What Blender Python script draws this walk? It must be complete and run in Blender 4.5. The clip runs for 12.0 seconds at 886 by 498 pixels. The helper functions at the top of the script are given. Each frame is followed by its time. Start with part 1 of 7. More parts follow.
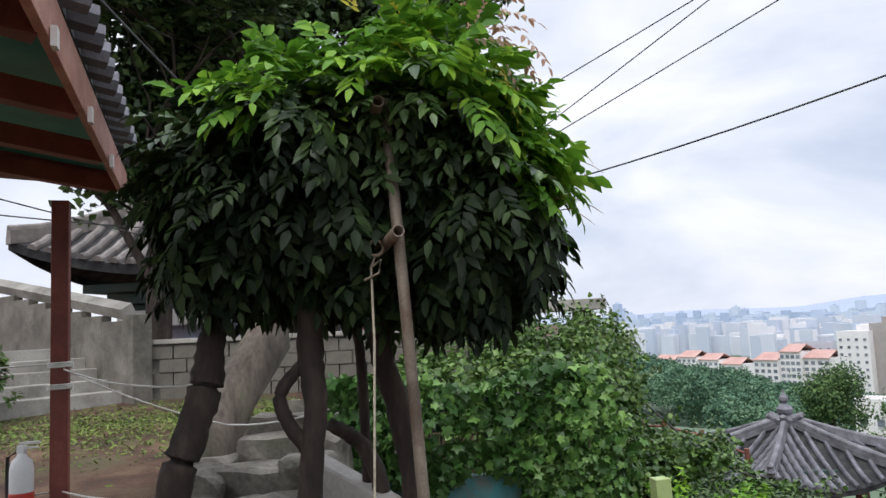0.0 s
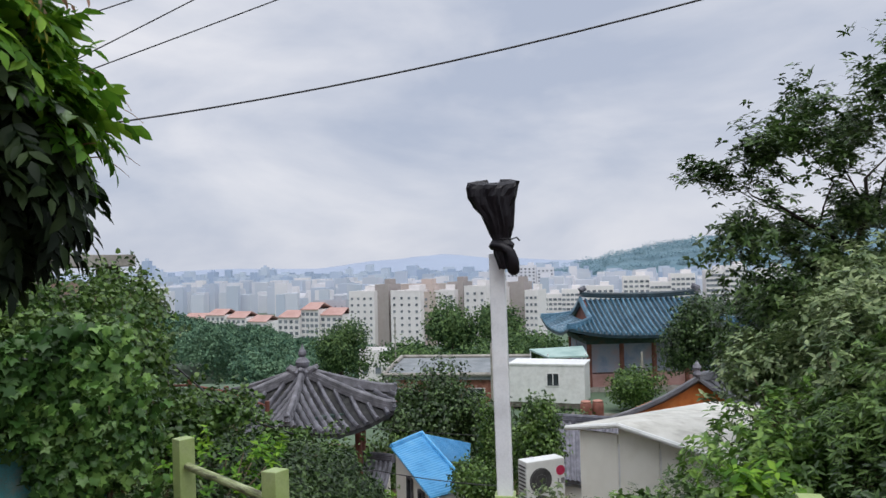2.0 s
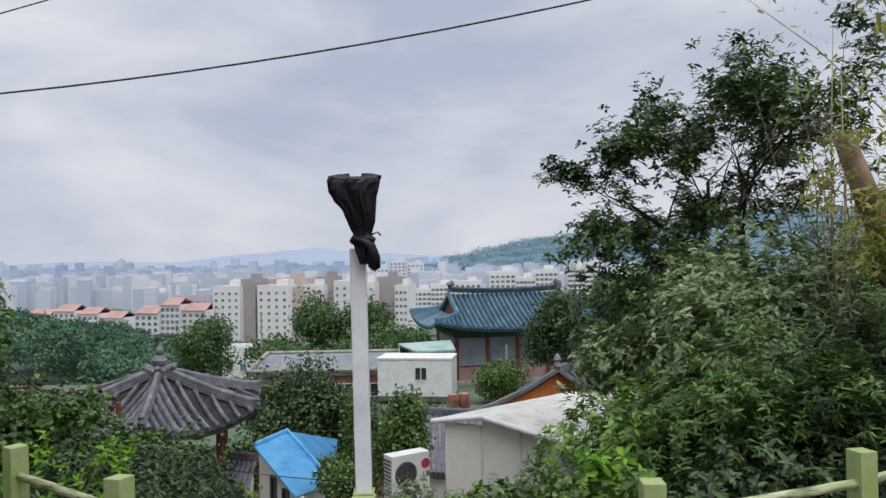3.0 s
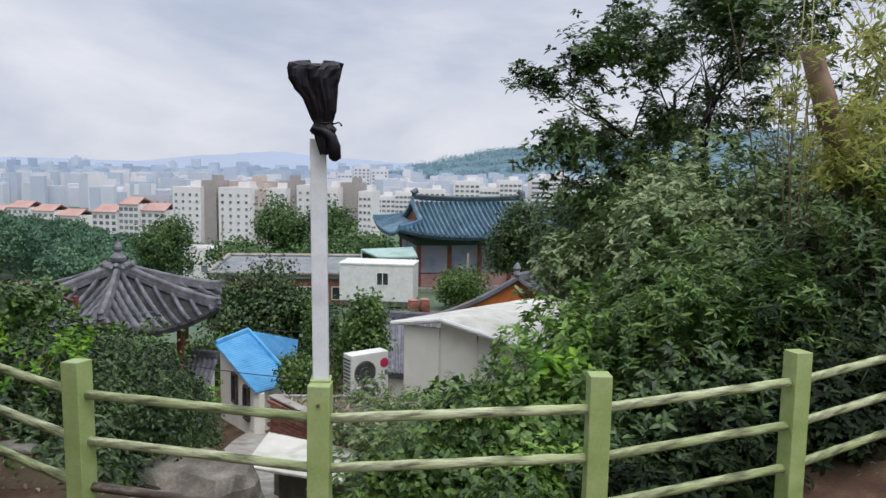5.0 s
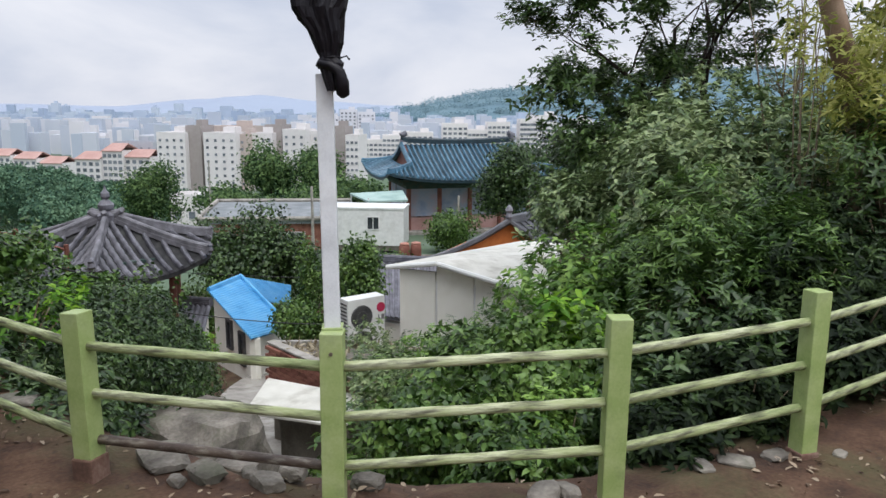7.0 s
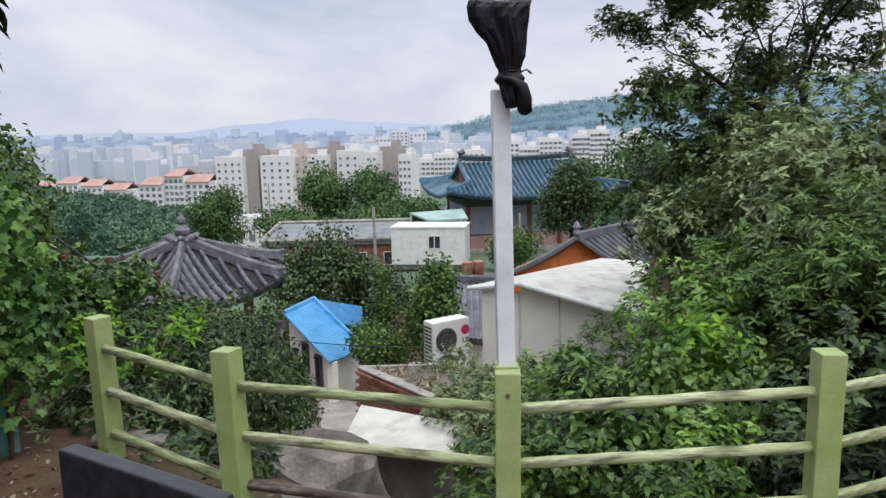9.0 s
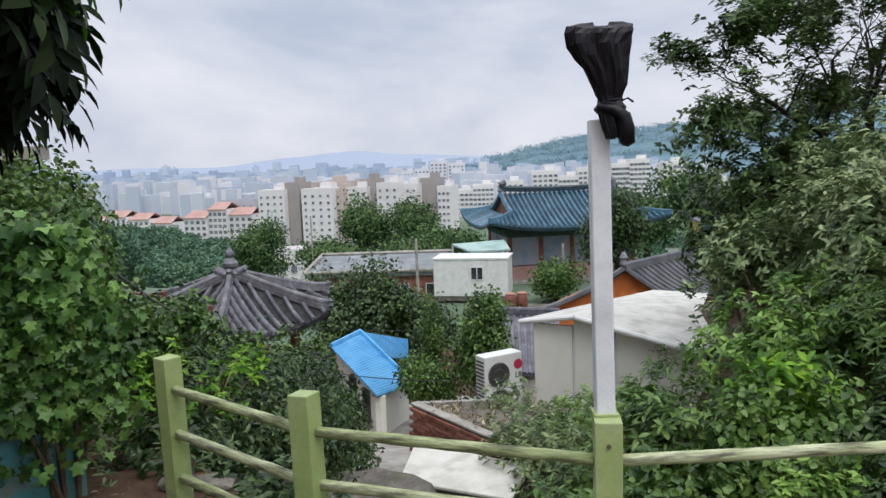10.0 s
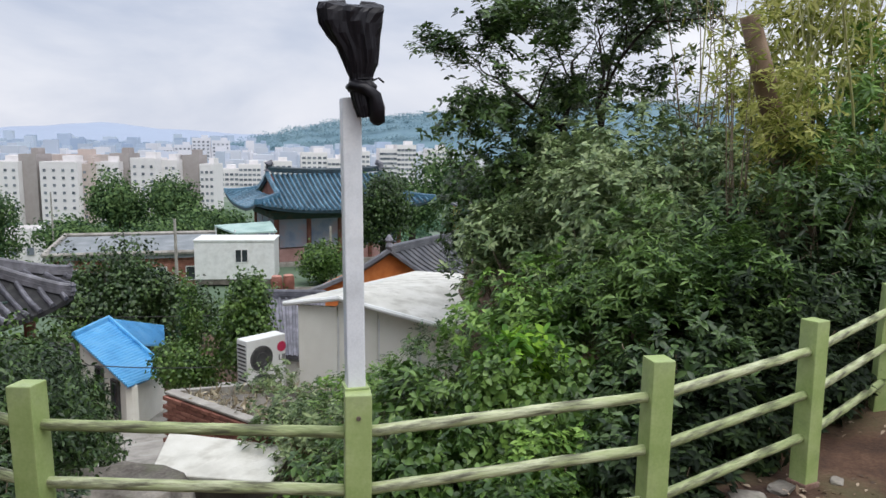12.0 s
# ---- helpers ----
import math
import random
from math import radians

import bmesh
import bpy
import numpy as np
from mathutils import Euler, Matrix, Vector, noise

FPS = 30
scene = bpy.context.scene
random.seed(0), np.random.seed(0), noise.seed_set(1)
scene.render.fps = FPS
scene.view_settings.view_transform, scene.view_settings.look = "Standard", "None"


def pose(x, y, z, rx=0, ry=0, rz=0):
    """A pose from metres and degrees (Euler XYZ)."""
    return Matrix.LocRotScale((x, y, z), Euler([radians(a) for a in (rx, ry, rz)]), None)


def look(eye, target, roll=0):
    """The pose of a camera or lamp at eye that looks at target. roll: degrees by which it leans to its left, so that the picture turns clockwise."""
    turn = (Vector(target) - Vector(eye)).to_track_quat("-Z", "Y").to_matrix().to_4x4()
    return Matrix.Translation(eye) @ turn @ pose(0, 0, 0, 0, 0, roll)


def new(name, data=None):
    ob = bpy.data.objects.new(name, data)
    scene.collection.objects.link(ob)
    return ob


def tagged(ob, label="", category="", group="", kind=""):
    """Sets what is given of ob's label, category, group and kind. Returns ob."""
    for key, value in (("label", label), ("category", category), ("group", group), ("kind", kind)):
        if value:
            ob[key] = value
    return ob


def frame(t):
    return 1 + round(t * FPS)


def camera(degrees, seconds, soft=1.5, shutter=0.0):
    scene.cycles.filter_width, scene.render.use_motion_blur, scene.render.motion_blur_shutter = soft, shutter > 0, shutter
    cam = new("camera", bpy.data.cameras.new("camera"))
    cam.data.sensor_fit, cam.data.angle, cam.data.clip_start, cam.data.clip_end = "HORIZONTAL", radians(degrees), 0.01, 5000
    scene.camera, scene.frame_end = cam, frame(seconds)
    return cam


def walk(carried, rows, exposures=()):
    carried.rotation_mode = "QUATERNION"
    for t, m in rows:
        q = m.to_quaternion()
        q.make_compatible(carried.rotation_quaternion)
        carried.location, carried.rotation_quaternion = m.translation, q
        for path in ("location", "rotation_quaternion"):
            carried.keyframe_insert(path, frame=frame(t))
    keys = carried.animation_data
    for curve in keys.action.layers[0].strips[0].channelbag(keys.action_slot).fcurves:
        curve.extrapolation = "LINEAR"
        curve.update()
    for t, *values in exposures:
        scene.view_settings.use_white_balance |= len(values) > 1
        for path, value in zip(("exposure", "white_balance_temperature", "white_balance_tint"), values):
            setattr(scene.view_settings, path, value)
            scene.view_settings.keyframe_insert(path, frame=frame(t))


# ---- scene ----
cam = camera(61.6, 12.0)

PATH = [
    (0, (0.817, 0.774, 1.652), (0.8, 2.763, 1.859), -2.7),
    (0.5, (0.78, 0.798, 1.669), (1.246, 2.737, 1.82), -2.4),
    (1, (0.773, 0.812, 1.662), (1.505, 2.67, 1.769), -1.8),
    (1.5, (0.783, 0.802, 1.662), (1.727, 2.563, 1.732), -1.8),
    (2, (0.81, 0.804, 1.663), (1.934, 2.458, 1.715), -1.4),
    (2.5, (0.836, 0.803, 1.663), (2.111, 2.343, 1.702), -1.1),
    (3, (0.876, 0.803, 1.663), (2.269, 2.238, 1.694), -1.0),
    (3.5, (0.896, 0.782, 1.631), (2.366, 2.137, 1.601), -0.4),
    (5.5, (0.888, 0.79, 1.584), (2.339, 2.145, 1.341), 1.0),
    (6, (0.898, 0.797, 1.585), (2.391, 2.106, 1.343), 0.8),
    (6.5, (0.923, 0.896, 1.566), (2.414, 2.203, 1.305), 0.5),
    (7, (0.921, 1.012, 1.553), (2.379, 2.332, 1.188), 0.3),
    (9, (0.728, 1.718, 1.559), (2.094, 3.144, 1.242), -1.4),
    (9.5, (0.717, 1.926, 1.569), (2.024, 3.421, 1.331), -1.9),
    (10, (0.681, 2.036, 1.576), (1.98, 3.539, 1.344), -2.1),
    (10.5, (0.627, 2.113, 1.598), (1.944, 3.604, 1.383), -2.0),
    (11, (0.627, 2.122, 1.58), (2.042, 3.52, 1.369), -1.5),
    (11.5, (0.672, 2.045, 1.551), (2.219, 3.286, 1.292), -0.4),
    (12, (0.719, 1.968, 1.547), (2.41, 2.998, 1.261), 0.6),
]
walk(cam, [(t, look(eye, target, roll)) for t, eye, target, roll in PATH], [(0, 0.42), (0.5, 0.25), (1.2, 0.04), (2.5, -0.05), (3.5, -0.09), (4.4, -0.02), (5.5, 0.1), (7.0, 0.16), (9.0, 0.14), (11.0, 0.06), (12, 0.16)])

# ---- world, sun, exposure ----
SUN_EL, SUN_ROT = radians(62), radians(200)
world = bpy.data.worlds.new("world")
scene.world = world
world.use_nodes = True
wn, wl = world.node_tree.nodes, world.node_tree.links
wn.clear()
w_out = wn.new("ShaderNodeOutputWorld")
w_bg = wn.new("ShaderNodeBackground")
w_sky = wn.new("ShaderNodeTexSky")
w_sky.sky_type = "NISHITA"
w_sky.sun_disc = False
w_sky.sun_elevation, w_sky.sun_rotation = SUN_EL, SUN_ROT
w_sky.dust_density = 3.0
w_co = wn.new("ShaderNodeTexCoord")
w_map = wn.new("ShaderNodeMapping")
w_map.inputs["Scale"].default_value = (1.0, 1.0, 2.6)
w_noise = wn.new("ShaderNodeTexNoise")
w_noise.inputs["Scale"].default_value = 2.4
w_noise.inputs["Detail"].default_value = 7
w_noise.inputs["Roughness"].default_value = 0.52
w_noise.inputs["Distortion"].default_value = 0.35
w_ramp = wn.new("ShaderNodeValToRGB")
w_ramp.color_ramp.elements[0].position = 0.33
w_ramp.color_ramp.elements[0].color = (0.50, 0.56, 0.70, 1)
w_ramp.color_ramp.elements[1].position = 0.68
w_ramp.color_ramp.elements[1].color = (0.90, 0.905, 0.96, 1)
w_scale = wn.new("ShaderNodeVectorMath")
w_scale.operation = "SCALE"
w_scale.inputs["Scale"].default_value = 0.07
w_mix = wn.new("ShaderNodeMix")
w_mix.data_type = "RGBA"
w_mix.inputs["Factor"].default_value = 0.9
wl.new(w_co.outputs["Generated"], w_map.inputs["Vector"])
wl.new(w_map.outputs["Vector"], w_noise.inputs["Vector"])
wl.new(w_noise.outputs["Fac"], w_ramp.inputs["Fac"])
wl.new(w_sky.outputs["Color"], w_scale.inputs[0])
wl.new(w_scale.outputs["Vector"], w_mix.inputs["A"])
wl.new(w_ramp.outputs["Color"], w_mix.inputs["B"])
# an overcast sky is about twice as bright overhead as near the horizon
w_sep = wn.new("ShaderNodeSeparateXYZ")
w_high = wn.new("ShaderNodeMapRange")
w_high.interpolation_type = "SMOOTHSTEP"
for key, value in (("From Min", 0.38), ("From Max", 0.95), ("To Min", 1.0), ("To Max", 2.1)):
    w_high.inputs[key].default_value = value
w_over = wn.new("ShaderNodeVectorMath")
w_over.operation = "SCALE"
wl.new(w_co.outputs["Generated"], w_sep.inputs[0])
wl.new(w_sep.outputs["Z"], w_high.inputs["Value"])
wl.new(w_mix.outputs["Result"], w_over.inputs[0])
wl.new(w_high.outputs["Result"], w_over.inputs["Scale"])
wl.new(w_over.outputs["Vector"], w_bg.inputs["Color"])
wl.new(w_bg.outputs["Background"], w_out.inputs["Surface"])
w_bg.inputs["Strength"].default_value = 1.0
sun_data = bpy.data.lights.new("sun", "SUN")
sun_data.energy, sun_data.angle, sun_data.color = 1.5, radians(50), (1.0, 0.97, 0.93)
sun = new("sun", sun_data)
sun.matrix_world = look((0, 0, 60), (-40 * math.cos(SUN_EL) * math.sin(SUN_ROT), -40 * math.cos(SUN_EL) * math.cos(SUN_ROT), 60 - 40 * math.sin(SUN_EL)))


# ---- materials ----
def material(name, stops, scale=8.0, rough=0.7, metal=0.0, bump=0.2, fine=90.0, island=0.0, obj_random=0.0,
             translucent=0.0, stain=None, stain_scale=2.0, stain_amount=0.5, glow=0.0, stretch=(1, 1, 1)):
    """Two scales of noise over a colour ramp, optional stains, random shade per piece, fine relief."""
    m = bpy.data.materials.new(name)
    m.use_nodes = True
    nt = m.node_tree
    n, l = nt.nodes, nt.links
    bsdf, out = n["Principled BSDF"], n["Material Output"]
    co = n.new("ShaderNodeTexCoord")
    mp = n.new("ShaderNodeMapping")
    mp.inputs["Scale"].default_value = stretch
    l.new(co.outputs["Object"], mp.inputs["Vector"])
    a = n.new("ShaderNodeTexNoise")
    a.inputs["Scale"].default_value, a.inputs["Detail"].default_value = scale, 6
    b = n.new("ShaderNodeTexNoise")
    b.inputs["Scale"].default_value, b.inputs["Detail"].default_value = fine, 4
    l.new(mp.outputs["Vector"], a.inputs["Vector"])
    l.new(mp.outputs["Vector"], b.inputs["Vector"])
    ad = n.new("ShaderNodeMath")
    ad.operation = "MULTIPLY_ADD"
    ad.inputs[1].default_value = 0.35
    l.new(b.outputs["Fac"], ad.inputs[0])
    l.new(a.outputs["Fac"], ad.inputs[2])
    sub = n.new("ShaderNodeMath")
    sub.operation = "SUBTRACT"
    sub.inputs[1].default_value = 0.175
    l.new(ad.outputs[0], sub.inputs[0])
    fac = sub.outputs[0]
    for amount, node, socket in ((island, "ShaderNodeNewGeometry", "Random Per Island"), (obj_random, "ShaderNodeObjectInfo", "Random")):
        if amount:
            g = n.new(node)
            mm = n.new("ShaderNodeMath")
            mm.operation = "MULTIPLY_ADD"
            mm.inputs[1].default_value = amount
            l.new(g.outputs[socket], mm.inputs[0])
            l.new(fac, mm.inputs[2])
            s2 = n.new("ShaderNodeMath")
            s2.operation = "SUBTRACT"
            s2.inputs[1].default_value = amount / 2
            l.new(mm.outputs[0], s2.inputs[0])
            fac = s2.outputs[0]
    ramp = n.new("ShaderNodeValToRGB")
    els = ramp.color_ramp.elements
    while len(els) < len(stops):
        els.new(0.5)
    for e, (p, c) in zip(els, stops):
        e.position, e.color = p, (*c, 1)
    l.new(fac, ramp.inputs["Fac"])
    col = ramp.outputs["Color"]
    if stain:
        s = n.new("ShaderNodeTexNoise")
        s.inputs["Scale"].default_value, s.inputs["Detail"].default_value = stain_scale, 8
        s.inputs["Roughness"].default_value = 0.65
        l.new(mp.outputs["Vector"], s.inputs["Vector"])
        sr = n.new("ShaderNodeValToRGB")
        sr.color_ramp.elements[0].position, sr.color_ramp.elements[1].position = 0.5, 0.66
        sr.color_ramp.elements[0].color = (0, 0, 0, 1)
        sr.color_ramp.elements[1].color = (stain_amount,) * 3 + (1,)
        l.new(s.outputs["Fac"], sr.inputs["Fac"])
        mx = n.new("ShaderNodeMix")
        mx.data_type = "RGBA"
        l.new(sr.outputs["Color"], mx.inputs["Factor"])
        l.new(col, mx.inputs["A"])
        mx.inputs["B"].default_value = (*stain, 1)
        col = mx.outputs["Result"]
    l.new(col, bsdf.inputs["Base Color"])
    bsdf.inputs["Roughness"].default_value, bsdf.inputs["Metallic"].default_value = rough, metal
    if bump:
        bp = n.new("ShaderNodeBump")
        bp.inputs["Strength"].default_value, bp.inputs["Distance"].default_value = bump, 0.02
        l.new(ad.outputs[0], bp.inputs["Height"])
        l.new(bp.outputs["Normal"], bsdf.inputs["Normal"])
    # glow: emission that lifts far surfaces the way haze would
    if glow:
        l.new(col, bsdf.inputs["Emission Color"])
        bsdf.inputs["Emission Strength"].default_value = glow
    if translucent:
        bsdf.inputs["Specular IOR Level"].default_value = 0.34 if rough < 0.4 else 0.2
        tr = n.new("ShaderNodeBsdfTranslucent")
        ms = n.new("ShaderNodeMixShader")
        ms.inputs[0].default_value = translucent
        l.new(col, tr.inputs["Color"])
        l.new(bsdf.outputs[0], ms.inputs[1])
        l.new(tr.outputs[0], ms.inputs[2])
        l.new(ms.outputs[0], out.inputs["Surface"])
    return m


def ramp3(a, b, c):
    return [(0.3, a), (0.5, b), (0.72, c)]


M = {}
M["dirt"] = material("dirt", ramp3((0.036, 0.018, 0.010), (0.078, 0.040, 0.022), (0.16, 0.092, 0.056)), 2.6, 0.95, bump=0.9, fine=34, stain=(0.035, 0.055, 0.016), stain_scale=1.3, stain_amount=0.6)
M["post_green"] = material("post_green", ramp3((0.27, 0.36, 0.12), (0.34, 0.425, 0.165), (0.42, 0.49, 0.235)), 5, 0.5, bump=0.12, fine=60, stain=(0.16, 0.22, 0.09), stain_scale=6, stain_amount=0.4, obj_random=0.1)
M["rail_green"] = material("rail_green", ramp3((0.20, 0.25, 0.10), (0.36, 0.41, 0.20), (0.52, 0.55, 0.35)), 26, 0.65, bump=0.5, fine=110, stain=(0.06, 0.055, 0.035), stain_scale=22, stain_amount=0.9, obj_random=0.2, stretch=(0.14, 1, 1))
M["rail_brown"] = material("rail_brown", ramp3((0.035, 0.025, 0.02), (0.06, 0.042, 0.033), (0.10, 0.075, 0.055)), 14, 0.55, bump=0.2, stain=(0.42, 0.4, 0.33), stain_scale=30, stain_amount=0.35, stretch=(0.3, 1, 1))
M["pole_grey"] = material("pole_grey", ramp3((0.624, 0.648, 0.672), (0.744, 0.768, 0.792), (0.840, 0.850, 0.850)), 3, 0.4, bump=0.03, stain=(0.4, 0.4, 0.4), stain_scale=5, stain_amount=0.3)
M["bag_black"] = material("bag_black", ramp3((0.006, 0.005, 0.008), (0.008, 0.007, 0.010), (0.012, 0.010, 0.014)), 6, 0.42, bump=0.25, fine=30)
M["bag_black"].node_tree.nodes["Principled BSDF"].inputs["Specular IOR Level"].default_value = 0.28
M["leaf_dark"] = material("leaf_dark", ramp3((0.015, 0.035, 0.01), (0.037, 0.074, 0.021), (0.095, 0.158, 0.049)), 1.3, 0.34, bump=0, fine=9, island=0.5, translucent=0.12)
M["leaf_tree"] = material("leaf_tree", ramp3((0.024, 0.052, 0.014), (0.056, 0.108, 0.027), (0.135, 0.215, 0.064)), 1.3, 0.34, bump=0, fine=9, island=0.5, translucent=0.16)
M["leaf_mid"] = material("leaf_mid", ramp3((0.029, 0.068, 0.013), (0.068, 0.136, 0.026), (0.155, 0.255, 0.062)), 1.3, 0.36, bump=0, fine=9, island=0.5, translucent=0.18)
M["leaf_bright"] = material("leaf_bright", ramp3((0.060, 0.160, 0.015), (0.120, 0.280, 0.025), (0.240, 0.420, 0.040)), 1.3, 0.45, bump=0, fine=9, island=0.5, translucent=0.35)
M["leaf_grey"] = material("leaf_grey", ramp3((0.072, 0.122, 0.042), (0.158, 0.226, 0.084), (0.31, 0.385, 0.18)), 1.3, 0.36, bump=0, fine=9, island=0.5, translucent=0.18)
M["leaf_fresh"] = material("leaf_fresh", ramp3((0.055, 0.125, 0.02), (0.12, 0.235, 0.042), (0.25, 0.4, 0.085)), 1.3, 0.36, bump=0, fine=9, island=0.5, translucent=0.24)
# near-black leaf colour: the shade inside crowns and hollows put into the green
M["leaf_shaded"] = material("leaf_shaded", ramp3((0.005, 0.013, 0.004), (0.013, 0.027, 0.008), (0.034, 0.06, 0.016)), 1.3, 0.6, bump=0, fine=9, island=0.5, translucent=0.08)
M["leaf_bamboo"] = material("leaf_bamboo", ramp3((0.19, 0.22, 0.045), (0.33, 0.36, 0.085), (0.50, 0.49, 0.17)), 1.3, 0.5, bump=0, fine=9, island=0.5, translucent=0.45)
M["cane"] = material("cane", ramp3((0.30, 0.31, 0.12), (0.42, 0.42, 0.18), (0.52, 0.48, 0.24)), 3, 0.4, bump=0.05)
M["leaf_yellow"] = material("leaf_yellow", ramp3((0.30, 0.34, 0.03), (0.45, 0.42, 0.04), (0.55, 0.45, 0.06)), 2, 0.5, bump=0, island=0.5, translucent=0.35)
M["leaf_pink"] = material("leaf_pink", ramp3((0.36, 0.20, 0.13), (0.48, 0.29, 0.2), (0.55, 0.4, 0.3)), 2, 0.5, bump=0, island=0.5, translucent=0.35)
M["leaf_far"] = material("leaf_far", ramp3((0.035, 0.075, 0.028), (0.075, 0.135, 0.05), (0.13, 0.21, 0.07)), 0.3, 0.7, bump=0, fine=2, island=0.6, translucent=0.15)
# far woods: haze put in as a bluish tinge and faint emission
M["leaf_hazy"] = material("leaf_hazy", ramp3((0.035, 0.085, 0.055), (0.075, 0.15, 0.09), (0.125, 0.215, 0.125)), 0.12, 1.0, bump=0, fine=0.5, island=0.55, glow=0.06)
M["bark"] = material("bark", ramp3((0.014, 0.010, 0.008), (0.032, 0.022, 0.017), (0.068, 0.048, 0.038)), 7, 0.9, bump=0.9, fine=40, stretch=(1, 1, 0.35))
M["foot_brown"] = material("foot_brown", ramp3((0.10, 0.055, 0.04), (0.16, 0.09, 0.065), (0.24, 0.16, 0.125)), 5, 0.9, bump=0.4, fine=40)
M["bark_brown"] = material("bark_brown", ramp3((0.10, 0.065, 0.04), (0.19, 0.125, 0.08), (0.28, 0.20, 0.14)), 3, 0.85, bump=0.5)
M["bark_grey"] = material("bark_grey", ramp3((0.06, 0.05, 0.04), (0.13, 0.105, 0.085), (0.22, 0.18, 0.145)), 7, 0.9, bump=0.9, fine=40, stretch=(1, 1, 0.35), stain=(0.10, 0.13, 0.06), stain_scale=3)
M["stem"] = material("stem", ramp3((0.10, 0.07, 0.045), (0.17, 0.13, 0.085), (0.26, 0.21, 0.15)), 7, 0.85, bump=0.3)
M["pipe_rust"] = material("pipe_rust", ramp3((0.10, 0.075, 0.055), (0.19, 0.155, 0.12), (0.28, 0.24, 0.19)), 6, 0.6, 0.4, bump=0.3, stain=(0.09, 0.045, 0.025), stain_scale=5, stain_amount=0.7)
M["rope"] = material("rope", ramp3((0.35, 0.3, 0.22), (0.5, 0.45, 0.34), (0.62, 0.56, 0.45)), 20, 0.9, bump=0.5)
M["string_white"] = material("string_white", ramp3((0.55, 0.54, 0.5), (0.66, 0.65, 0.6), (0.75, 0.74, 0.7)), 20, 0.8, bump=0.2)
M["cable"] = material("cable", ramp3((0.02, 0.02, 0.022), (0.03, 0.03, 0.032), (0.05, 0.05, 0.05)), 10, 0.6, bump=0)
M["paint_red"] = material("paint_red", ramp3((0.13, 0.03, 0.02), (0.19, 0.045, 0.03), (0.27, 0.075, 0.05)), 5, 0.55, bump=0.2, stain=(0.07, 0.02, 0.015), stain_scale=4)
M["paint_salmon"] = material("paint_salmon", ramp3((0.36, 0.15, 0.11), (0.45, 0.21, 0.16), (0.55, 0.29, 0.22)), 6, 0.6, bump=0.2, stain=(0.25, 0.09, 0.06), stain_scale=5)
M["paint_white"] = material("paint_white", ramp3((0.6, 0.57, 0.53), (0.72, 0.7, 0.66), (0.8, 0.78, 0.75)), 4, 0.6, bump=0.1)
M["sheet_green"] = material("sheet_green", ramp3((0.03, 0.22, 0.18), (0.045, 0.29, 0.24), (0.06, 0.35, 0.29)), 3, 0.4, bump=0.05, stain=(0.02, 0.1, 0.08))
M["tile_dark"] = material("tile_dark", ramp3((0.085, 0.085, 0.10), (0.145, 0.143, 0.165), (0.23, 0.228, 0.26)), 3, 0.6, bump=0.3, island=0.25, obj_random=0.2, stain=(0.05, 0.052, 0.055), stain_scale=2.5)
# troughs: shade between cover tiles put into the colour, with a mossy stain
M["tile_trough_shade"] = material("tile_trough_shade", ramp3((0.012, 0.012, 0.013), (0.024, 0.024, 0.026), (0.05, 0.049, 0.053)), 3, 0.85, bump=0.4, stain=(0.05, 0.055, 0.04), stain_scale=3)
M["tile_ridge"] = material("tile_ridge", ramp3((0.10, 0.098, 0.108), (0.165, 0.162, 0.178), (0.26, 0.256, 0.28)), 3, 0.6, bump=0.3, stain=(0.07, 0.07, 0.075), stain_scale=2.5)
# blue roof's troughs: shade between the rows darkens the glaze colour
M["tile_blue_trough_shade"] = material("tile_blue_trough_shade", ramp3((0.008, 0.022, 0.032), (0.014, 0.036, 0.05), (0.025, 0.058, 0.075)), 0.8, 0.5, bump=0.1)
M["tile_grey"] = material("tile_grey", ramp3((0.14, 0.125, 0.115), (0.22, 0.195, 0.18), (0.32, 0.285, 0.265)), 3, 0.75, bump=0.3, island=0.25, obj_random=0.2, stain=(0.10, 0.09, 0.08), stain_scale=2.5)
M["tile_blue"] = material("tile_blue", ramp3((0.05, 0.125, 0.19), (0.09, 0.20, 0.29), (0.155, 0.30, 0.40)), 0.8, 0.3, bump=0.1, island=0.3, obj_random=0.25, stain=(0.03, 0.08, 0.10), stain_scale=1)
M["sheet_blue"] = material("sheet_blue", ramp3((0.06, 0.27, 0.52), (0.09, 0.36, 0.64), (0.15, 0.45, 0.73)), 2, 0.4, bump=0.05, stain=(0.12, 0.34, 0.55), stain_scale=2, stain_amount=0.4)
M["wall_cream"] = material("wall_cream", ramp3((0.80, 0.79, 0.71), (0.85, 0.84, 0.76), (0.88, 0.87, 0.80)), 1.5, 0.7, bump=0.1, stain=(0.66, 0.63, 0.53), stain_scale=0.8, stain_amount=0.4)
M["roof_cream"] = material("roof_cream", ramp3((0.50, 0.49, 0.43), (0.62, 0.61, 0.54), (0.72, 0.71, 0.65)), 2.2, 0.6, bump=0.12, stain=(0.36, 0.34, 0.28), stain_scale=2.4, stain_amount=0.6)
M["white_metal"] = material("white_metal", ramp3((0.66, 0.67, 0.65), (0.75, 0.76, 0.74), (0.81, 0.82, 0.8)), 3, 0.45, bump=0.05, stain=(0.55, 0.54, 0.5), stain_scale=2, stain_amount=0.3)
M["dark_metal"] = material("dark_metal", ramp3((0.03, 0.03, 0.032), (0.055, 0.055, 0.058), (0.09, 0.09, 0.09)), 8, 0.5, bump=0.1)
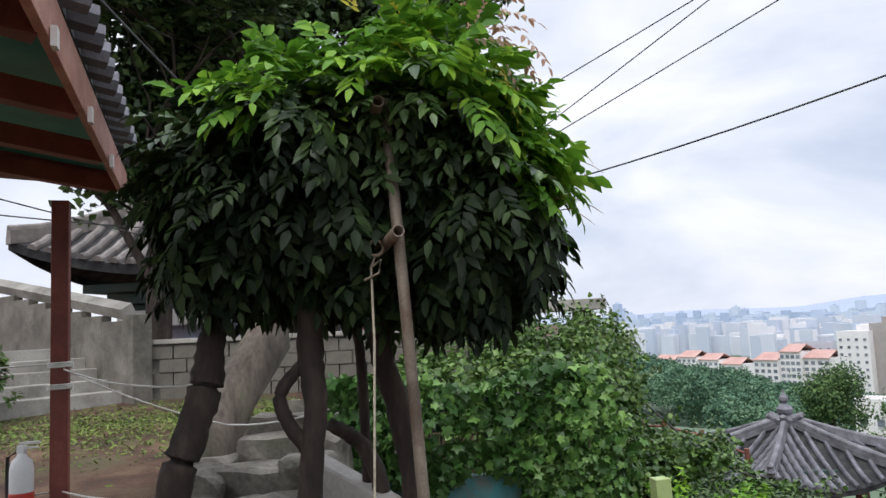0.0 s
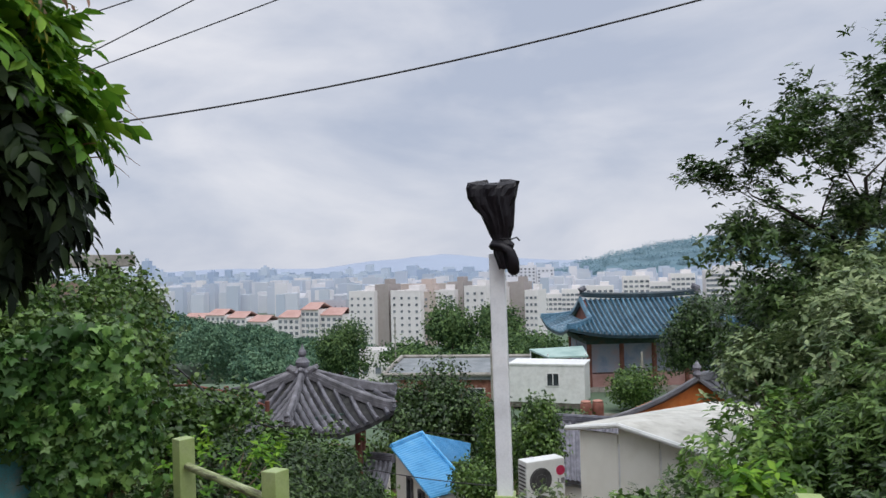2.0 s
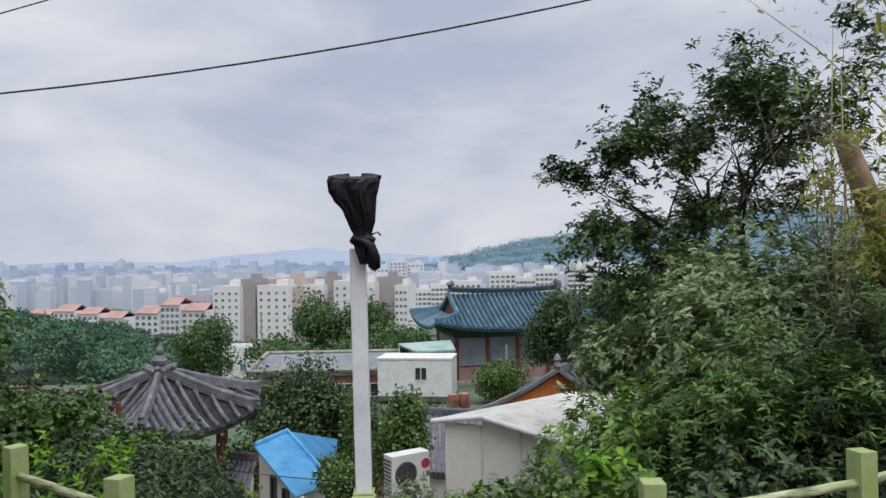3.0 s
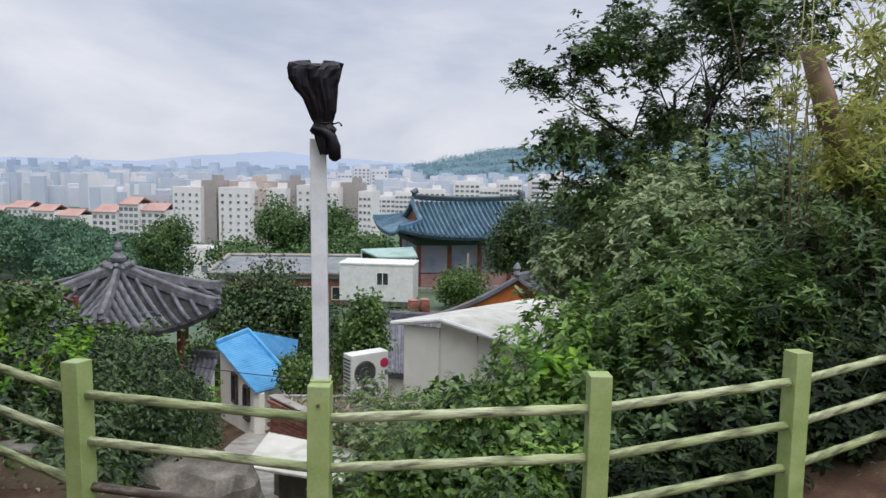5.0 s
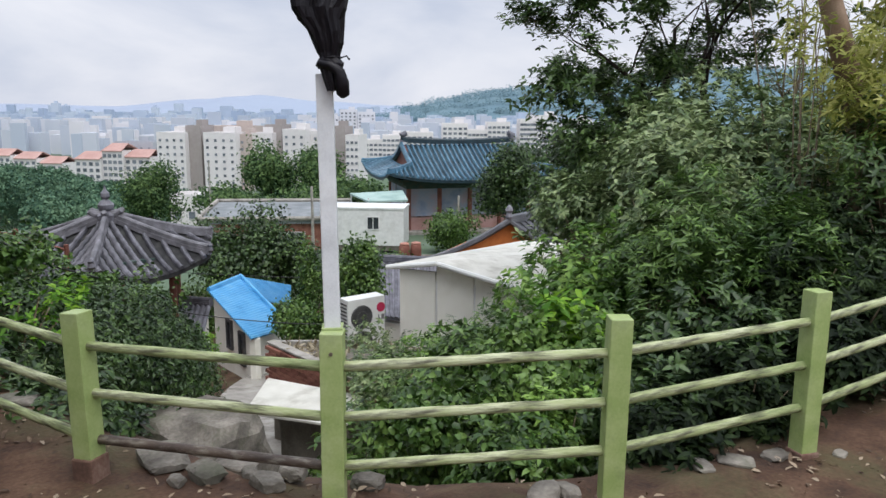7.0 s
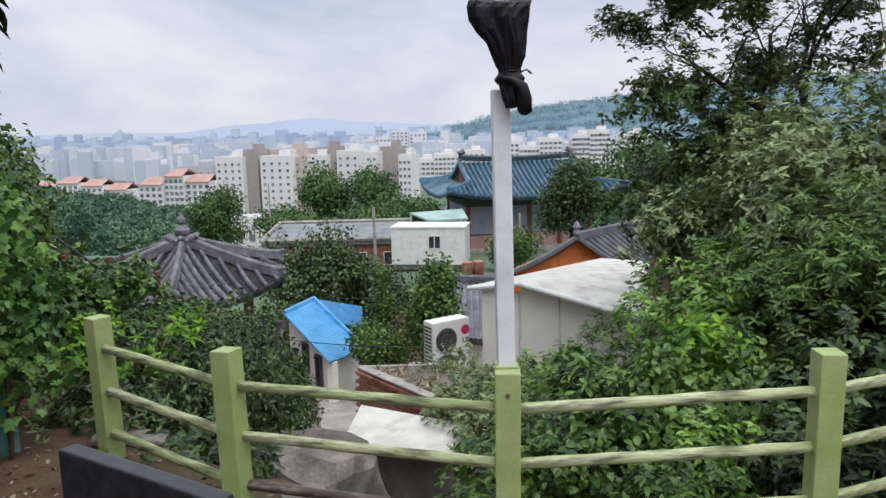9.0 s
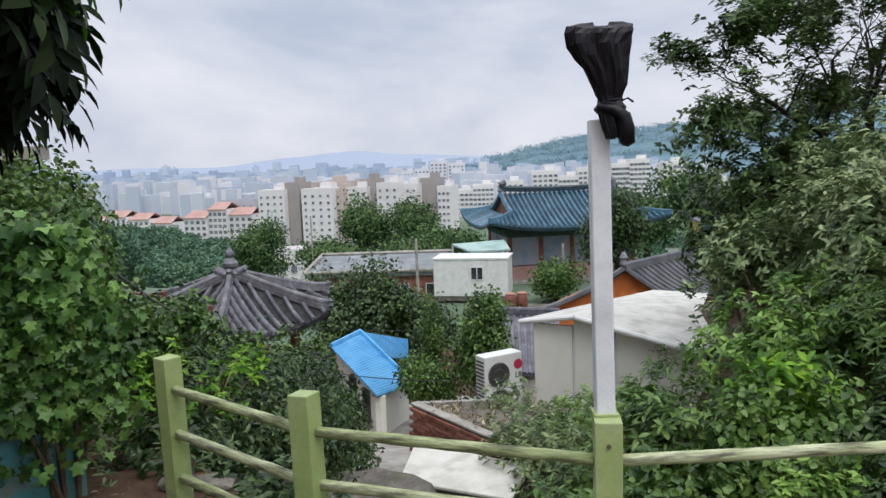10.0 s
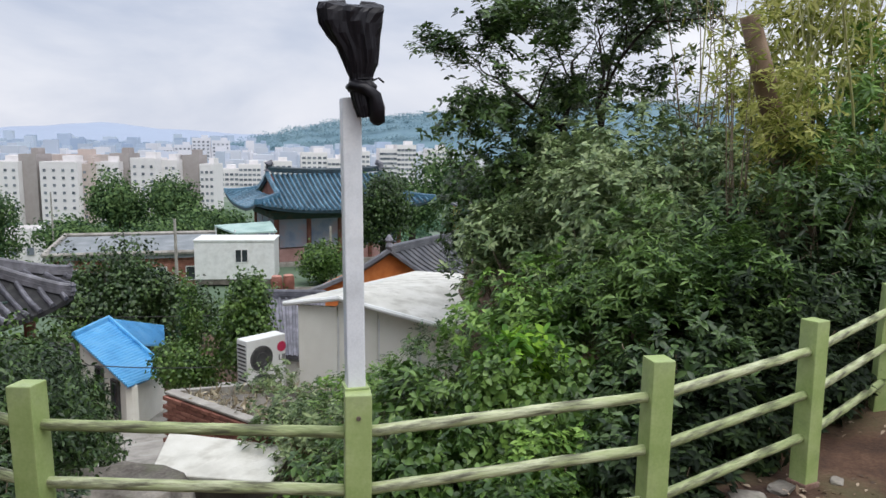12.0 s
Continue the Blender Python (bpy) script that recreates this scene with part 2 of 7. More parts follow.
M["brick"] = material("brick", ramp3((0.13, 0.05, 0.035), (0.22, 0.085, 0.06), (0.32, 0.14, 0.10)), 4, 0.85, bump=0.4, fine=50, obj_random=0.5, island=0.4)
M["mortar"] = material("mortar", ramp3((0.28, 0.26, 0.24), (0.36, 0.34, 0.31), (0.44, 0.42, 0.39)), 5, 0.95, bump=0.5)
M["concrete"] = material("concrete", ramp3((0.24, 0.225, 0.20), (0.34, 0.32, 0.285), (0.44, 0.42, 0.38)), 1.8, 0.9, bump=0.35, fine=35, stain=(0.12, 0.11, 0.09), stain_scale=1.6, stain_amount=0.65)
M["concrete_dark"] = material("concrete_dark", ramp3((0.095, 0.085, 0.07), (0.16, 0.145, 0.12), (0.245, 0.225, 0.19)), 1.8, 0.9, bump=0.4, fine=35, stain=(0.07, 0.065, 0.05), stain_scale=2, stain_amount=0.7)
M["rock"] = material("rock", ramp3((0.075, 0.066, 0.055), (0.155, 0.14, 0.118), (0.29, 0.265, 0.225)), 3, 0.95, bump=0.7, fine=30, stain=(0.10, 0.12, 0.06), stain_scale=2, stain_amount=0.5)
M["teal_wall"] = material("teal_wall", ramp3((0.10, 0.12, 0.11), (0.06, 0.24, 0.25), (0.10, 0.35, 0.36)), 2.2, 0.75, bump=0.2, stain=(0.22, 0.19, 0.15), stain_scale=2.5, stain_amount=0.8)
M["roof_slate"] = material("roof_slate", ramp3((0.075, 0.078, 0.088), (0.11, 0.115, 0.13), (0.16, 0.165, 0.18)), 1.2, 0.6, bump=0.15, stain=(0.18, 0.18, 0.18), stain_scale=1)
M["flat_roof"] = material("flat_roof", ramp3((0.15, 0.17, 0.18), (0.21, 0.23, 0.24), (0.28, 0.3, 0.31)), 0.7, 0.8, bump=0.1, stain=(0.12, 0.13, 0.13), stain_scale=0.6)
M["wall_orange"] = material("wall_orange", ramp3((0.48, 0.13, 0.03), (0.58, 0.18, 0.04), (0.66, 0.24, 0.07)), 2, 0.7, bump=0.1)
M["wood_red"] = material("wood_red", ramp3((0.13, 0.045, 0.03), (0.20, 0.07, 0.05), (0.28, 0.11, 0.08)), 2, 0.7, bump=0.2)
M["eave_dark"] = material("eave_dark", ramp3((0.025, 0.05, 0.045), (0.045, 0.08, 0.07), (0.10, 0.07, 0.05)), 1.5, 0.8, bump=0.2)
M["wall_mural"] = material("wall_mural", ramp3((0.16, 0.22, 0.34), (0.30, 0.33, 0.42), (0.40, 0.30, 0.32)), 0.9, 0.8, bump=0.1)
M["wall_pink"] = material("wall_pink", ramp3((0.36, 0.20, 0.18), (0.44, 0.26, 0.24), (0.5, 0.32, 0.3)), 1, 0.8, bump=0.1)
M["glass"] = material("glass", ramp3((0.02, 0.025, 0.03), (0.035, 0.04, 0.048), (0.06, 0.065, 0.075)), 1, 0.12, bump=0)
M["window_far"] = material("window_far", ramp3((0.10, 0.115, 0.14), (0.15, 0.17, 0.2), (0.22, 0.245, 0.28)), 0.2, 0.3, bump=0, obj_random=0.6)
M["apt_white"] = material("apt_white", ramp3((0.66, 0.635, 0.63), (0.74, 0.715, 0.71), (0.80, 0.775, 0.77)), 0.03, 0.85, bump=0, fine=0.6, obj_random=0.1)
M["apt_taupe"] = material("apt_taupe", ramp3((0.30, 0.27, 0.26), (0.36, 0.325, 0.31), (0.42, 0.385, 0.37)), 0.03, 0.85, bump=0, fine=0.6)
M["apt_beige"] = material("apt_beige", ramp3((0.46, 0.38, 0.35), (0.53, 0.45, 0.41), (0.6, 0.52, 0.48)), 0.03, 0.85, bump=0, fine=0.6)
M["roof_terra"] = material("roof_terra", ramp3((0.38, 0.22, 0.19), (0.45, 0.28, 0.245), (0.52, 0.36, 0.32)), 0.1, 0.85, bump=0, fine=1)
M["apt_grey"] = material("apt_grey", ramp3((0.34, 0.37, 0.42), (0.42, 0.45, 0.5), (0.5, 0.52, 0.56)), 0.03, 0.85, bump=0, fine=0.6)
# distance haze put into these four: bluer, paler colour plus emission
M["haze_blue"] = material("haze_blue", ramp3((0.22, 0.275, 0.37), (0.265, 0.32, 0.41), (0.32, 0.37, 0.445)), 0.004, 0.95, bump=0, fine=0.05, island=0.5, glow=0.5)
M["haze_pale"] = material("haze_pale", ramp3((0.33, 0.375, 0.45), (0.42, 0.445, 0.50), (0.52, 0.52, 0.55)), 0.004, 0.95, bump=0, fine=0.05, island=0.6, glow=0.28)
M["hill_haze_near"] = material("hill_haze_near", ramp3((0.085, 0.15, 0.19), (0.105, 0.175, 0.21), (0.13, 0.20, 0.23)), 0.03, 1.0, bump=0, fine=0.3, island=0.3, glow=0.3)
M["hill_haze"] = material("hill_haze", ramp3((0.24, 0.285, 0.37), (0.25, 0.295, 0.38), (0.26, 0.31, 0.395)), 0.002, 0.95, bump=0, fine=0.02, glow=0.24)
M["city_floor"] = material("city_floor", ramp3((0.06, 0.1, 0.06), (0.1, 0.15, 0.09), (0.2, 0.23, 0.2)), 0.02, 0.95, bump=0, fine=0.3)
M["logo_red"] = material("logo_red", ramp3((0.42, 0.02, 0.07), (0.50, 0.03, 0.09), (0.55, 0.05, 0.11)), 3, 0.5, bump=0)
M["grey_text"] = material("grey_text", ramp3((0.16, 0.16, 0.16), (0.2, 0.2, 0.2), (0.24, 0.24, 0.24)), 3, 0.5, bump=0)
M["red_gloss"] = material("red_gloss", ramp3((0.40, 0.03, 0.02), (0.5, 0.045, 0.03), (0.56, 0.07, 0.05)), 5, 0.3, bump=0)
M["black_stone"] = material("black_stone", ramp3((0.012, 0.012, 0.015), (0.02, 0.02, 0.024), (0.035, 0.035, 0.04)), 30, 0.35, bump=0.03)
M["moss"] = material("moss", ramp3((0.08, 0.14, 0.025), (0.14, 0.21, 0.04), (0.22, 0.29, 0.07)), 5, 0.95, bump=0.6, island=0.5, fine=50)
M["ridge_white"] = material("ridge_white", ramp3((0.45, 0.43, 0.40), (0.52, 0.5, 0.46), (0.6, 0.58, 0.54)), 3, 0.8, bump=0.2)
M["sign_blue"] = material("sign_blue", ramp3((0.03, 0.2, 0.42), (0.05, 0.28, 0.5), (0.08, 0.34, 0.56)), 2, 0.5, bump=0)
M["sign_yellow"] = material("sign_yellow", ramp3((0.5, 0.33, 0.03), (0.58, 0.4, 0.05), (0.64, 0.46, 0.09)), 2, 0.6, bump=0)


# ---- building helpers ----
U2, R2 = Vector((0.7521, 0.6591, 0)), Vector((0.6591, -0.7521, 0))
BASE = Vector((0.92, 0.90, 0))


def V(a, b, z):
    """a metres down the valley's axis, b to its right, height z."""
    p = BASE + U2 * a + R2 * b
    return Vector((p.x, p.y, z))


AXIS = math.degrees(math.atan2(U2.y, U2.x))  # turn of the valley's axis about z


def thing(name, label, category, at=(0, 0, 0), group="", turn=0):
    ob = new(name)
    ob.empty_display_size = 0.2
    ob.matrix_basis = pose(*at, 0, 0, turn)
    return tagged(ob, label, category, group)


def mesh_of(bm, name, mat, smooth=False):
    me = bpy.data.meshes.new(name)
    bmesh.ops.recalc_face_normals(bm, faces=bm.faces[:])
    bm.to_mesh(me)
    bm.free()
    me.materials.append(mat)
    if smooth:
        me.polygons.foreach_set("use_smooth", [True] * len(me.polygons))
    return me


def part(name, bm, mat, parent=None, label="", smooth=False, m=None):
    ob = new(name, mesh_of(bm, name, mat, smooth))
    ob.parent = parent
    if m is not None:
        ob.matrix_basis = m
    return tagged(ob, label)


def shared(name, me, parent, m):
    ob = new(name, me)
    ob.parent = parent
    ob.matrix_basis = m
    return ob


def single(name, bm, mat, label, category, kind="", smooth=False, group=""):
    return tagged(new(name, mesh_of(bm, name, mat, smooth)), label, category, group, kind)


def box(bm, c, s, rz=0.0, bev=0.0, m=None):
    g = bmesh.ops.create_cube(bm, size=1)
    vs = g["verts"]
    t = Matrix.Translation(c) @ Matrix.Rotation(radians(rz), 4, "Z") @ Matrix.Diagonal((*s, 1))
    if m is not None:
        t = m @ t
    bmesh.ops.transform(bm, matrix=t, verts=vs)
    if bev:
        es = list({e for v in vs for e in v.link_edges})
        bmesh.ops.bevel(bm, geom=es, offset=bev, segments=2, affect="EDGES", profile=0.6)
    return vs


def tube(bm, pts, radii, seg=10, cap=True, wobble=0.0, rnd=None):
    """A round tube through points."""
    pts = [Vector(p) for p in pts]
    rings = []
    for i, p in enumerate(pts):
        d = (pts[min(i + 1, len(pts) - 1)] - pts[max(i - 1, 0)]).normalized()
        side = d.cross(Vector((0.21, 0.13, 1)) if abs(d.z) < 0.95 else Vector((1, 0.1, 0))).normalized()
        up = side.cross(d)
        r = radii[i] if isinstance(radii, (list, tuple)) else radii
        ring = []
        for k in range(seg):
            f = 2 * math.pi * k / seg
            rr = r * (1 + (rnd.uniform(-wobble, wobble) if rnd else 0))
            ring.append(bm.verts.new(p + (side * math.cos(f) + up * math.sin(f)) * rr))
        rings.append(ring)
    for a, b in zip(rings, rings[1:]):
        for k in range(seg):
            bm.faces.new((a[k], a[(k + 1) % seg], b[(k + 1) % seg], b[k]))
    if cap:
        bm.faces.new(rings[0][::-1])
        bm.faces.new(rings[-1])
    return rings


def smooth_path(pts, rad, n=6):
    """A rounded run through points (Catmull-Rom) with its radii."""
    P = [Vector(p) for p in pts]
    out, rr = [], []
    for i in range(len(P) - 1):
        a, b, c, d = P[max(i - 1, 0)], P[i], P[i + 1], P[min(i + 2, len(P) - 1)]
        for k in range(n):
            u = k / n
            out.append(0.5 * ((2 * b) + (c - a) * u + (2 * a - 5 * b + 4 * c - d) * u * u + (3 * b - a - 3 * c + d) * u ** 3))
            rr.append(rad[i] + (rad[i + 1] - rad[i]) * u)
    return out + [P[-1]], rr + [rad[-1]]


def slab(bm, pts, thick, down=Vector((0, 0, -1))):
    """A plate of that thickness under a loop of points."""
    top = [bm.verts.new(Vector(p)) for p in pts]
    bot = [bm.verts.new(Vector(p) + down * thick) for p in pts]
    bm.faces.new(top)
    bm.faces.new(bot[::-1])
    for i in range(len(pts)):
        j = (i + 1) % len(pts)
        bm.faces.new((top[i], bot[i], bot[j], top[j]))


def lathe(bm, prof, seg=16, at=(0, 0, 0)):
    rings = []
    for r, z in prof:
        rings.append([bm.verts.new((at[0] + r * math.cos(2 * math.pi * k / seg), at[1] + r * math.sin(2 * math.pi * k / seg), at[2] + z)) for k in range(seg)])
    for a, b in zip(rings, rings[1:]):
        for k in range(seg):
            bm.faces.new((a[k], a[(k + 1) % seg], b[(k + 1) % seg], b[k]))
    bm.faces.new(rings[0][::-1])
    bm.faces.new(rings[-1])


def raw_mesh(name, verts, faces, mat, smooth=False):
    """A mesh from numpy arrays: verts (n,3), faces (m,k)."""
    me = bpy.data.meshes.new(name)
    nv, (nf, k) = len(verts), faces.shape
    me.vertices.add(nv)
    me.vertices.foreach_set("co", verts.astype(np.float32).ravel())
    me.loops.add(nf * k)
    me.loops.foreach_set("vertex_index", faces.astype(np.int32).ravel())
    me.polygons.add(nf)
    me.polygons.foreach_set("loop_start", np.arange(0, nf * k, k, dtype=np.int32))
    me.update(calc_edges=True)
    me.validate()
    me.materials.append(mat)
    if smooth:
        me.polygons.foreach_set("use_smooth", [True] * nf)
    return me


# leaf outlines: half-width along the length; folded along the midrib
LEAF = {
    "oval": ([0, 0.33, 0.7, 1.0], [0.0, 0.21, 0.155, 0.0]),
    "slim": ([0, 0.3, 0.7, 1.0], [0.0, 0.13, 0.1, 0.0]),
    "round": ([0, 0.25, 0.7, 1.0], [0.05, 0.42, 0.34, 0.0]),
}


def leaf_template(kind, fold=0.18, droop=0.22):
    """Vertices and triangles of one leaf of length 1 along +y, facing +z."""
    if kind == "tiny":
        return np.array([(0, 0, 0), (-0.36, 0.45, 0.1), (0.36, 0.45, 0.1), (0, 1, -0.2)]), np.array([(0, 2, 1), (1, 2, 3)])
    if kind == "lobed":
        rim = [(0.0, 0.0), (0.25, -0.10), (0.50, 0.12), (0.36, 0.30), (0.62, 0.62), (0.26, 0.62), (0.0, 1.0),
               (-0.26, 0.62), (-0.62, 0.62), (-0.36, 0.30), (-0.50, 0.12), (-0.25, -0.10)]
        vs = [(0, 0.32, 0.0)] + [(x, y, abs(x) * fold - y * y * droop) for x, y in rim]
        n = len(rim)
        fs = [(0, 1 + i, 1 + (i + 1) % n) for i in range(n)]
        return np.array(vs), np.array(fs)
    ys, ws = LEAF[kind]
    vs = [(0, 0, 0)]
    for y, w in zip(ys[1:-1], ws[1:-1]):
        vs += [(-w, y, w * fold * 2 - y * y * droop), (0, y, -y * y * droop), (w, y, w * fold * 2 - y * y * droop)]
    vs.append((0, 1, -droop))
    fs = [(0, 2, 1), (0, 3, 2), (1, 2, 4), (2, 5, 4), (2, 3, 5), (3, 6, 5), (4, 5, 7), (5, 6, 7)]
    return np.array(vs, float), np.array(fs)


def leaf_basis(p, outward, rs, spread=0.6, hang=0.3):
    """Random leaf frames: y along the leaf, z its face."""
    n = len(p)
    z = outward + rs.normal(0, spread, (n, 3))
    z[:, 2] += 0.35
    z /= np.linalg.norm(z, axis=1)[:, None]
    y = rs.normal(0, 1, (n, 3)) + outward * 0.8
    y[:, 2] -= hang * 2
    y -= z * (y * z).sum(1)[:, None]
    y /= np.linalg.norm(y, axis=1)[:, None] + 1e-9
    return np.cross(y, z), y, z


def leaves(name, p, outward, size, mat, rs, kind="oval", spread=0.6, hang=0.3, vary=0.35):
    """One mesh of many leaves at points p."""
    tv, tf = leaf_template(kind)
    x, y, z = leaf_basis(p, outward, rs, spread, hang)
    s = size * (1 + rs.uniform(-vary, vary, len(p)))[:, None, None]
    v = p[:, None, :] + s * (tv[None, :, 0:1] * x[:, None] + tv[None, :, 1:2] * y[:, None] + tv[None, :, 2:3] * z[:, None])
    f = tf[None] + (np.arange(len(p)) * len(tv))[:, None, None]
    return raw_mesh(name, v.reshape(-1, 3), f.reshape(-1, 3), mat)


def rosettes(name, p, outward, size, mat, rs, kind="oval", k=7, vary=0.3):
    """Leaves in whorls: k leaves that spread from each twig end."""
    n = len(p)
    ax = outward * 0.8 + rs.normal(0, 0.35, (n, 3)) + np.array([0, 0, 1.0])
    ax /= np.linalg.norm(ax, axis=1)[:, None]
    s1 = np.cross(ax, rs.normal(0, 1, (n, 3)))
    s1 /= np.linalg.norm(s1, axis=1)[:, None]
    s2 = np.cross(ax, s1)
    tv, tf = leaf_template(kind)
    vs = []
    for j in range(k):
        f = 6.283 * j / k + rs.uniform(-0.4, 0.4, n)
        y = (s1 * np.cos(f)[:, None] + s2 * np.sin(f)[:, None]) * 0.95 + ax * rs.uniform(0.0, 0.65, n)[:, None] + np.array([0, 0, -0.18])
        y /= np.linalg.norm(y, axis=1)[:, None]
        z = ax + rs.normal(0, 0.2, (n, 3))
        z -= y * (y * z).sum(1)[:, None]
        z /= np.linalg.norm(z, axis=1)[:, None]
        x = np.cross(y, z)
        s = (size * (1 + rs.uniform(-vary, vary, n)))[:, None, None]
        base = p - ax * (size * rs.uniform(0, 0.9, n))[:, None]
        vs.append(base[:, None] + s * (tv[None, :, 0:1] * x[:, None] + tv[None, :, 1:2] * y[:, None] + tv[None, :, 2:3] * z[:, None]))
    v = np.vstack(vs)
    f = tf[None] + (np.arange(len(v)) * len(tv))[:, None, None]
    return raw_mesh(name, v.reshape(-1, 3), f.reshape(-1, 3), mat)


def mound_points(c, r, n, rs, depth=0.25, rough=0.22, top_only=True, freq=1.1):
    """Points in the shell of an uneven ellipsoid and their outward directions."""
    d = rs.normal(0, 1, (n, 3))
    d /= np.linalg.norm(d, axis=1)[:, None]
    if top_only:
        d[:, 2] = np.where(d[:, 2] < -0.35, -d[:, 2], d[:, 2])
    c, r = np.array(c, float), np.array(r, float)
    k = np.array([noise.noise(Vector(q * 2.3 * freq + c)) * 1.0 + noise.noise(Vector(q * 6.1 * freq + c)) * 0.55 for q in d])
    rad = (1 + rough * k) * (1 - depth * rs.uniform(0, 1, n) ** 1.7)
    o = d / r
    o /= np.linalg.norm(o, axis=1)[:, None]
    return c + d * r * rad[:, None], o

# ---- ground ----
RING = (7.65, 7.33, 5.25)  # the hollow that the fence bends round


def sstep(x):
    x = min(max(x, 0.0), 1.0)
    return x * x * (3 - 2 * x)


VALLEY = [(-9e3, -1.2), (4, -1.3), (6.5, -2.7), (9, -3.7), (14, -4.6), (18, -5.6), (25, -6.2), (46, -7.8), (62, -8.6), (90, -14), (150, -24), (260, -31), (9e3, -33)]


def valley_z(a):
    for (a0, z0), (a1, z1) in zip(VALLEY, VALLEY[1:]):
        if a <= a1:
            return z0 + (z1 - z0) * (a - a0) / (a1 - a0)
    return -33


def ground_z(x, y):
    dx, dy = x - 0.92, y - 0.90
    a, b = dx * U2.x + dy * U2.y, dx * R2.x + dy * R2.y
    dq = math.hypot(x - RING[0], y - RING[1])
    up = 0.04 * max(0, min(y, 40) - 4) + 0.5 * sstep((y - 3) / 3) * sstep((1.2 - x) / 2)
    bump = 0.03 * noise.noise(Vector((x * 0.9, y * 0.9, 0)))
    terrace = -0.68 + 0.66 * sstep((dq - 5.9) / 3.2) + up + bump
    terrace += min(0.3 * max(0, b - 2.8 - 0.05 * a), 1.8) * sstep((a - 1.5) / 4)
    left = sstep((x - (2.0 + 0.14 * (y - 6.7))) / 2.2)
    right = max(sstep((2.6 + 0.05 * a - b) / 2.6), sstep((a - 15) / 7))
    front = 1.0 if a > 9.5 else sstep((5.22 - dq) / 1.9)
    w = left * right * front
    far = sstep((math.hypot(dx, dy) - 60) / 120)
    w = max(w, far * sstep((a + 30) / 60))
    return terrace * (1 - w) + (valley_z(a) + bump * 3) * w


def ground_mesh(v, f):
    me = raw_mesh("ground", v, f, M["dirt"], True)
    me.materials.append(M["city_floor"])
    c = v[f].mean(1)
    a = (c[:, 0] - 0.92) * U2.x + (c[:, 1] - 0.9) * U2.y
    me.polygons.foreach_set("material_index", (a > 34).astype(np.int32))
    return me


def build_ground():
    n = 260
    s = np.sinh(np.linspace(-1, 1, n) * 6.6) / math.sinh(6.6) * 3600
    xs, ys = s + 5.0, s + 6.0
    v = np.array([(x, y, ground_z(x, y)) for y in ys for x in xs])
    i = np.arange(n - 1)
    f = np.array([(r * n + c, r * n + c + 1, (r + 1) * n + c + 1, (r + 1) * n + c) for r in i for c in i])
    tagged(new("ground", ground_mesh(v, f)), "brown trodden earth with moss and grit", "ground", kind="structure")


build_ground()

# ---- fence of green posts with three round rails ----
POSTS = [(2.365, 6.72), (2.60, 5.43), (3.40, 4.065), (4.54, 2.96), (6.005, 2.35), (7.50, 1.93), (9.02, 1.45)]
TOPS = [0.405, 0.39, 0.375, 0.435, 0.43, 0.47, 0.52]
FENCE = thing("fence", "pale green post and rail fence of imitation logs", "fence", (3.3, 4.1, -0.68))
FENCE.matrix_basis = Matrix.Identity(4)


def build_fence():
    n = len(POSTS)
    for i, ((x, y), top) in enumerate(zip(POSTS, TOPS)):
        p, q = POSTS[max(i - 1, 0)], POSTS[min(i + 1, n - 1)]
        ang = math.degrees(math.atan2(q[1] - p[1], q[0] - p[0]))
        ang = (ang, -65, -48, -46, -30, -70, ang)[i]
        bm = bmesh.new()
        h = (1.12, 0.9, 1.12, 1.12, 1.1, 1.12, 1.12)[i]
        box(bm, (0, 0, -h / 2), (0.126, 0.126, h), 0, 0.007)
        lean = [(0.6, -0.5), (-1.4, -2.2), (0.3, 0.4), (0.4, 0.2), (-0.8, 0.8), (0, 1), (0, 0)][i]
        post = part("post", bm, M["post_green"], FENCE, m=pose(x, y, top, lean[0], lean[1], ang))
        if i == 0:
            for k in range(3):
                bh = bmesh.new()
                tube(bh, [(-0.0645, 0.0, -0.19 - 0.3 * k), (-0.061, 0.0, -0.19 - 0.3 * k)], 0.03, 12)
                part("socket", bh, M["dark_metal"], post, "dark empty rail hole")
        if i == 2:
            bb = bmesh.new()
            tube(bb, [(0, -0.062, -0.11), (0, -0.072, -0.11)], 0.011, 8)
            part("bolt", bb, M["pipe_rust"], post)
        bs = bmesh.new()
        box(bs, (0, 0, -h - 0.11), (0.15, 0.15, 0.24), 0, 0.012)
        part("footing", bs, M["foot_brown"], post, "earth-stained concrete foot")
        bs = bmesh.new()
        box(bs, (0, 0, -h - 0.24), (0.3, 0.3, 0.05), 0, 0.015)
        part("foot_slab", bs, M["rock"], post, "grey concrete pad")
    for i in range(n - 1):
        a, b = Vector((*POSTS[i], TOPS[i])), Vector((*POSTS[i + 1], TOPS[i + 1]))
        d = (b - a).normalized()
        for k in range(3):
            off = Vector((0, 0, -0.205 - 0.292 * k))
            rnd = random.Random(i * 7 + k)
            pts, rad = [], []
            run = (b - a).length - 0.09
            for j in range(17):
                pts.append((run * j / 16, rnd.uniform(-0.0015, 0.0015), rnd.uniform(-0.0015, 0.0015)))
                rad.append(0.0295 + rnd.uniform(-0.0012, 0.0012))
            bm = bmesh.new()
            tube(bm, pts, rad, 12)
            at = a + d * 0.045 + off
            turn = Matrix.Translation(at) @ Matrix.Rotation(math.atan2(d.y, d.x), 4, "Z") @ Matrix.Rotation(-math.asin(d.z), 4, "Y")
            brown = i == 1 and k == 2
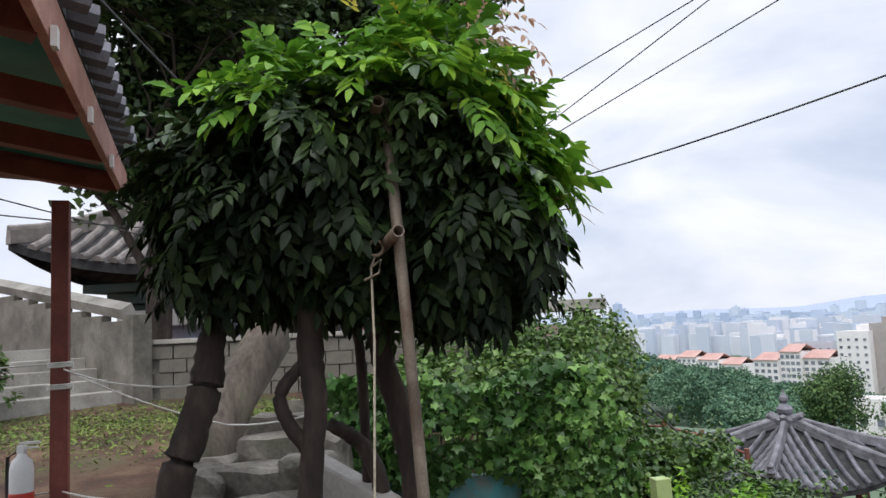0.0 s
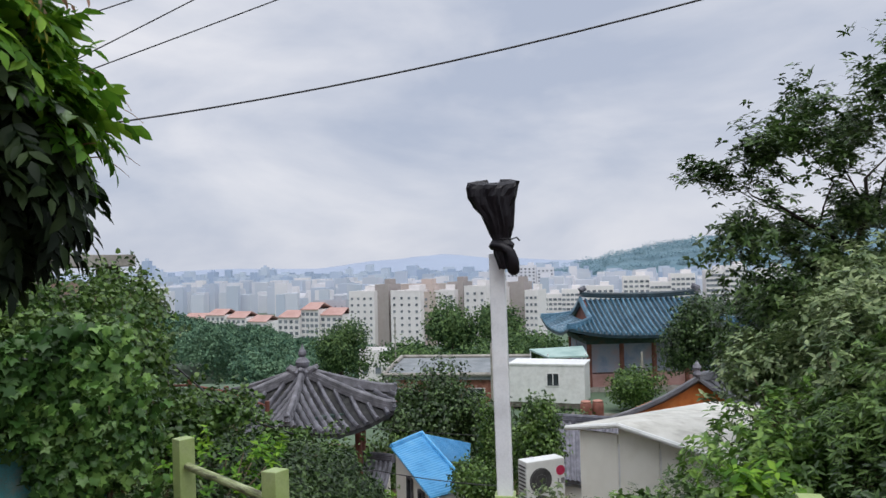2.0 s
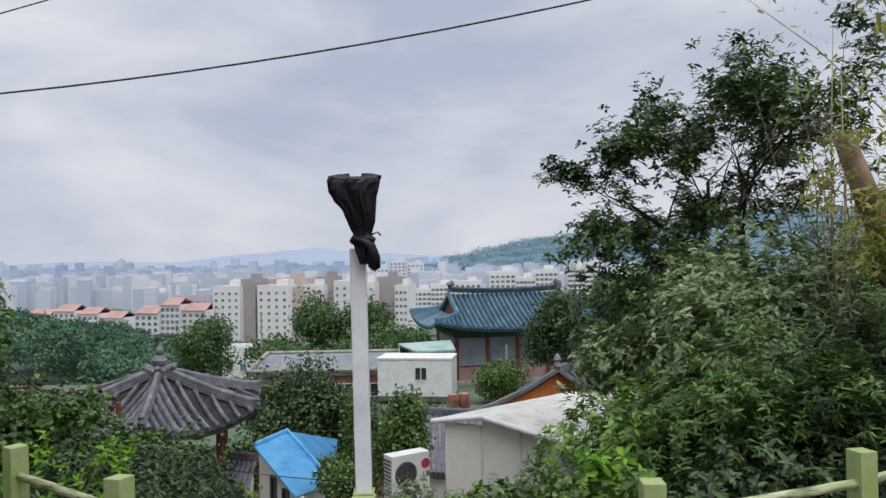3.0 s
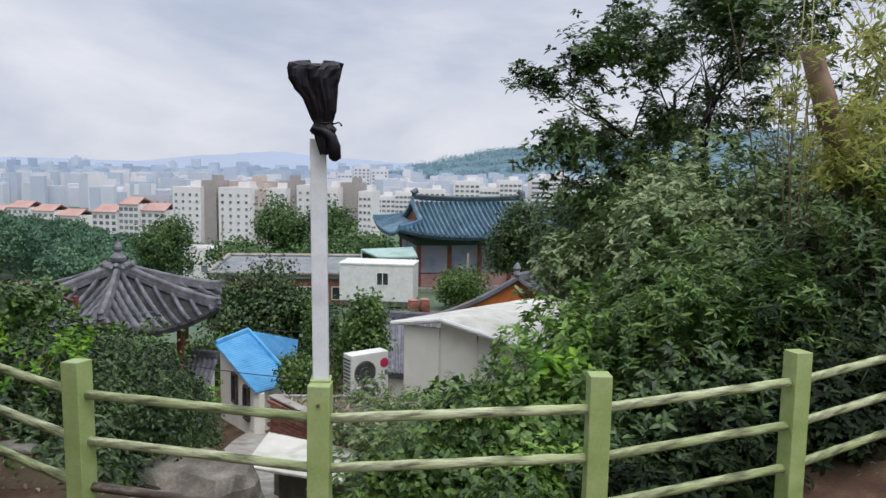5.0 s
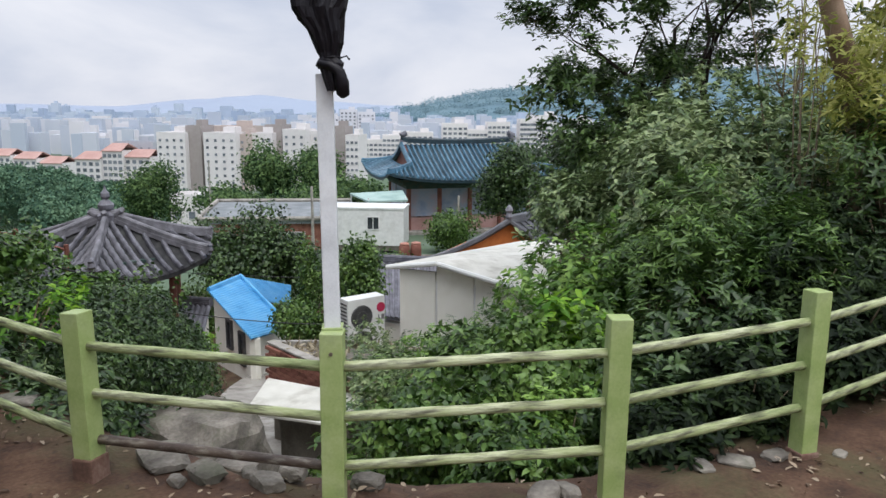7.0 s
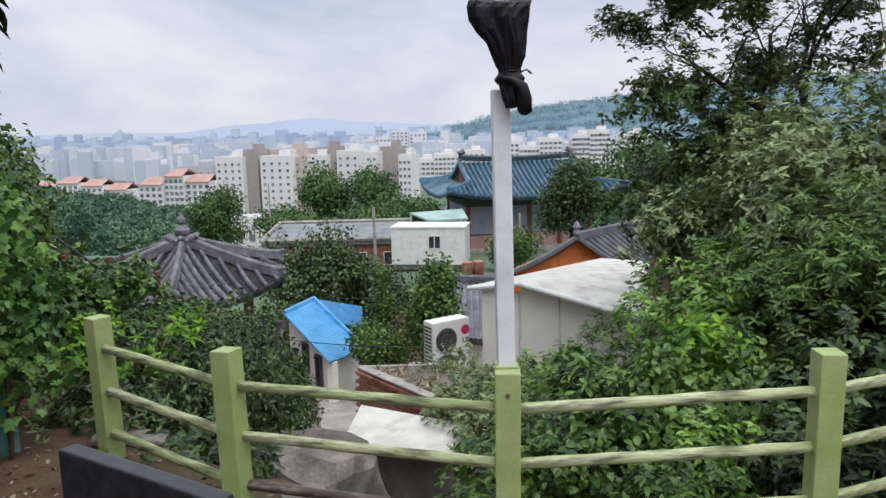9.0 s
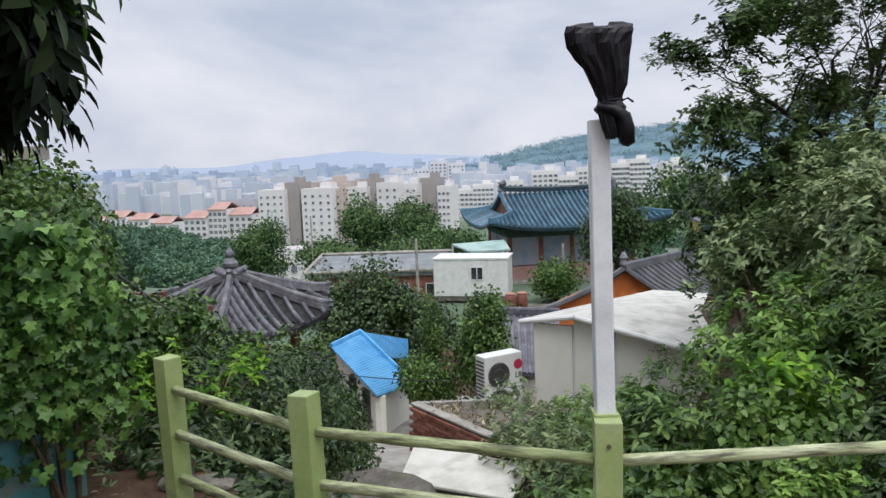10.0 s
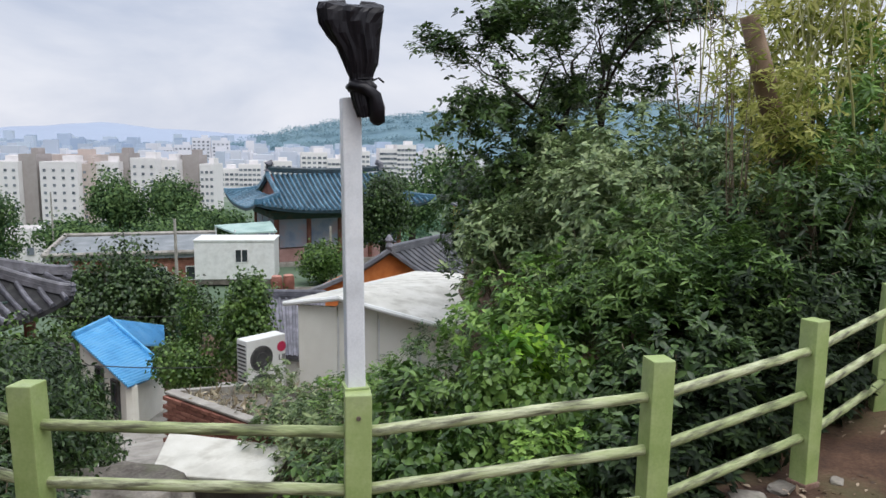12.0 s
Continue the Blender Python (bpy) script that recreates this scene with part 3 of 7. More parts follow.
            part("rail", bm, M["rail_brown" if brown else "rail_green"], FENCE, "dark brown replacement rail" if brown else "", True, turn)


build_fence()


# ---- steel pole with a bagged lamp head ----
def build_pole():
    t = thing("steel_pole", "light grey square steel pole topped with a black bin bag", "pole", (3.445, 4.115, 0.38))
    bm = bmesh.new()
    box(bm, (0, 0, 0.68), (0.088, 0.088, 1.36), 0, 0.008)
    part("shaft", bm, M["pole_grey"], t, m=pose(0, 0, 0, 0, -0.6, -42))
    bm = bmesh.new()
    box(bm, (0, 0, 0.006), (0.116, 0.116, 0.012), 0, 0.003)
    part("collar", bm, M["post_green"], t, m=pose(0, 0, -0.004, 0, 0, -42))
    BAG = pose(-0.042, -0.085, 1.285, 0, 0, -42) @ Matrix.Diagonal((0.78, 0.78, 0.645, 1))
    # the bag: a gathered neck, a knot, a tail down one side and a wide puffed head
    rnd = random.Random(4)
    bm = bmesh.new()
    seg = 48
    prof = [(-0.02, 0.055, 0.055, 0.03), (0.05, 0.062, 0.06, 0.015), (0.13, 0.066, 0.062, 0.0), (0.19, 0.078, 0.066, 0.0), (0.235, 0.06, 0.056, -0.01),
            (0.27, 0.072, 0.06, -0.01), (0.34, 0.092, 0.075, -0.01), (0.43, 0.113, 0.09, -0.025), (0.52, 0.142, 0.10, -0.05), (0.60, 0.165, 0.11, -0.065),
            (0.66, 0.178, 0.11, -0.06), (0.695, 0.172, 0.10, -0.055), (0.71, 0.13, 0.07, -0.05), (0.712, 0.05, 0.03, -0.05)]
    rings = []
    for z, rx, ry, ox in prof:
        ring = []
        for k in range(seg):
            f = 2 * math.pi * k / seg
            crease = 1 + 0.07 * math.sin(f * 7 + z * 9) * (0.4 + z) + rnd.uniform(-0.07, 0.07)
            zz = z + (0.035 * abs(math.cos(f)) ** 3 if z > 0.64 else 0)
            sq = 1 / max(abs(math.cos(f)), abs(math.sin(f))) ** 0.35
            ring.append(bm.verts.new((ox + rx * math.cos(f) * crease * sq, ry * math.sin(f) * crease * sq, zz + rnd.uniform(-0.008, 0.008))))
        rings.append(ring)
    for a, b in zip(rings, rings[1:]):
        for k in range(seg):
            bm.faces.new((a[k], a[(k + 1) % seg], b[(k + 1) % seg], b[k]))
    bm.faces.new(rings[-1])
    part("bin_bag", bm, M["bag_black"], t, "creased shiny black plastic bag", False, BAG)
    bm = bmesh.new()
    rings = tube(bm, [(-0.075, 0.0, 0.17), (-0.06, -0.03, 0.19), (0.0, -0.062, 0.17), (0.05, -0.066, 0.12), (0.072, -0.06, 0.04), (0.075, -0.045, -0.05), (0.07, -0.04, -0.075)],
                 [0.03, 0.035, 0.04, 0.042, 0.05, 0.04, 0.015], 14, True, 0.22, rnd)
    part("bag_tail", bm, M["bag_black"], t, "knotted loose end of the bag", True, BAG)
    bm = bmesh.new()
    tube(bm, [(0.066 * math.cos(f * 0.7), 0.062 * math.sin(f * 0.7), 0.232 + 0.006 * math.sin(f)) for f in range(10)] + [(0.10, 0.03, 0.25), (0.12, -0.01, 0.22)], 0.007, 6)
    part("tie", bm, M["bag_black"], t, "", True, BAG)


build_pole()


# ---- tiled roofs ----
def tile_strip(bm, pts, w, h, seg=4, step=0.0):
    """A half-round row of cover tiles along points going down the slope."""
    prev = None
    for i, (p, side, nrm) in enumerate(pts):
        lift = step * (i % 2)
        ring = [bm.verts.new(p + side * (w * math.cos(math.pi * k / seg)) + nrm * (h * math.sin(math.pi * k / seg) + lift)) for k in range(seg + 1)]
        if prev:
            for k in range(seg):
                bm.faces.new((prev[k], prev[k + 1], ring[k + 1], ring[k]))
        prev = ring
    bm.faces.new(prev)


def roof_face(owner, surf, n_rows, rows_on, mat, w, h, nt=16, base_n=14, thick=0.14, warp=None, under=None):
    """One slope of a tiled roof. surf(s, t): s along the eave 0..1, t from ridge to eave 0..1. rows_on(s): first t of a row."""
    bm = bmesh.new()
    g = [[bm.verts.new(surf(i / base_n, j / nt)) for i in range(base_n + 1)] for j in range(nt + 1)]
    for j in range(nt):
        for i in range(base_n):
            vs = [g[j][i], g[j][i + 1], g[j + 1][i + 1], g[j + 1][i]]
            if (vs[0].co - vs[1].co).length < 1e-5:
                vs = [vs[0], vs[2], vs[3]]
            bm.faces.new(vs)
    low = [bm.verts.new(v.co - Vector((0, 0, thick))) for v in g[nt]]
    for i in range(base_n):
        bm.faces.new((g[nt][i], g[nt][i + 1], low[i + 1], low[i]))
    bmesh.ops.remove_doubles(bm, verts=bm.verts[:], dist=1e-4)
    # under, where given, holds the shade between the rows in its colour
    part("roof_slope", bm, under or mat, owner)
    for r in range(n_rows):
        s = (r + 0.5) / n_rows
        t0 = rows_on(s)
        if t0 > 0.93:
            continue
        pts = []
        m = max(4, int(nt * 1.6 * (1 - t0)))
        for j in range(m + 1):
            t = t0 + (1.012 - t0) * j / m
            q = warp(s, t) if warp else s
            p = surf(q, t)
            ds = surf(min(q + 0.01, 1), t) - surf(max(q - 0.01, 0), t)
            dt = surf(q, t + 0.02) - surf(q, max(t - 0.02, 0))
            side = ds.normalized() if ds.length > 1e-6 else Vector((1, 0, 0))
            nrm = side.cross(dt).normalized()
            if nrm.z < 0:
                nrm = -nrm
            pts.append((p, side, nrm))
        bm = bmesh.new()
        tile_strip(bm, pts, w, h, 5, h * 0.22)
        part("cover_tile", bm, mat, owner, smooth=False)


def ridge(owner, pts, w, h, mat, name="ridge"):
    """A stacked ridge: square courses with a round cap."""
    bm = bmesh.new()
    for k, (ww, z0, z1) in enumerate(((w, -0.3 * h, 0.35 * h), (w * 0.8, 0.35 * h, 0.75 * h))):
        prev = None
        for i, p in enumerate(pts):
            d = (pts[min(i + 1, len(pts) - 1)] - pts[max(i - 1, 0)])
            d.z = 0
            s = Vector((d.y, -d.x, 0)).normalized() * ww
            ring = [bm.verts.new(p - s + Vector((0, 0, z0))), bm.verts.new(p + s + Vector((0, 0, z0))), bm.verts.new(p + s + Vector((0, 0, z1))), bm.verts.new(p - s + Vector((0, 0, z1)))]
            if prev:
                for q in range(4):
                    bm.faces.new((prev[q], prev[(q + 1) % 4], ring[(q + 1) % 4], ring[q]))
            else:
                bm.faces.new(ring[::-1])
            prev = ring
        bm.faces.new(prev)
    tube(bm, [p + Vector((0, 0, 0.8 * h)) for p in pts], w * 0.75, 8)
    return part(name, bm, mat, owner)


def build_pavilion():
    c = V(23.5, -11.25, 0)
    gz = -6.4
    t = thing("pavilion", "hexagonal pavilion with a dark grey tiled roof and reddish wooden posts", "pavilion", (c.x, c.y, 0))
    R, ZA, ZC, ZM = 3.62, -1.86, -2.86, -3.38
    toward = math.atan2(-U2.y, -U2.x) + 0.43
    cs = [toward + radians(a) for a in (-7, 53, 113, 173, 233, 293)]
    corner = [Vector((R * math.cos(f), R * math.sin(f), ZC)) for f in cs]
    apex = Vector((0, 0, ZA))
    for i in range(6):
        a, b = corner[i], corner[(i + 1) % 6]

        def surf(s, tt, a=a, b=b):
            e = a + (b - a) * s
            lift = (2 * s - 1) ** 2
            e = e * (0.93 + 0.07 * lift)
            ze = ZM + (ZC - ZM) * abs(2 * s - 1) ** 2.2
            q = 1 - (1 - min(tt, 1.1)) ** 1.35 if tt <= 1 else 1 + (tt - 1) * 0.6
            return Vector((e.x * tt, e.y * tt, ZA + (ze - ZA) * q * (0.96 + 0.04 * tt)))
        roof_face(t, surf, 11, lambda s: max(0.07, abs(2 * s - 1) + 0.02), M["tile_dark"], 0.08, 0.13, 14, under=M["tile_trough_shade"], warp=lambda s, t: min(max(0.5 + (s - 0.5) / max(t, 0.02), 0), 1))
        ridge(t, [surf(0, k / 8) + Vector((0, 0, 0.05)) for k in range(9)], 0.11, 0.22, M["tile_ridge"], "hip_ridge")
        bm = bmesh.new()
        lathe(bm, [(0.05, 0), (0.11, 0.05), (0.07, 0.16), (0.1, 0.22), (0.02, 0.3)], 8, a + Vector((0, 0, 0.06)))
        part("hip_ornament", bm, M["tile_dark"], t)
        post = a * 0.62
        bm = bmesh.new()
        tube(bm, [(post.x, post.y, gz), (post.x, post.y, -3.05)], 0.12, 12)
        part("post", bm, M["wood_red"], t)
        nx = corner[(i + 1) % 6] * 0.62
        bm = bmesh.new()
        mid = (post + nx) / 2
        ang = math.degrees(math.atan2((nx - post).y, (nx - post).x))
        box(bm, (mid.x, mid.y, -3.2), ((nx - post).length - 0.2, 0.16, 0.24), ang)
        box(bm, (mid.x, mid.y, -3.02), ((nx - post).length - 0.2, 0.3, 0.1), ang)
        part("beam", bm, M["eave_dark"], t)
        bm = bmesh.new()
        b2 = corner[(i + 1) % 6]
        em = Vector(((a.x + b2.x) * 0.45, (a.y + b2.y) * 0.45, ZM - 0.17))
        ea, eb, ec = Vector((a.x * 0.96, a.y * 0.96, ZC - 0.22)), Vector((b2.x * 0.96, b2.y * 0.96, ZC - 0.22)), Vector((0, 0, -2.95))
        slab(bm, [ea, em, ec], 0.05)
        slab(bm, [em, eb, ec], 0.05)
        part("eave_board", bm, M["eave_dark"], t)
    bm = bmesh.new()
    lathe(bm, [(0.34, -0.16), (0.38, 0.04), (0.30, 0.10), (0.17, 0.16), (0.23, 0.24), (0.25, 0.36), (0.15, 0.48), (0.08, 0.53), (0.14, 0.62), (0.13, 0.72), (0.04, 0.86), (0.02, 0.98)], 16, (0, 0, ZA + 0.06))
    part("finial", bm, M["tile_dark"], t)
    for k in cs:  # upturned tiles round the foot of the finial
        bm = bmesh.new()
        o = Vector((math.cos(k), math.sin(k), 0))
        tube(bm, [o * 0.25 + Vector((0, 0, ZA + 0.12)), o * 0.42 + Vector((0, 0, ZA + 0.14)), o * 0.56 + Vector((0, 0, ZA + 0.25))], [0.13, 0.12, 0.07], 8)
        part("crown_tile", bm, M["tile_ridge"], t)
    bm = bmesh.new()
    lathe(bm, [(2.5, gz - 0.6), (2.5, gz + 0.3), (2.4, gz + 0.35)], 6)
    part("plinth", bm, M["concrete"], t)


build_pavilion()


# ---- blue temple hall ----
def hip_gable(t, RL, EX, EY, ZR, ZE, ZC, n_front, n_side, mat, w, h, gable_t=0.42, under=None, high=0.5):
    """Hip-and-gable roof: ridge half-length RL along x, eaves at EX, EY."""
    def z_of(q, ze):
        return ZR + (ze - ZR) * (1 - (1 - min(q, 1)) ** 1.28) - max(0, q - 1) * 0.8

    def front(sgn):
        def surf(s, tt):
            k = 2 * s - 1
            half = RL + (EX - RL) * max(0, (tt - gable_t) / (1 - gable_t))
            ze = ZE + (ZC - ZE) * abs(k) ** 3
            bow = 1 + 0.05 * abs(k) ** 3
            return Vector((k * half, sgn * EY * tt * bow, z_of(tt, ZE + (ze - ZE) * tt)))
        return surf

    def side(sgn):
        def surf(s, tt):
            k = 2 * s - 1
            q = gable_t + (1 - gable_t) * tt
            x = RL + (EX - RL) * tt
            ze = ZE + (ZC - ZE) * abs(k) ** 3
            bow = 1 + 0.05 * abs(k) ** 3
            return Vector((sgn * x, k * EY * q * bow, z_of(q, ZE + (ze - ZE) * q)))
        return surf
    for sgn in (-1, 1):
        def half_at(q):
            return RL + (EX - RL) * max(0, (q - gable_t) / (1 - gable_t))

        def warp_f(s, q):
            return min(max(0.5 + (s - 0.5) * EX / half_at(q), 0), 1)

        def warp_s(s, q):
            return min(max(0.5 + (s - 0.5) / (gable_t + (1 - gable_t) * q), 0), 1)
        roof_face(t, front(sgn), n_front, lambda s: 0.02 if abs(2 * s - 1) < RL / EX else gable_t + (1 - gable_t) * (abs(2 * s - 1) * EX - RL) / (EX - RL), mat, w, h, 14, 20, 0.22, warp_f, under)
        roof_face(t, side(sgn), n_side, lambda s: max(0.0, (abs(2 * s - 1) - gable_t) / (1 - gable_t)), mat, w, h, 10, 14, 0.22, warp_s, under)
        bm = bmesh.new()
        zg = z_of(gable_t, ZE)
        slab(bm, [Vector((sgn * (RL - 0.25), -EY * gable_t, zg)), Vector((sgn * (RL - 0.25), EY * gable_t, zg)), Vector((sgn * (RL - 0.25), 0, ZR))], 0.1, Vector((-sgn, 0, 0)))
        part("gable", bm, M["wood_red"], t, "red-painted gable board")
        for s2 in (-1, 1):
            f = front(s2)
            ridge(t, [f(0.5 + 0.5 * sgn, gable_t * k / 5) for k in range(6)], 0.16, 0.3, mat, "verge_ridge")
            ridge(t, [f(0.5 + 0.5 * sgn, gable_t + (1 - gable_t) * k / 6) for k in range(7)], 0.16, 0.3, mat, "hip_ridge")
    ridge(t, [Vector((RL * k / 5, 0, ZR + 0.12 + 0.22 * (k / 5) ** 2)) for k in range(-5, 6)], 0.2, high, under or mat, "main_ridge")
    for sgn in (-1, 1):
        bm = bmesh.new()
        tube(bm, [(sgn * RL, 0, ZR + 0.3), (sgn * (RL - 0.05), 0, ZR + 0.85), (sgn * (RL - 0.35), 0, ZR + 1.0), (sgn * (RL - 0.5), 0, ZR + 0.8)], [0.34, 0.32, 0.26, 0.1], 8)
        part("ridge_ornament", bm, M["tile_dark"], t)


def hall_body(t, WX, WY, Z0, Z1, ZT, nx, ny):
    """Posts, wall panels, rafter ends and eave boards of a hall."""
    for i in range(nx + 1):
        for sy in (-1, 1):
            x = -WX + 2 * WX * i / nx
            bm = bmesh.new()
            tube(bm, [(x, sy * WY, Z0), (x, sy * WY, Z1)], 0.2, 10)
            part("post", bm, M["wood_red"], t)
            if i < nx:
                bm = bmesh.new()
                box(bm, (x + WX / nx, sy * (WY - 0.05), (Z0 + Z1) / 2 + 0.6), (2 * WX / nx - 0.3, 0.12, (Z1 - Z0) - 1.2))
                part("wall_panel", bm, M["wall_mural"], t, "faded painted plaster panel")
                bm = bmesh.new()
                box(bm, (x + WX / nx, sy * (WY - 0.03), Z0 + 0.55), (2 * WX / nx - 0.3, 0.14, 1.1))
                part("dado", bm, M["wall_pink"], t, "pinkish lower wall panel")
    for i in range(ny):
        for sx in (-1, 1):
            y = -WY + 2 * WY * (i + 0.5) / ny
            bm = bmesh.new()
            box(bm, (sx * (WX - 0.05), y, (Z0 + Z1) / 2 + 0.6), (0.12, 2 * WY / ny - 0.3, Z1 - Z0 - 1.2))
            part("wall_panel", bm, M["wall_mural"], t, "faded painted plaster panel")
            bm = bmesh.new()
            box(bm, (sx * (WX - 0.03), y, Z0 + 0.55), (0.14, 2 * WY / ny - 0.3, 1.1))
            part("dado", bm, M["wall_pink"], t, "pinkish lower wall panel")
    bm = bmesh.new()
    box(bm, (0, 0, Z1 + 0.12), (2 * WX + 0.5, 2 * WY + 0.5, 0.3))
    box(bm, (0, 0, Z1 + 0.42), (2 * WX + 1.2, 2 * WY + 1.2, 0.26))
    box(bm, (0, 0, Z1 + 0.68), (2 * WX + 2.0, 2 * WY + 2.0, 0.2))
    part("bracket_course", bm, M["eave_dark"], t, "dark painted bracket course under the eaves")


def build_temple():
    c = V(66.5, 0.1, 0)
    t = thing("temple_hall", "temple hall with a glossy blue-green tiled hip-and-gable roof", "temple", (c.x, c.y, 0), turn=AXIS - 90 + 16)
    hip_gable(t, 5.1, 7.5, 6.3, -1.35, -3.95, -3.2, 34, 24, M["tile_blue"], 0.095, 0.2, 0.6, M["tile_blue_trough_shade"], 0.3)
    hall_body(t, 5.3, 3.8, -8.3, -4.75, -4.1, 4, 3)
    bm = bmesh.new()
    box(bm, (0, 0, -8.7), (12.4, 9.4, 0.9), 0, 0.05)
    part("plinth", bm, M["concrete"], t)


build_temple()


# ---- houses below ----
def corrugated(bm, p00, p10, p11, p01, n, h=0.03):
    """A ribbed sheet: ribs run from the edge p00-p10 to the edge p01-p11."""
    nrm = (p10 - p00).cross(p01 - p00).normalized()
    if nrm.z < 0:
        nrm = -nrm
    prev = None
    for i in range(n * 4 + 1):
        s = i / (n * 4)
        o = nrm * (h if i % 4 in (1, 2) else 0)
        a, b = p00.lerp(p10, s) + o, p01.lerp(p11, s) + o
        cur = (bm.verts.new(a), bm.verts.new(b), bm.verts.new(a - nrm * 0.03 - o), bm.verts.new(b - nrm * 0.03 - o))
        if prev:
            bm.faces.new((prev[0], cur[0], cur[1], prev[1]))
            bm.faces.new((prev[2], prev[3], cur[3], cur[2]))
            bm.faces.new((prev[0], prev[2], cur[2], cur[0]))
            bm.faces.new((prev[1], cur[1], cur[3], prev[3]))
        prev = cur


def window_on(owner, c, ang, w, h, frame_mat, panes=2, name="window"):
    """A window with a frame and panes on a wall that faces -y of the turned frame."""
    bm = bmesh.new()
    f = 0.05
    for x in (-w / 2, w / 2):
        box(bm, (x, 0, 0), (f, 0.08, h + f))
    for z in (-h / 2, h / 2):
        box(bm, (0, 0, z), (w - f, 0.08, f))
    for k in range(1, panes):
        box(bm, (-w / 2 + w * k / panes, 0, 0), (f, 0.07, h - f))
    win = part(name, bm, frame_mat, owner, m=pose(*c, 0, 0, ang))
    for k in range(panes):
        bm = bmesh.new()
        box(bm, (-w / 2 + w * (k + 0.5) / panes, 0.01, 0), (w / panes - f, 0.012, h - f))
        part("pane", bm, M["glass"], win)
    return win


def build_blue_house():
    A, B, C, D, E, F = V(21, -7.24, -3.64), V(23, -6.87, -3.68), V(25.5, -5.85, -4.52), V(18.5, -5.34, -4.27), V(20.6, -4.80, -4.60), V(24.2, -5.6, -4.85)
    G = B.lerp(E, 0.5)
    t = thing("blue_roofed_house", "small white house with a bright blue ribbed metal roof", "house")
    bm = bmesh.new()
    corrugated(bm, A, D, E, B, 26)
    part("roof_slope", bm, M["sheet_blue"], t)
    bm = bmesh.new()
    corrugated(bm, B + Vector((0, 0, 0.02)), G, F, C, 18)
    part("roof_slope", bm, M["sheet_blue"], t)
    for p, q in ((B, E), (A, B)):
        ridge(t, [p.lerp(q, k / 4) + Vector((0, 0, 0.03)) for k in range(5)], 0.06, 0.07, M["sheet_blue"], "ridge_cap")
    wl0, wl1, wl2 = A + U2 * 0.1 + R2 * 0.1, D + U2 * 0.25 + R2 * 0.02, E + U2 * 0.3 - R2 * 0.2
    for name, p, q in (("wall", wl0, wl1), ("wall", wl1, wl2)):
        bm = bmesh.new()
        d = (q - p)
        d.z = 0
        s = Vector((d.y, -d.x, 0)).normalized() * 0.15
        lo = -6.6
        vs = [Vector((p.x, p.y, lo)), Vector((q.x, q.y, lo)), Vector((q.x, q.y, q.z - 0.1)), Vector((p.x, p.y, p.z - 0.12))]
        f0, f1 = [bm.verts.new(v) for v in vs], [bm.verts.new(v - s) for v in vs]
        bm.faces.new(f0)
        bm.faces.new(f1[::-1])
        for i in range(4):
            bm.faces.new((f0[i], f1[i], f1[(i + 1) % 4], f0[(i + 1) % 4]))
        part(name, bm, M["wall_cream"], t)
    d = wl1 - wl0
    ang = math.degrees(math.atan2(d.y, d.x))
    s = Vector((d.y, -d.x, 0)).normalized() * 0.03
    for k, hh in ((0.42, 0.8), (0.72, 0.9)):
        p = wl0.lerp(wl1, k)
        window_on(t, (p.x + s.x, p.y + s.y, p.z - 0.75), ang, 0.34, hh, M["dark_metal"], 1)


build_blue_house()


def build_shed():
    L, K, R, BR, BL = V(16.3, -1.6, -1.83), V(15.6, -0.47, -1.6), V(14.55, 1.85, -2.1), V(20, 4.4, -2.1), V(21.5, 1.92, -2.15)
    t = thing("white_shed", "cream panel shed with a pale low-pitched sheet roof", "shed")
    bm = bmesh.new()
    slab(bm, [L, K, BL], 0.09)
    part("roof_panel", bm, M["roof_cream"], t)
    bm = bmesh.new()
    slab(bm, [K, R, BR, BL], 0.09)
    part("roof_panel", bm, M["roof_cream"], t)
    for p, q in ((L, K), (K, R)):
        bm = bmesh.new()
        tube(bm, [p + Vector((0, 0, -0.05)), q + Vector((0, 0, -0.05))], 0.055, 8)
        part("roof_edge", bm, M["white_metal"], t)
    # wall of wide panels under the roof's near edge
    w0, w1 = V(16.25, -1.3, 0), V(15.0, 2.0, 0)
    d = w1 - w0
    nseg = 4
    ang = math.degrees(math.atan2(d.y, d.x))
    for i in range(nseg):
        c = w0.lerp(w1, (i + 0.5) / nseg)
        bm = bmesh.new()
        top = (-1.90, -1.79, -1.93, -2.09)[i]
        box(bm, (c.x, c.y, (top - 6.5) / 2), (d.length / nseg - 0.03, 0.1, top + 6.5), ang, 0.01)
        part("wall_panel", bm, M["wall_cream"], t)
        if i:
            c = w0.lerp(w1, i / nseg)
            bm = bmesh.new()
            box(bm, (c.x - U2.x * 0.06, c.y - U2.y * 0.06, -4.3), (0.035, 0.03, 4.4), ang)
            part("joint_strip", bm, M["white_metal"], t)
    back = V(20.8, 1.3, 0)
    d2 = back - w0
    bm = bmesh.new()
    c = w0.lerp(back, 0.5)
    box(bm, (c.x, c.y, -4.4), (d2.length - 0.2, 0.1, 4.2), math.degrees(math.atan2(d2.y, d2.x)))
    part("wall_panel", bm, M["wall_cream"], t)


build_shed()


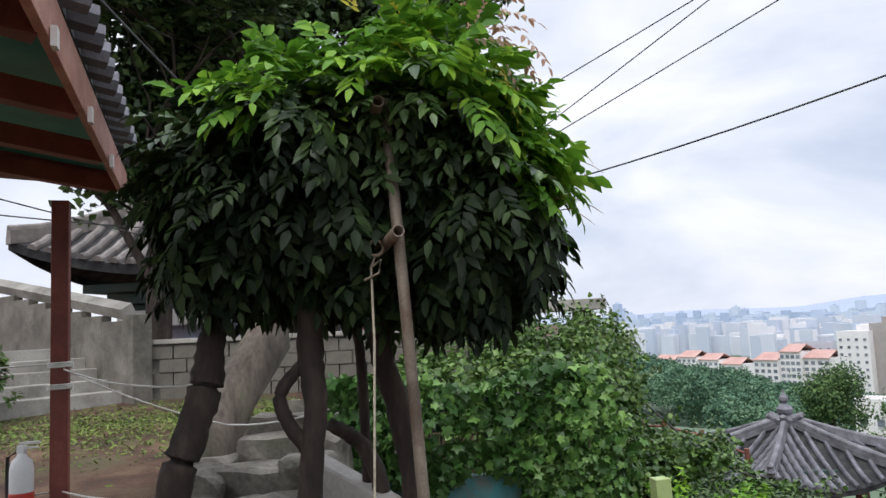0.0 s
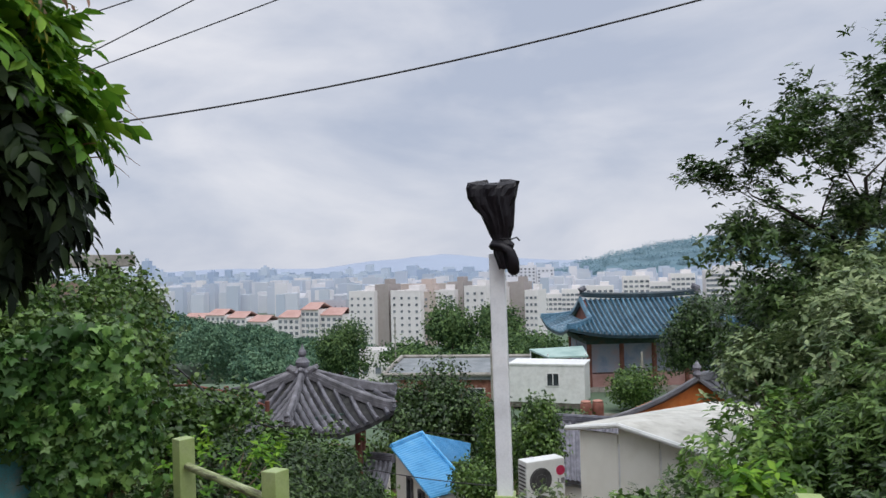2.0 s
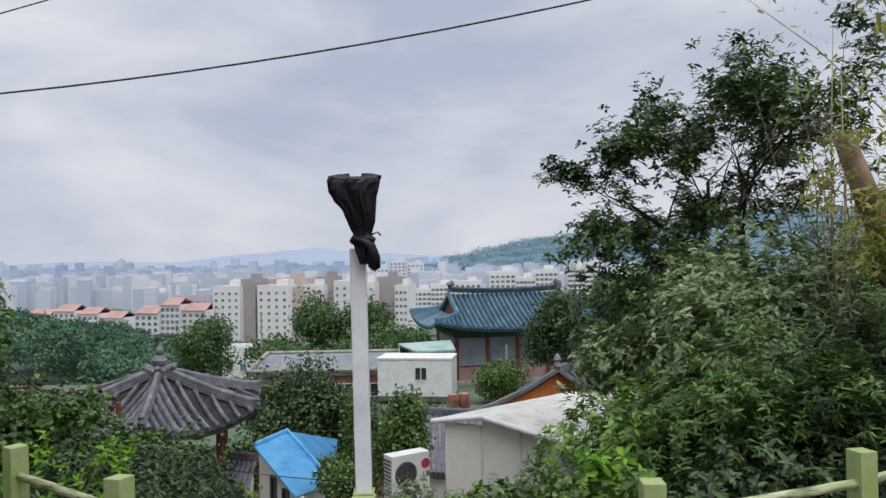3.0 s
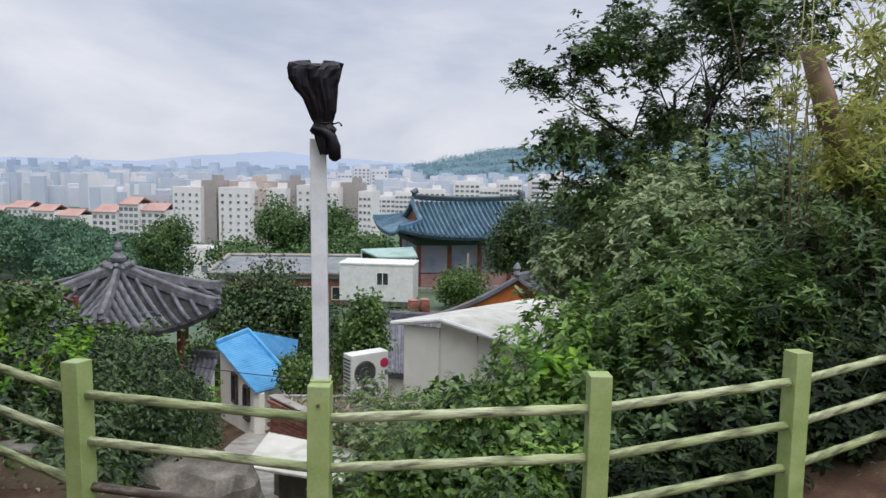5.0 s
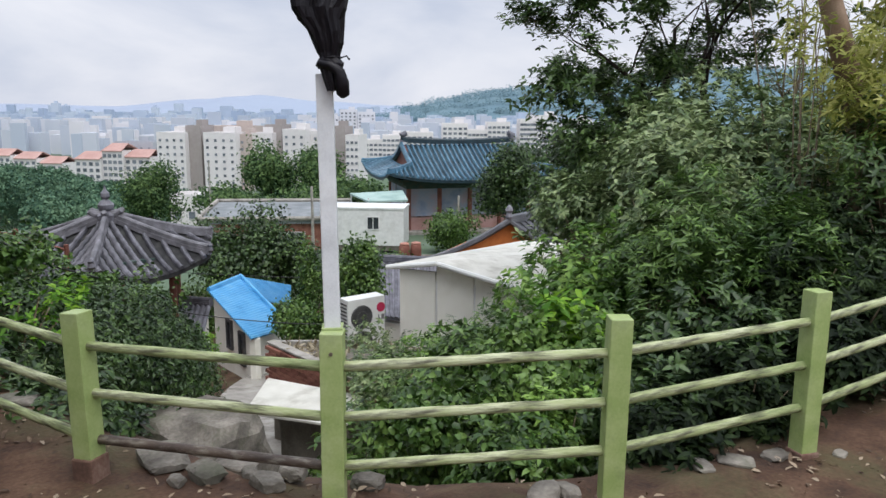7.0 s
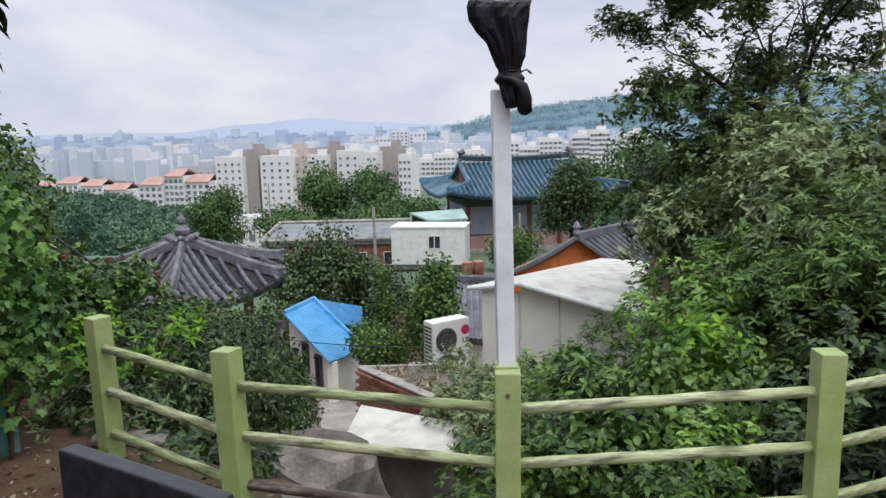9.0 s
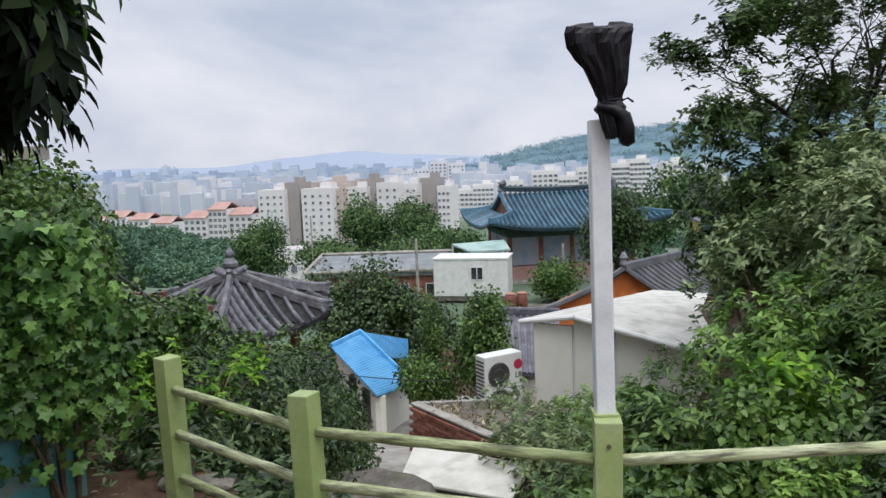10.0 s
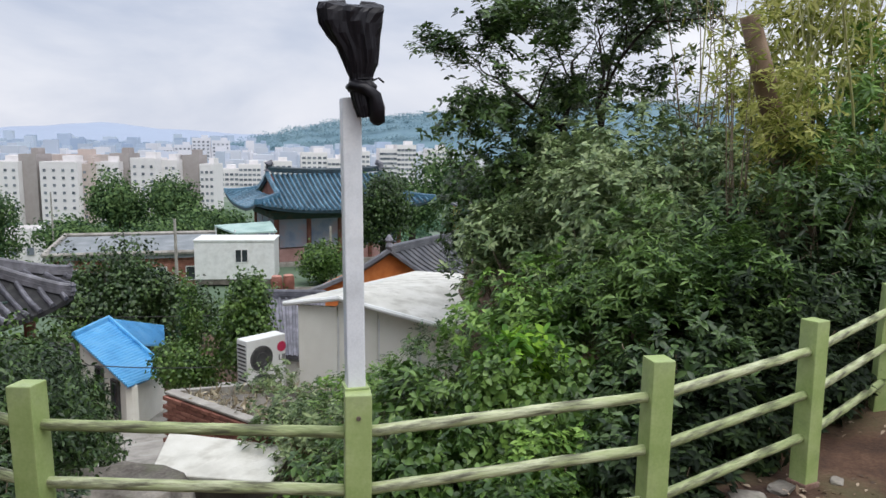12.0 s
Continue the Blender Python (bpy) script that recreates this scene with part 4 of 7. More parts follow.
def build_ac():
    c = V(14.9, -1.98, -3.52)
    t = thing("air_conditioner", "white two-fan outdoor air-conditioning unit on a rooftop", "air conditioner", tuple(c), turn=AXIS - 90 + 38)
    W, D, H = 0.88, 0.34, 1.26
    bm = bmesh.new()
    box(bm, (0, 0, H / 2 + 0.06), (W, D, H), 0, 0.02)
    part("casing", bm, M["white_metal"], t)
    for z in (0.36, 0.9):
        bm = bmesh.new()
        tube(bm, [(-0.12, -D / 2 + 0.01, z + 0.03), (-0.12, -D / 2 - 0.014, z + 0.03)], 0.25, 28)
        fan = part("fan_opening", bm, M["dark_metal"], t, "dark round fan opening")
        for rr in (0.12, 0.235):
            bm = bmesh.new()
            tube(bm, [(-0.12 + rr * math.cos(f * math.pi / 12), -D / 2 - 0.022, z + 0.03 + rr * math.sin(f * math.pi / 12)) for f in range(25)], 0.0035, 4)
            part("grille_ring", bm, M["grey_text"], fan)
    for k in range(15):
        bm = bmesh.new()
        box(bm, (-W / 2 - 0.004, 0, 0.16 + k * 0.075), (0.012, D - 0.08, 0.03))
        part("side_louvre", bm, M["dark_metal"], t)
    for x in (-0.35, 0.35):
        bm = bmesh.new()
        box(bm, (x, 0, 0.02), (0.1, D + 0.06, 0.09))
        part("foot", bm, M["dark_metal"], t)
    bm = bmesh.new()
    tube(bm, [(0.34, -D / 2 + 0.01, 1.08), (0.34, -D / 2 - 0.006, 1.08)], 0.1, 24)
    part("badge", bm, M["logo_red"], t, "round crimson badge")
    bm = bmesh.new()
    box(bm, (0.285, -D / 2 - 0.004, 0.87), (0.025, 0.006, 0.11))
    box(bm, (0.315, -D / 2 - 0.004, 0.825), (0.05, 0.006, 0.022))
    box(bm, (0.385, -D / 2 - 0.004, 0.87), (0.075, 0.006, 0.11), 0, 0.002)
    part("badge_mark", bm, M["grey_text"], t, "grey maker's mark")


build_ac()


def build_brick_wall():
    t = thing("brick_parapet", "red brick rooftop parapet with a concrete coping", "parapet")
    P, Q = V(12.0, -3.18, -2.25), V(9.8, -0.6, -2.45)
    R = V(15.6, -1.45, -3.35)
    d = Q - P
    ang = math.degrees(math.atan2(d.y, d.x))
    L = Vector((d.x, d.y, 0)).length
    tilt = -math.degrees(math.atan2(d.z, L))
    m0 = Matrix.Translation(P) @ Matrix.Rotation(radians(ang), 4, "Z") @ Matrix.Rotation(radians(tilt), 4, "Y")
    bm = bmesh.new()
    box(bm, (L / 2, 0.06, -0.62), (L - 0.02, 0.15, 1.16))
    core = part("core", bm, M["mortar"], t, m=m0)
    bm = bmesh.new()
    box(bm, (0, 0, 0), (0.19, 0.09, 0.057), 0, 0.004)
    me = mesh_of(bm, "brick", M["brick"])
    rnd = random.Random(3)
    for r in range(14):
        n = int(L / 0.2)
        for i in range(n):
            x = 0.1 + i * 0.2 + (0.1 if r % 2 else 0)
            if x > L - 0.1:
                continue
            shared("brick", me, core, pose(x, -0.045 + rnd.uniform(-0.004, 0.004), -0.09 - r * 0.068, rnd.uniform(-1, 1), 0, 0))
    bm = bmesh.new()
    box(bm, (L / 2, 0.03, -0.02), (L + 0.02, 0.17, 0.035), 0, 0.008)
    part("coping", bm, M["concrete"], t, "weathered concrete coping", m=m0)
    d = R - P
    L2 = Vector((d.x, d.y, 0)).length
    m1 = Matrix.Translation(P) @ Matrix.Rotation(math.atan2(d.y, d.x), 4, "Z") @ Matrix.Rotation(math.atan2(-d.z, L2), 4, "Y")
    bm = bmesh.new()
    box(bm, (L2 / 2 + 0.1, 0, -0.35), (L2 - 0.2, 0.16, 0.7), 0, 0.01)
    part("side_wall", bm, M["concrete"], t, m=m1)
    bm = bmesh.new()
    slab(bm, [P + U2 * 0.12 + R2 * 0.12 + Vector((0, 0, -0.16)), Q + U2 * 0.12 + Vector((0, 0, -0.14)), V(14.5, 1.2, -3.2), R + R2 * 0.1 + Vector((0, 0, -0.3))], 0.2)
    part("roof_deck", bm, M["concrete_dark"], t)
    bm = bmesh.new()
    slab(bm, [P + Vector((0.1, 0.1, -0.9)), Q + Vector((0, 0.1, -0.9)), V(14.4, 1.1, -3.8), R + Vector((0, 0, -0.9))], 3.2)
    part("wall", bm, M["concrete_dark"], t)


build_brick_wall()


def build_panel():
    bm = bmesh.new()
    slab(bm, [V(11.2, -3.02, -2.6), V(9.8, -3.0, -2.58), V(9.0, -1.48, -2.42), V(10.0, -1.24, -2.42)], 0.045)
    bmesh.ops.bevel(bm, geom=bm.edges[:], offset=0.01, segments=1, affect="EDGES")
    t = single("roof_sheet", bm, M["roof_cream"], "weathered cream sheet lying as a lean-to roof", "roof sheet")
    bm = bmesh.new()
    slab(bm, [V(11.2, -2.75, -2.72), V(10.2, -2.6, -2.7), V(9.2, -1.45, -2.56), V(9.9, -1.25, -2.56)], 2.4)
    single("lean_to", bm, M["concrete_dark"], "low concrete lean-to under a sheet roof", "lean-to")


build_panel()


def build_container():
    c = V(51.2, -6.0, -7.5)
    t = thing("site_cabin", "white container cabin with one small window", "cabin", tuple(c), turn=AXIS - 90 - 4)
    bm = bmesh.new()
    box(bm, (0, 0, 1.25), (5.1, 2.6, 2.5), 0, 0.03)
    part("body", bm, M["white_metal"], t)
    bm = bmesh.new()
    box(bm, (0, 0, 2.55), (5.2, 2.7, 0.14), 0, 0.03)
    part("roof", bm, M["white_metal"], t)
    window_on(t, (0.45, -1.31, 1.55), 0, 0.8, 0.85, M["white_metal"], 2)
    for z in (0.05,):
        bm = bmesh.new()
        box(bm, (0, 0, z - 0.2), (5.0, 2.5, 0.4))
        part("base", bm, M["concrete_dark"], t)


build_container()


def build_long_building():
    c = V(53.5, -13.4, -8.6)
    t = thing("flat_roofed_building", "long low building with a grey flat roof and red brick walls", "building", tuple(c), turn=AXIS - 90 + 6)
    bm = bmesh.new()
    slab(bm, [(-4.6, -3.2, 2.75), (5.6, -3.2, 2.75), (5.6, 3.6, 3.2), (-4.6, 3.6, 3.2)], 0.28)
    part("roof", bm, M["flat_roof"], t)
    for p, q in (((-4.6, -3.25, 2.85), (5.6, -3.25, 2.85)), ((-4.6, -3.2, 2.85), (-4.6, 3.6, 3.3)), ((-4.6, 3.6, 3.3), (5.6, 3.6, 3.3))):
        bm = bmesh.new()
        tube(bm, [p, q], 0.16, 6)
        part("parapet", bm, M["concrete"], t, "pale concrete roof edge")
    bm = bmesh.new()
    box(bm, (0.5, 0.2, 1.2), (9.6, 6.2, 2.6))
    part("wall", bm, M["brick"], t)
    for x in (-3, -0.5, 2, 4.4):
        window_on(t, (x, -2.93, 1.4), 0, 1.2, 0.9, M["white_metal"], 2)


build_long_building()


def build_side_roof():
    t = thing("green_canopy", "pale green sheet canopy beside the hall", "canopy")
    bm = bmesh.new()
    slab(bm, [V(57, -8.2, -4.7), V(54.5, -6.5, -5.0), V(55, -3.6, -4.95), V(58, -4.2, -4.55)], 0.12)
    part("roof", bm, material("sheet_pale_green", ramp3((0.24, 0.36, 0.33), (0.32, 0.45, 0.41), (0.4, 0.52, 0.48)), 1, 0.6), t)
    for a, b in ((57, -8.1), (54.7, -6.5), (55.1, -3.8), (57.9, -4.3)):
        bm = bmesh.new()
        p = V(a, b, 0)
        tube(bm, [(p.x, p.y, -8.6), (p.x, p.y, -4.8)], 0.06, 8)
        part("post", bm, M["white_metal"], t)


build_side_roof()


def build_orange_house():
    A, L, R = V(34, 2.40, -3.43), V(32.5, -1.3, -5.0), V(35.2, 5.2, -5.2)
    back = U2 * 7 + R2 * 5.5
    t = thing("orange_gabled_house", "house with an orange gable wall and a dark grey tiled roof", "house")
    for p, n in ((L, 20), (R, 20)):
        q = p + back
        e = A + back + Vector((0, 0, 0.1))

        def surf(s, tt, p=p, q=q, e=e):
            top, low = A.lerp(e, s), p.lerp(q, s)
            r = top.lerp(low, tt)
            r.z -= 0.22 * math.sin(math.pi * min(tt, 1))
            return r
        roof_face(t, surf, n, lambda s: 0.0, M["roof_slate"], 0.09, 0.06, 8, 10, 0.12)
    ridge(t, [A.lerp(A + back, k / 5) for k in range(6)], 0.13, 0.25, M["roof_slate"])
    for p in (L, R):
        ridge(t, [A.lerp(p, k / 5) + Vector((0, 0, -0.18 * math.sin(math.pi * k / 5))) for k in range(6)], 0.1, 0.12, M["roof_slate"], "verge")
    bm = bmesh.new()
    o = U2 * 0.35
    lo = -7.2
    pts = [L + o + (A - L) * 0.06, A + o - Vector((0, 0, 0.2)), R + o + (A - R) * 0.06]
    pts = [pts[0], pts[1], pts[2], Vector((pts[2].x, pts[2].y, lo)), Vector((pts[0].x, pts[0].y, lo))]
    slab(bm, pts, 0.2, U2)
    part("gable_wall", bm, M["wall_orange"], t, "orange plastered gable wall")
    bm = bmesh.new()
    lathe(bm, [(0.12, 0), (0.18, 0.12), (0.13, 0.3), (0.2, 0.42), (0.1, 0.6), (0.03, 0.68)], 10, A + Vector((0, 0, 0.1)))
    part("ridge_ornament", bm, M["tile_dark"], t)


build_orange_house()


def small_tiled_roof(name, label, corners, n, gz):
    """A single tiled slope on low walls. corners: ridge left, ridge right, eave right, eave left."""
    a, b, c, d = corners
    t = thing(name, label, "house")

    def surf(s, tt):
        r = a.lerp(b, s).lerp(d.lerp(c, s), tt)
        r.z -= 0.12 * math.sin(math.pi * min(tt, 1))
        return r
    roof_face(t, surf, n, lambda s: 0.0, M["tile_dark"], 0.07, 0.06, 10, 10, 0.1)
    ridge(t, [a.lerp(b, k / 5) for k in range(6)], 0.12, 0.2, M["tile_dark"])
    bm = bmesh.new()
    slab(bm, [p.lerp((a + b + c + d) / 4, 0.12) - Vector((0, 0, 0.3)) for p in corners], 2.2)
    part("wall", bm, M["wall_cream"], t)


small_tiled_roof("tiled_outbuilding", "outbuilding with a dark grey tiled roof between trees and the shed", (V(26.0, -3.4, -3.7), V(24.5, -0.6, -3.5), V(21.2, -0.9, -4.5), V(22.0, -2.6, -4.6)), 12, -6.2)
small_tiled_roof("tiled_outhouse", "low outhouse with a dark grey tiled roof beside the blue-roofed house", (V(24.5, -9.9, -4.9), V(24.0, -8.2, -4.85), V(21.0, -7.7, -5.5), V(21.0, -9.2, -5.6)), 9, -6.2)

# ---- plants ----
def stems(t, c, r, n, rnd, gz, rad=0.012):
    for _ in range(n):
        bm = bmesh.new()
        f, q = rnd.uniform(0, 6.283), rnd.uniform(0.2, 0.85)
        tip = Vector((c[0] + r[0] * q * math.cos(f), c[1] + r[1] * q * math.sin(f), c[2] + r[2] * rnd.uniform(0.1, 0.85) * math.sqrt(1 - q * q * 0.8)))
        foot = Vector((c[0] + rnd.uniform(-0.25, 0.25) * r[0], c[1] + rnd.uniform(-0.25, 0.25) * r[1], gz - 0.05))
        mid = foot.lerp(tip, 0.5) + Vector((rnd.uniform(-0.1, 0.1), rnd.uniform(-0.1, 0.1), 0.12)) * r[2]
        tube(bm, [foot, mid, tip], [rad * 1.6, rad, rad * 0.4], 5)
        part("stem", bm, M["stem"], t, smooth=True)


def shrub(label, c, r, n, size, mat, seed, kind="oval", sprigs=0.16, name="shrub", group="", hang=0.3, rough=0.3, thin=0.0):
    """A shrub: stems, a dense uneven shell of leaves, and shoots that break its outline."""
    n, size = int(n * 1.55), size * 0.82
    rs, rnd = np.random.RandomState(seed), random.Random(seed)
    gz = min(ground_z(c[0], c[1]), c[2] - 0.2)
    t = thing(name, label, "shrub", (c[0], c[1], gz), group)
    t.matrix_basis = Matrix.Identity(4)
    stems(t, c, r, 7, rnd, gz, 0.005 + 0.007 * max(r))
    # an uneven heap of smaller leafy lobes
    lobes = [(c, (r[0] * 0.72, r[1] * 0.72, r[2] * 0.8))]
    for k in range(8 if rough > 0.2 else 0):
        f, e = 6.283 * (k + rnd.random() * 0.7) / 8, rnd.uniform(0.45, 0.72)
        lobes.append(((c[0] + r[0] * e * math.cos(f), c[1] + r[1] * e * math.sin(f), c[2] + r[2] * rnd.uniform(-0.35, 0.55)), tuple(q * rnd.uniform(0.3, 0.46) for q in r)))
    if rough <= 0.2:
        lobes = [(c, r)]
    each = int(n * (1 - sprigs) / (len(lobes) + 1))
    pairs = [mound_points(lc, lr, each * (2 if i == 0 else 1), rs, 0.45, rough) for i, (lc, lr) in enumerate(lobes)]
    p, o = np.vstack([q[0] for q in pairs]), np.vstack([q[1] for q in pairs])
    low = p[:, 2] < gz + 0.02
    p[low, 2] = gz + rs.uniform(0.02, 0.4, low.sum())
    if thin:
        under = (c[2] - p[:, 2]) / r[2]
        stay = rs.uniform(0, 1, len(p)) > np.clip(under * thin, 0, 0.85)
        p, o = p[stay], o[stay]
    # shoots: short runs of leaves that stand out of the shell
    k = int(n * sprigs / 7)
    sp, so = mound_points(c, r, k, rs, 0.1, rough)
    up = so + np.array([0, 0, 0.9])
    up /= np.linalg.norm(up, axis=1)[:, None]
    run = (sp[:, None] + up[:, None] * (np.arange(7)[None, :, None] * size * 0.42)).reshape(-1, 3)
    p = np.vstack([p, run + rs.normal(0, size * 0.12, run.shape)])
    o = np.vstack([o, np.repeat(so, 7, 0) + rs.normal(0, 0.5, run.shape)])
    if kind in ("oval", "slim") and name != "hedge":
        pick = rs.permutation(len(p))[:len(p) // 6]
        me = rosettes("foliage", p[pick], o[pick], size * 1.32, mat, rs, kind, 7)
    else:
        me = leaves("foliage", p, o, size, mat, rs, kind, 0.6, hang)
    ob = new("foliage", me)
    ob.parent = t
    return t


def grow(p, d, length, rad, depth, rnd, segs, tips, spread=0.6, up=0.15):
    """Branches by repeated forking; collects tube runs and twig ends."""
    pts, radii = [p.copy()], [rad]
    n = 4
    for i in range(n):
        d = (d + Vector((rnd.gauss(0, 0.13), rnd.gauss(0, 0.13), rnd.gauss(0, 0.08) + up * 0.25))).normalized()
        p = p + d * (length / n)
        pts.append(p.copy())
        radii.append(rad * (1 - 0.45 * (i + 1) / n))
        if depth <= 1:
            tips.append((p.copy(), d.copy()))
    segs.append((pts, radii))
    if depth == 0:
        return
    for k in range(rnd.choice((2, 3, 3))):
        q = pts[rnd.choice((2, 3, 4))] if k else pts[-1]
        nd = (d + Vector((rnd.gauss(0, spread), rnd.gauss(0, spread), rnd.gauss(0, spread * 0.6) + up))).normalized()
        grow(q, nd, length * rnd.uniform(0.62, 0.85), radii[-1] * rnd.uniform(0.6, 0.85), depth - 1, rnd, segs, tips, spread, up)


def tree(label, foot, d, length, rad, depth, per_tip, clump, size, mat, seed, bark, spread=0.6, up=0.15, kind="oval", name="tree", group="", hang=0.35):
    rnd, rs = random.Random(seed), np.random.RandomState(seed)
    t = thing(name, label, "tree", tuple(foot), group)
    t.matrix_basis = Matrix.Identity(4)
    segs, tips = [], []
    grow(Vector(foot), Vector(d).normalized(), length, rad, depth, rnd, segs, tips, spread, up)
    bm = bmesh.new()
    tube(bm, *segs[0], 12, True, 0.08, rnd)
    part("trunk", bm, bark, t, smooth=True)
    bm = bmesh.new()
    for pts, radii in segs[1:]:
        tube(bm, pts, radii, 6, False)
    part("branchwork", bm, bark, t, smooth=True)
    c = np.array([q[0] for q in tips])
    dd = np.array([q[1] for q in tips])
    p = np.repeat(c, per_tip, 0) + rs.normal(0, clump, (len(c) * per_tip, 3)) * np.array([1, 1, 0.7])
    o = np.repeat(dd, per_tip, 0) + rs.normal(0, 0.4, p.shape) + np.array([0, 0, 0.5])
    o /= np.linalg.norm(o, axis=1)[:, None]
    pick = rs.permutation(len(p))[:len(p) // 3]
    ob = new("crown", rosettes("crown", p[pick], o[pick], size, mat, rs, kind, 6))
    ob.parent = t
    return t


def far_tree(label, c, r, n, size, mat, seed, gz, name="tree", cone=False, group="", rough=0.55):
    """A tree seen from afar: trunk, a few limbs, and a crown of clumps."""
    rs, rnd = np.random.RandomState(seed), random.Random(seed)
    t = thing(name, label, "tree", (c[0], c[1], gz), group)
    t.matrix_basis = Matrix.Identity(4)
    bm = bmesh.new()
    tube(bm, [(c[0], c[1], gz - 0.3), (c[0] + 0.05 * r[0], c[1], (gz + c[2]) / 2), (c[0], c[1], c[2] + 0.5 * r[2])], [0.09 * r[0] + 0.04, 0.07 * r[0] + 0.03, 0.02 * r[0]], 8)
    part("trunk", bm, M["bark"], t, smooth=True)
    if cone:
        h = rs.uniform(0, 1, n) ** 0.8
        f = rs.uniform(0, 6.283, n)
        q = (1 - h) * (0.75 + 0.5 * np.sin(h * 40 + f * 3) * 0.3) * (1 - 0.4 * rs.uniform(0, 1, n) ** 2) + 0.04
        d = np.stack([np.cos(f), np.sin(f), np.full(n, 0.2)], 1)
        p = np.array(c) + np.stack([q * r[0] * np.cos(f), q * r[1] * np.sin(f), (2 * h - 1) * r[2]], 1)
        o = d
    else:
        parts = []
        outs = []
        k = 9
        for i in range(k):
            f = rnd.uniform(0, 6.283)
            e = rnd.uniform(0.15, 0.62)
            cc = (c[0] + r[0] * e * math.cos(f), c[1] + r[1] * e * math.sin(f), c[2] + r[2] * rnd.uniform(-0.45, 0.55))
            s = rnd.uniform(0.38, 0.6)
            p, o = mound_points(cc, (r[0] * s, r[1] * s, r[2] * s), n // k, rs, 0.5, rough, False)
            parts.append(p)
            outs.append(o)
        p, o = np.vstack(parts), np.vstack(outs)
    ob = new("crown", leaves("crown", np.repeat(p, 3, 0) + rs.normal(0, size * 0.55, (len(p) * 3, 3)), np.repeat(o, 3, 0), size * 0.62, mat, rs, "tiny", 0.6, 0.2))
    ob.parent = t
    return t


def build_slope_shrubs():
    lab = "dense shrub with long dark green leaves behind the fence"
    rows = [  # a, b, z, radii, leaves, size, material, kind
        (11.0, 2.35, -0.6, (1.35, 1.3, 1.5), 6000, 0.10, "leaf_grey", "oval"),
        (9.6, 3.3, 0.25, (1.5, 1.5, 1.7), 10500, 0.088, "leaf_grey", "oval"),
        (7.6, 4.0, 0.0, (1.2, 1.2, 1.45), 6500, 0.10, "leaf_dark", "slim"),
        (7.3, 2.5, -0.3, (1.1, 1.1, 1.2), 9000, 0.085, "leaf_mid", "slim"),
        (8.2, 1.35, -0.95, (0.9, 0.9, 1.15), 5600, 0.085, "leaf_fresh", "oval"),
        (8.0, 5.5, 0.3, (1.4, 1.2, 1.5), 6500, 0.09, "leaf_mid", "slim"),
        (12.6, 3.9, 0.5, (1.7, 1.6, 1.7), 8500, 0.10, "leaf_grey", "oval"),
        (6.15, 2.0, -0.7, (0.75, 0.7, 0.85), 4600, 0.085, "leaf_dark", "oval"),
        # leaf colour darkened to stand for shade behind the fence
        (6.6, 3.3, -0.35, (0.75, 0.7, 0.95), 4600, 0.09, "leaf_shaded", "slim"),
        (6.3, 0.85, -1.1, (0.75, 0.7, 0.85), 5200, 0.075, "leaf_mid", "round"),
        (5.9, -0.05, -1.4, (0.7, 0.6, 0.75), 3600, 0.075, "leaf_mid", "round"),
        (7.6, 0.3, -1.55, (0.8, 0.8, 0.95), 3000, 0.10, "leaf_mid", "oval"),
        (8.6, 2.6, -0.1, (1.0, 1.0, 1.25), 6500, 0.088, "leaf_grey", "oval"),
        (15.6, 3.5, -1.4, (1.3, 1.2, 1.7), 3600, 0.14, "leaf_mid", "oval"),
        (17.6, 4.6, -1.5, (1.5, 1.3, 1.6), 3000, 0.15, "leaf_dark", "oval"),
        (5.6, 0.75, -1.0, (0.35, 0.35, 0.5), 1100, 0.07, "leaf_fresh", "oval"),
    ]
    for i, (a, b, z, r, n, s, m, k) in enumerate(rows):
        p = V(a, b, z)
        shrub(lab if m == "leaf_dark" else ("pale grey-green shrub on the slope" if m == "leaf_grey" else "leafy mid-green shrub below the fence"), tuple(p), r, n, s, M[m], 40 + i, k, group="shrubs on the slope", thin=1.3 if b > 1.2 else 0.6)
    # the near-black ones carry the shade of the hollow in their leaf colour
    for k, (a, b, z, r, n, m) in enumerate(((5.4, 1.35, -0.95, (0.5, 0.5, 0.5), 2800, "leaf_dark"), (5.75, 2.0, -0.75, (0.5, 0.5, 0.5), 3000, "leaf_shaded"), (6.35, 2.8, -0.5, (0.6, 0.55, 0.55), 3200, "leaf_shaded"), (7.0, 3.9, -0.3, (0.7, 0.6, 0.6), 3200, "leaf_shaded"), (7.5, 4.9, -0.2, (0.7, 0.6, 0.6), 3000, "leaf_shaded"), (5.2, 0.45, -1.1, (0.45, 0.4, 0.4), 1900, "leaf_mid"), (4.95, 1.4, -0.8, (0.36, 0.36, 0.36), 1700, "leaf_shaded"), (5.3, 2.1, -0.62, (0.38, 0.36, 0.36), 1800, "leaf_shaded"), (5.75, 2.95, -0.5, (0.4, 0.4, 0.36), 1900, "leaf_shaded"), (6.45, 3.8, -0.4, (0.45, 0.4, 0.4), 2000, "leaf_shaded"), (5.3, -3.0, -0.95, (0.5, 0.5, 0.45), 2200, "leaf_dark"), (5.7, -3.8, -0.85, (0.5, 0.5, 0.45), 2200, "leaf_dark"))):
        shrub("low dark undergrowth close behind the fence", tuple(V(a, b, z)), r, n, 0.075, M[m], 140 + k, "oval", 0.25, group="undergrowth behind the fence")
    p = V(6.9, 1.0, -0.75)
    shrub("fresh bright green shoots among the shrubs", tuple(p), (0.45, 0.4, 0.45), 420, 0.12, M["leaf_bright"], 70, "oval", 0.5)
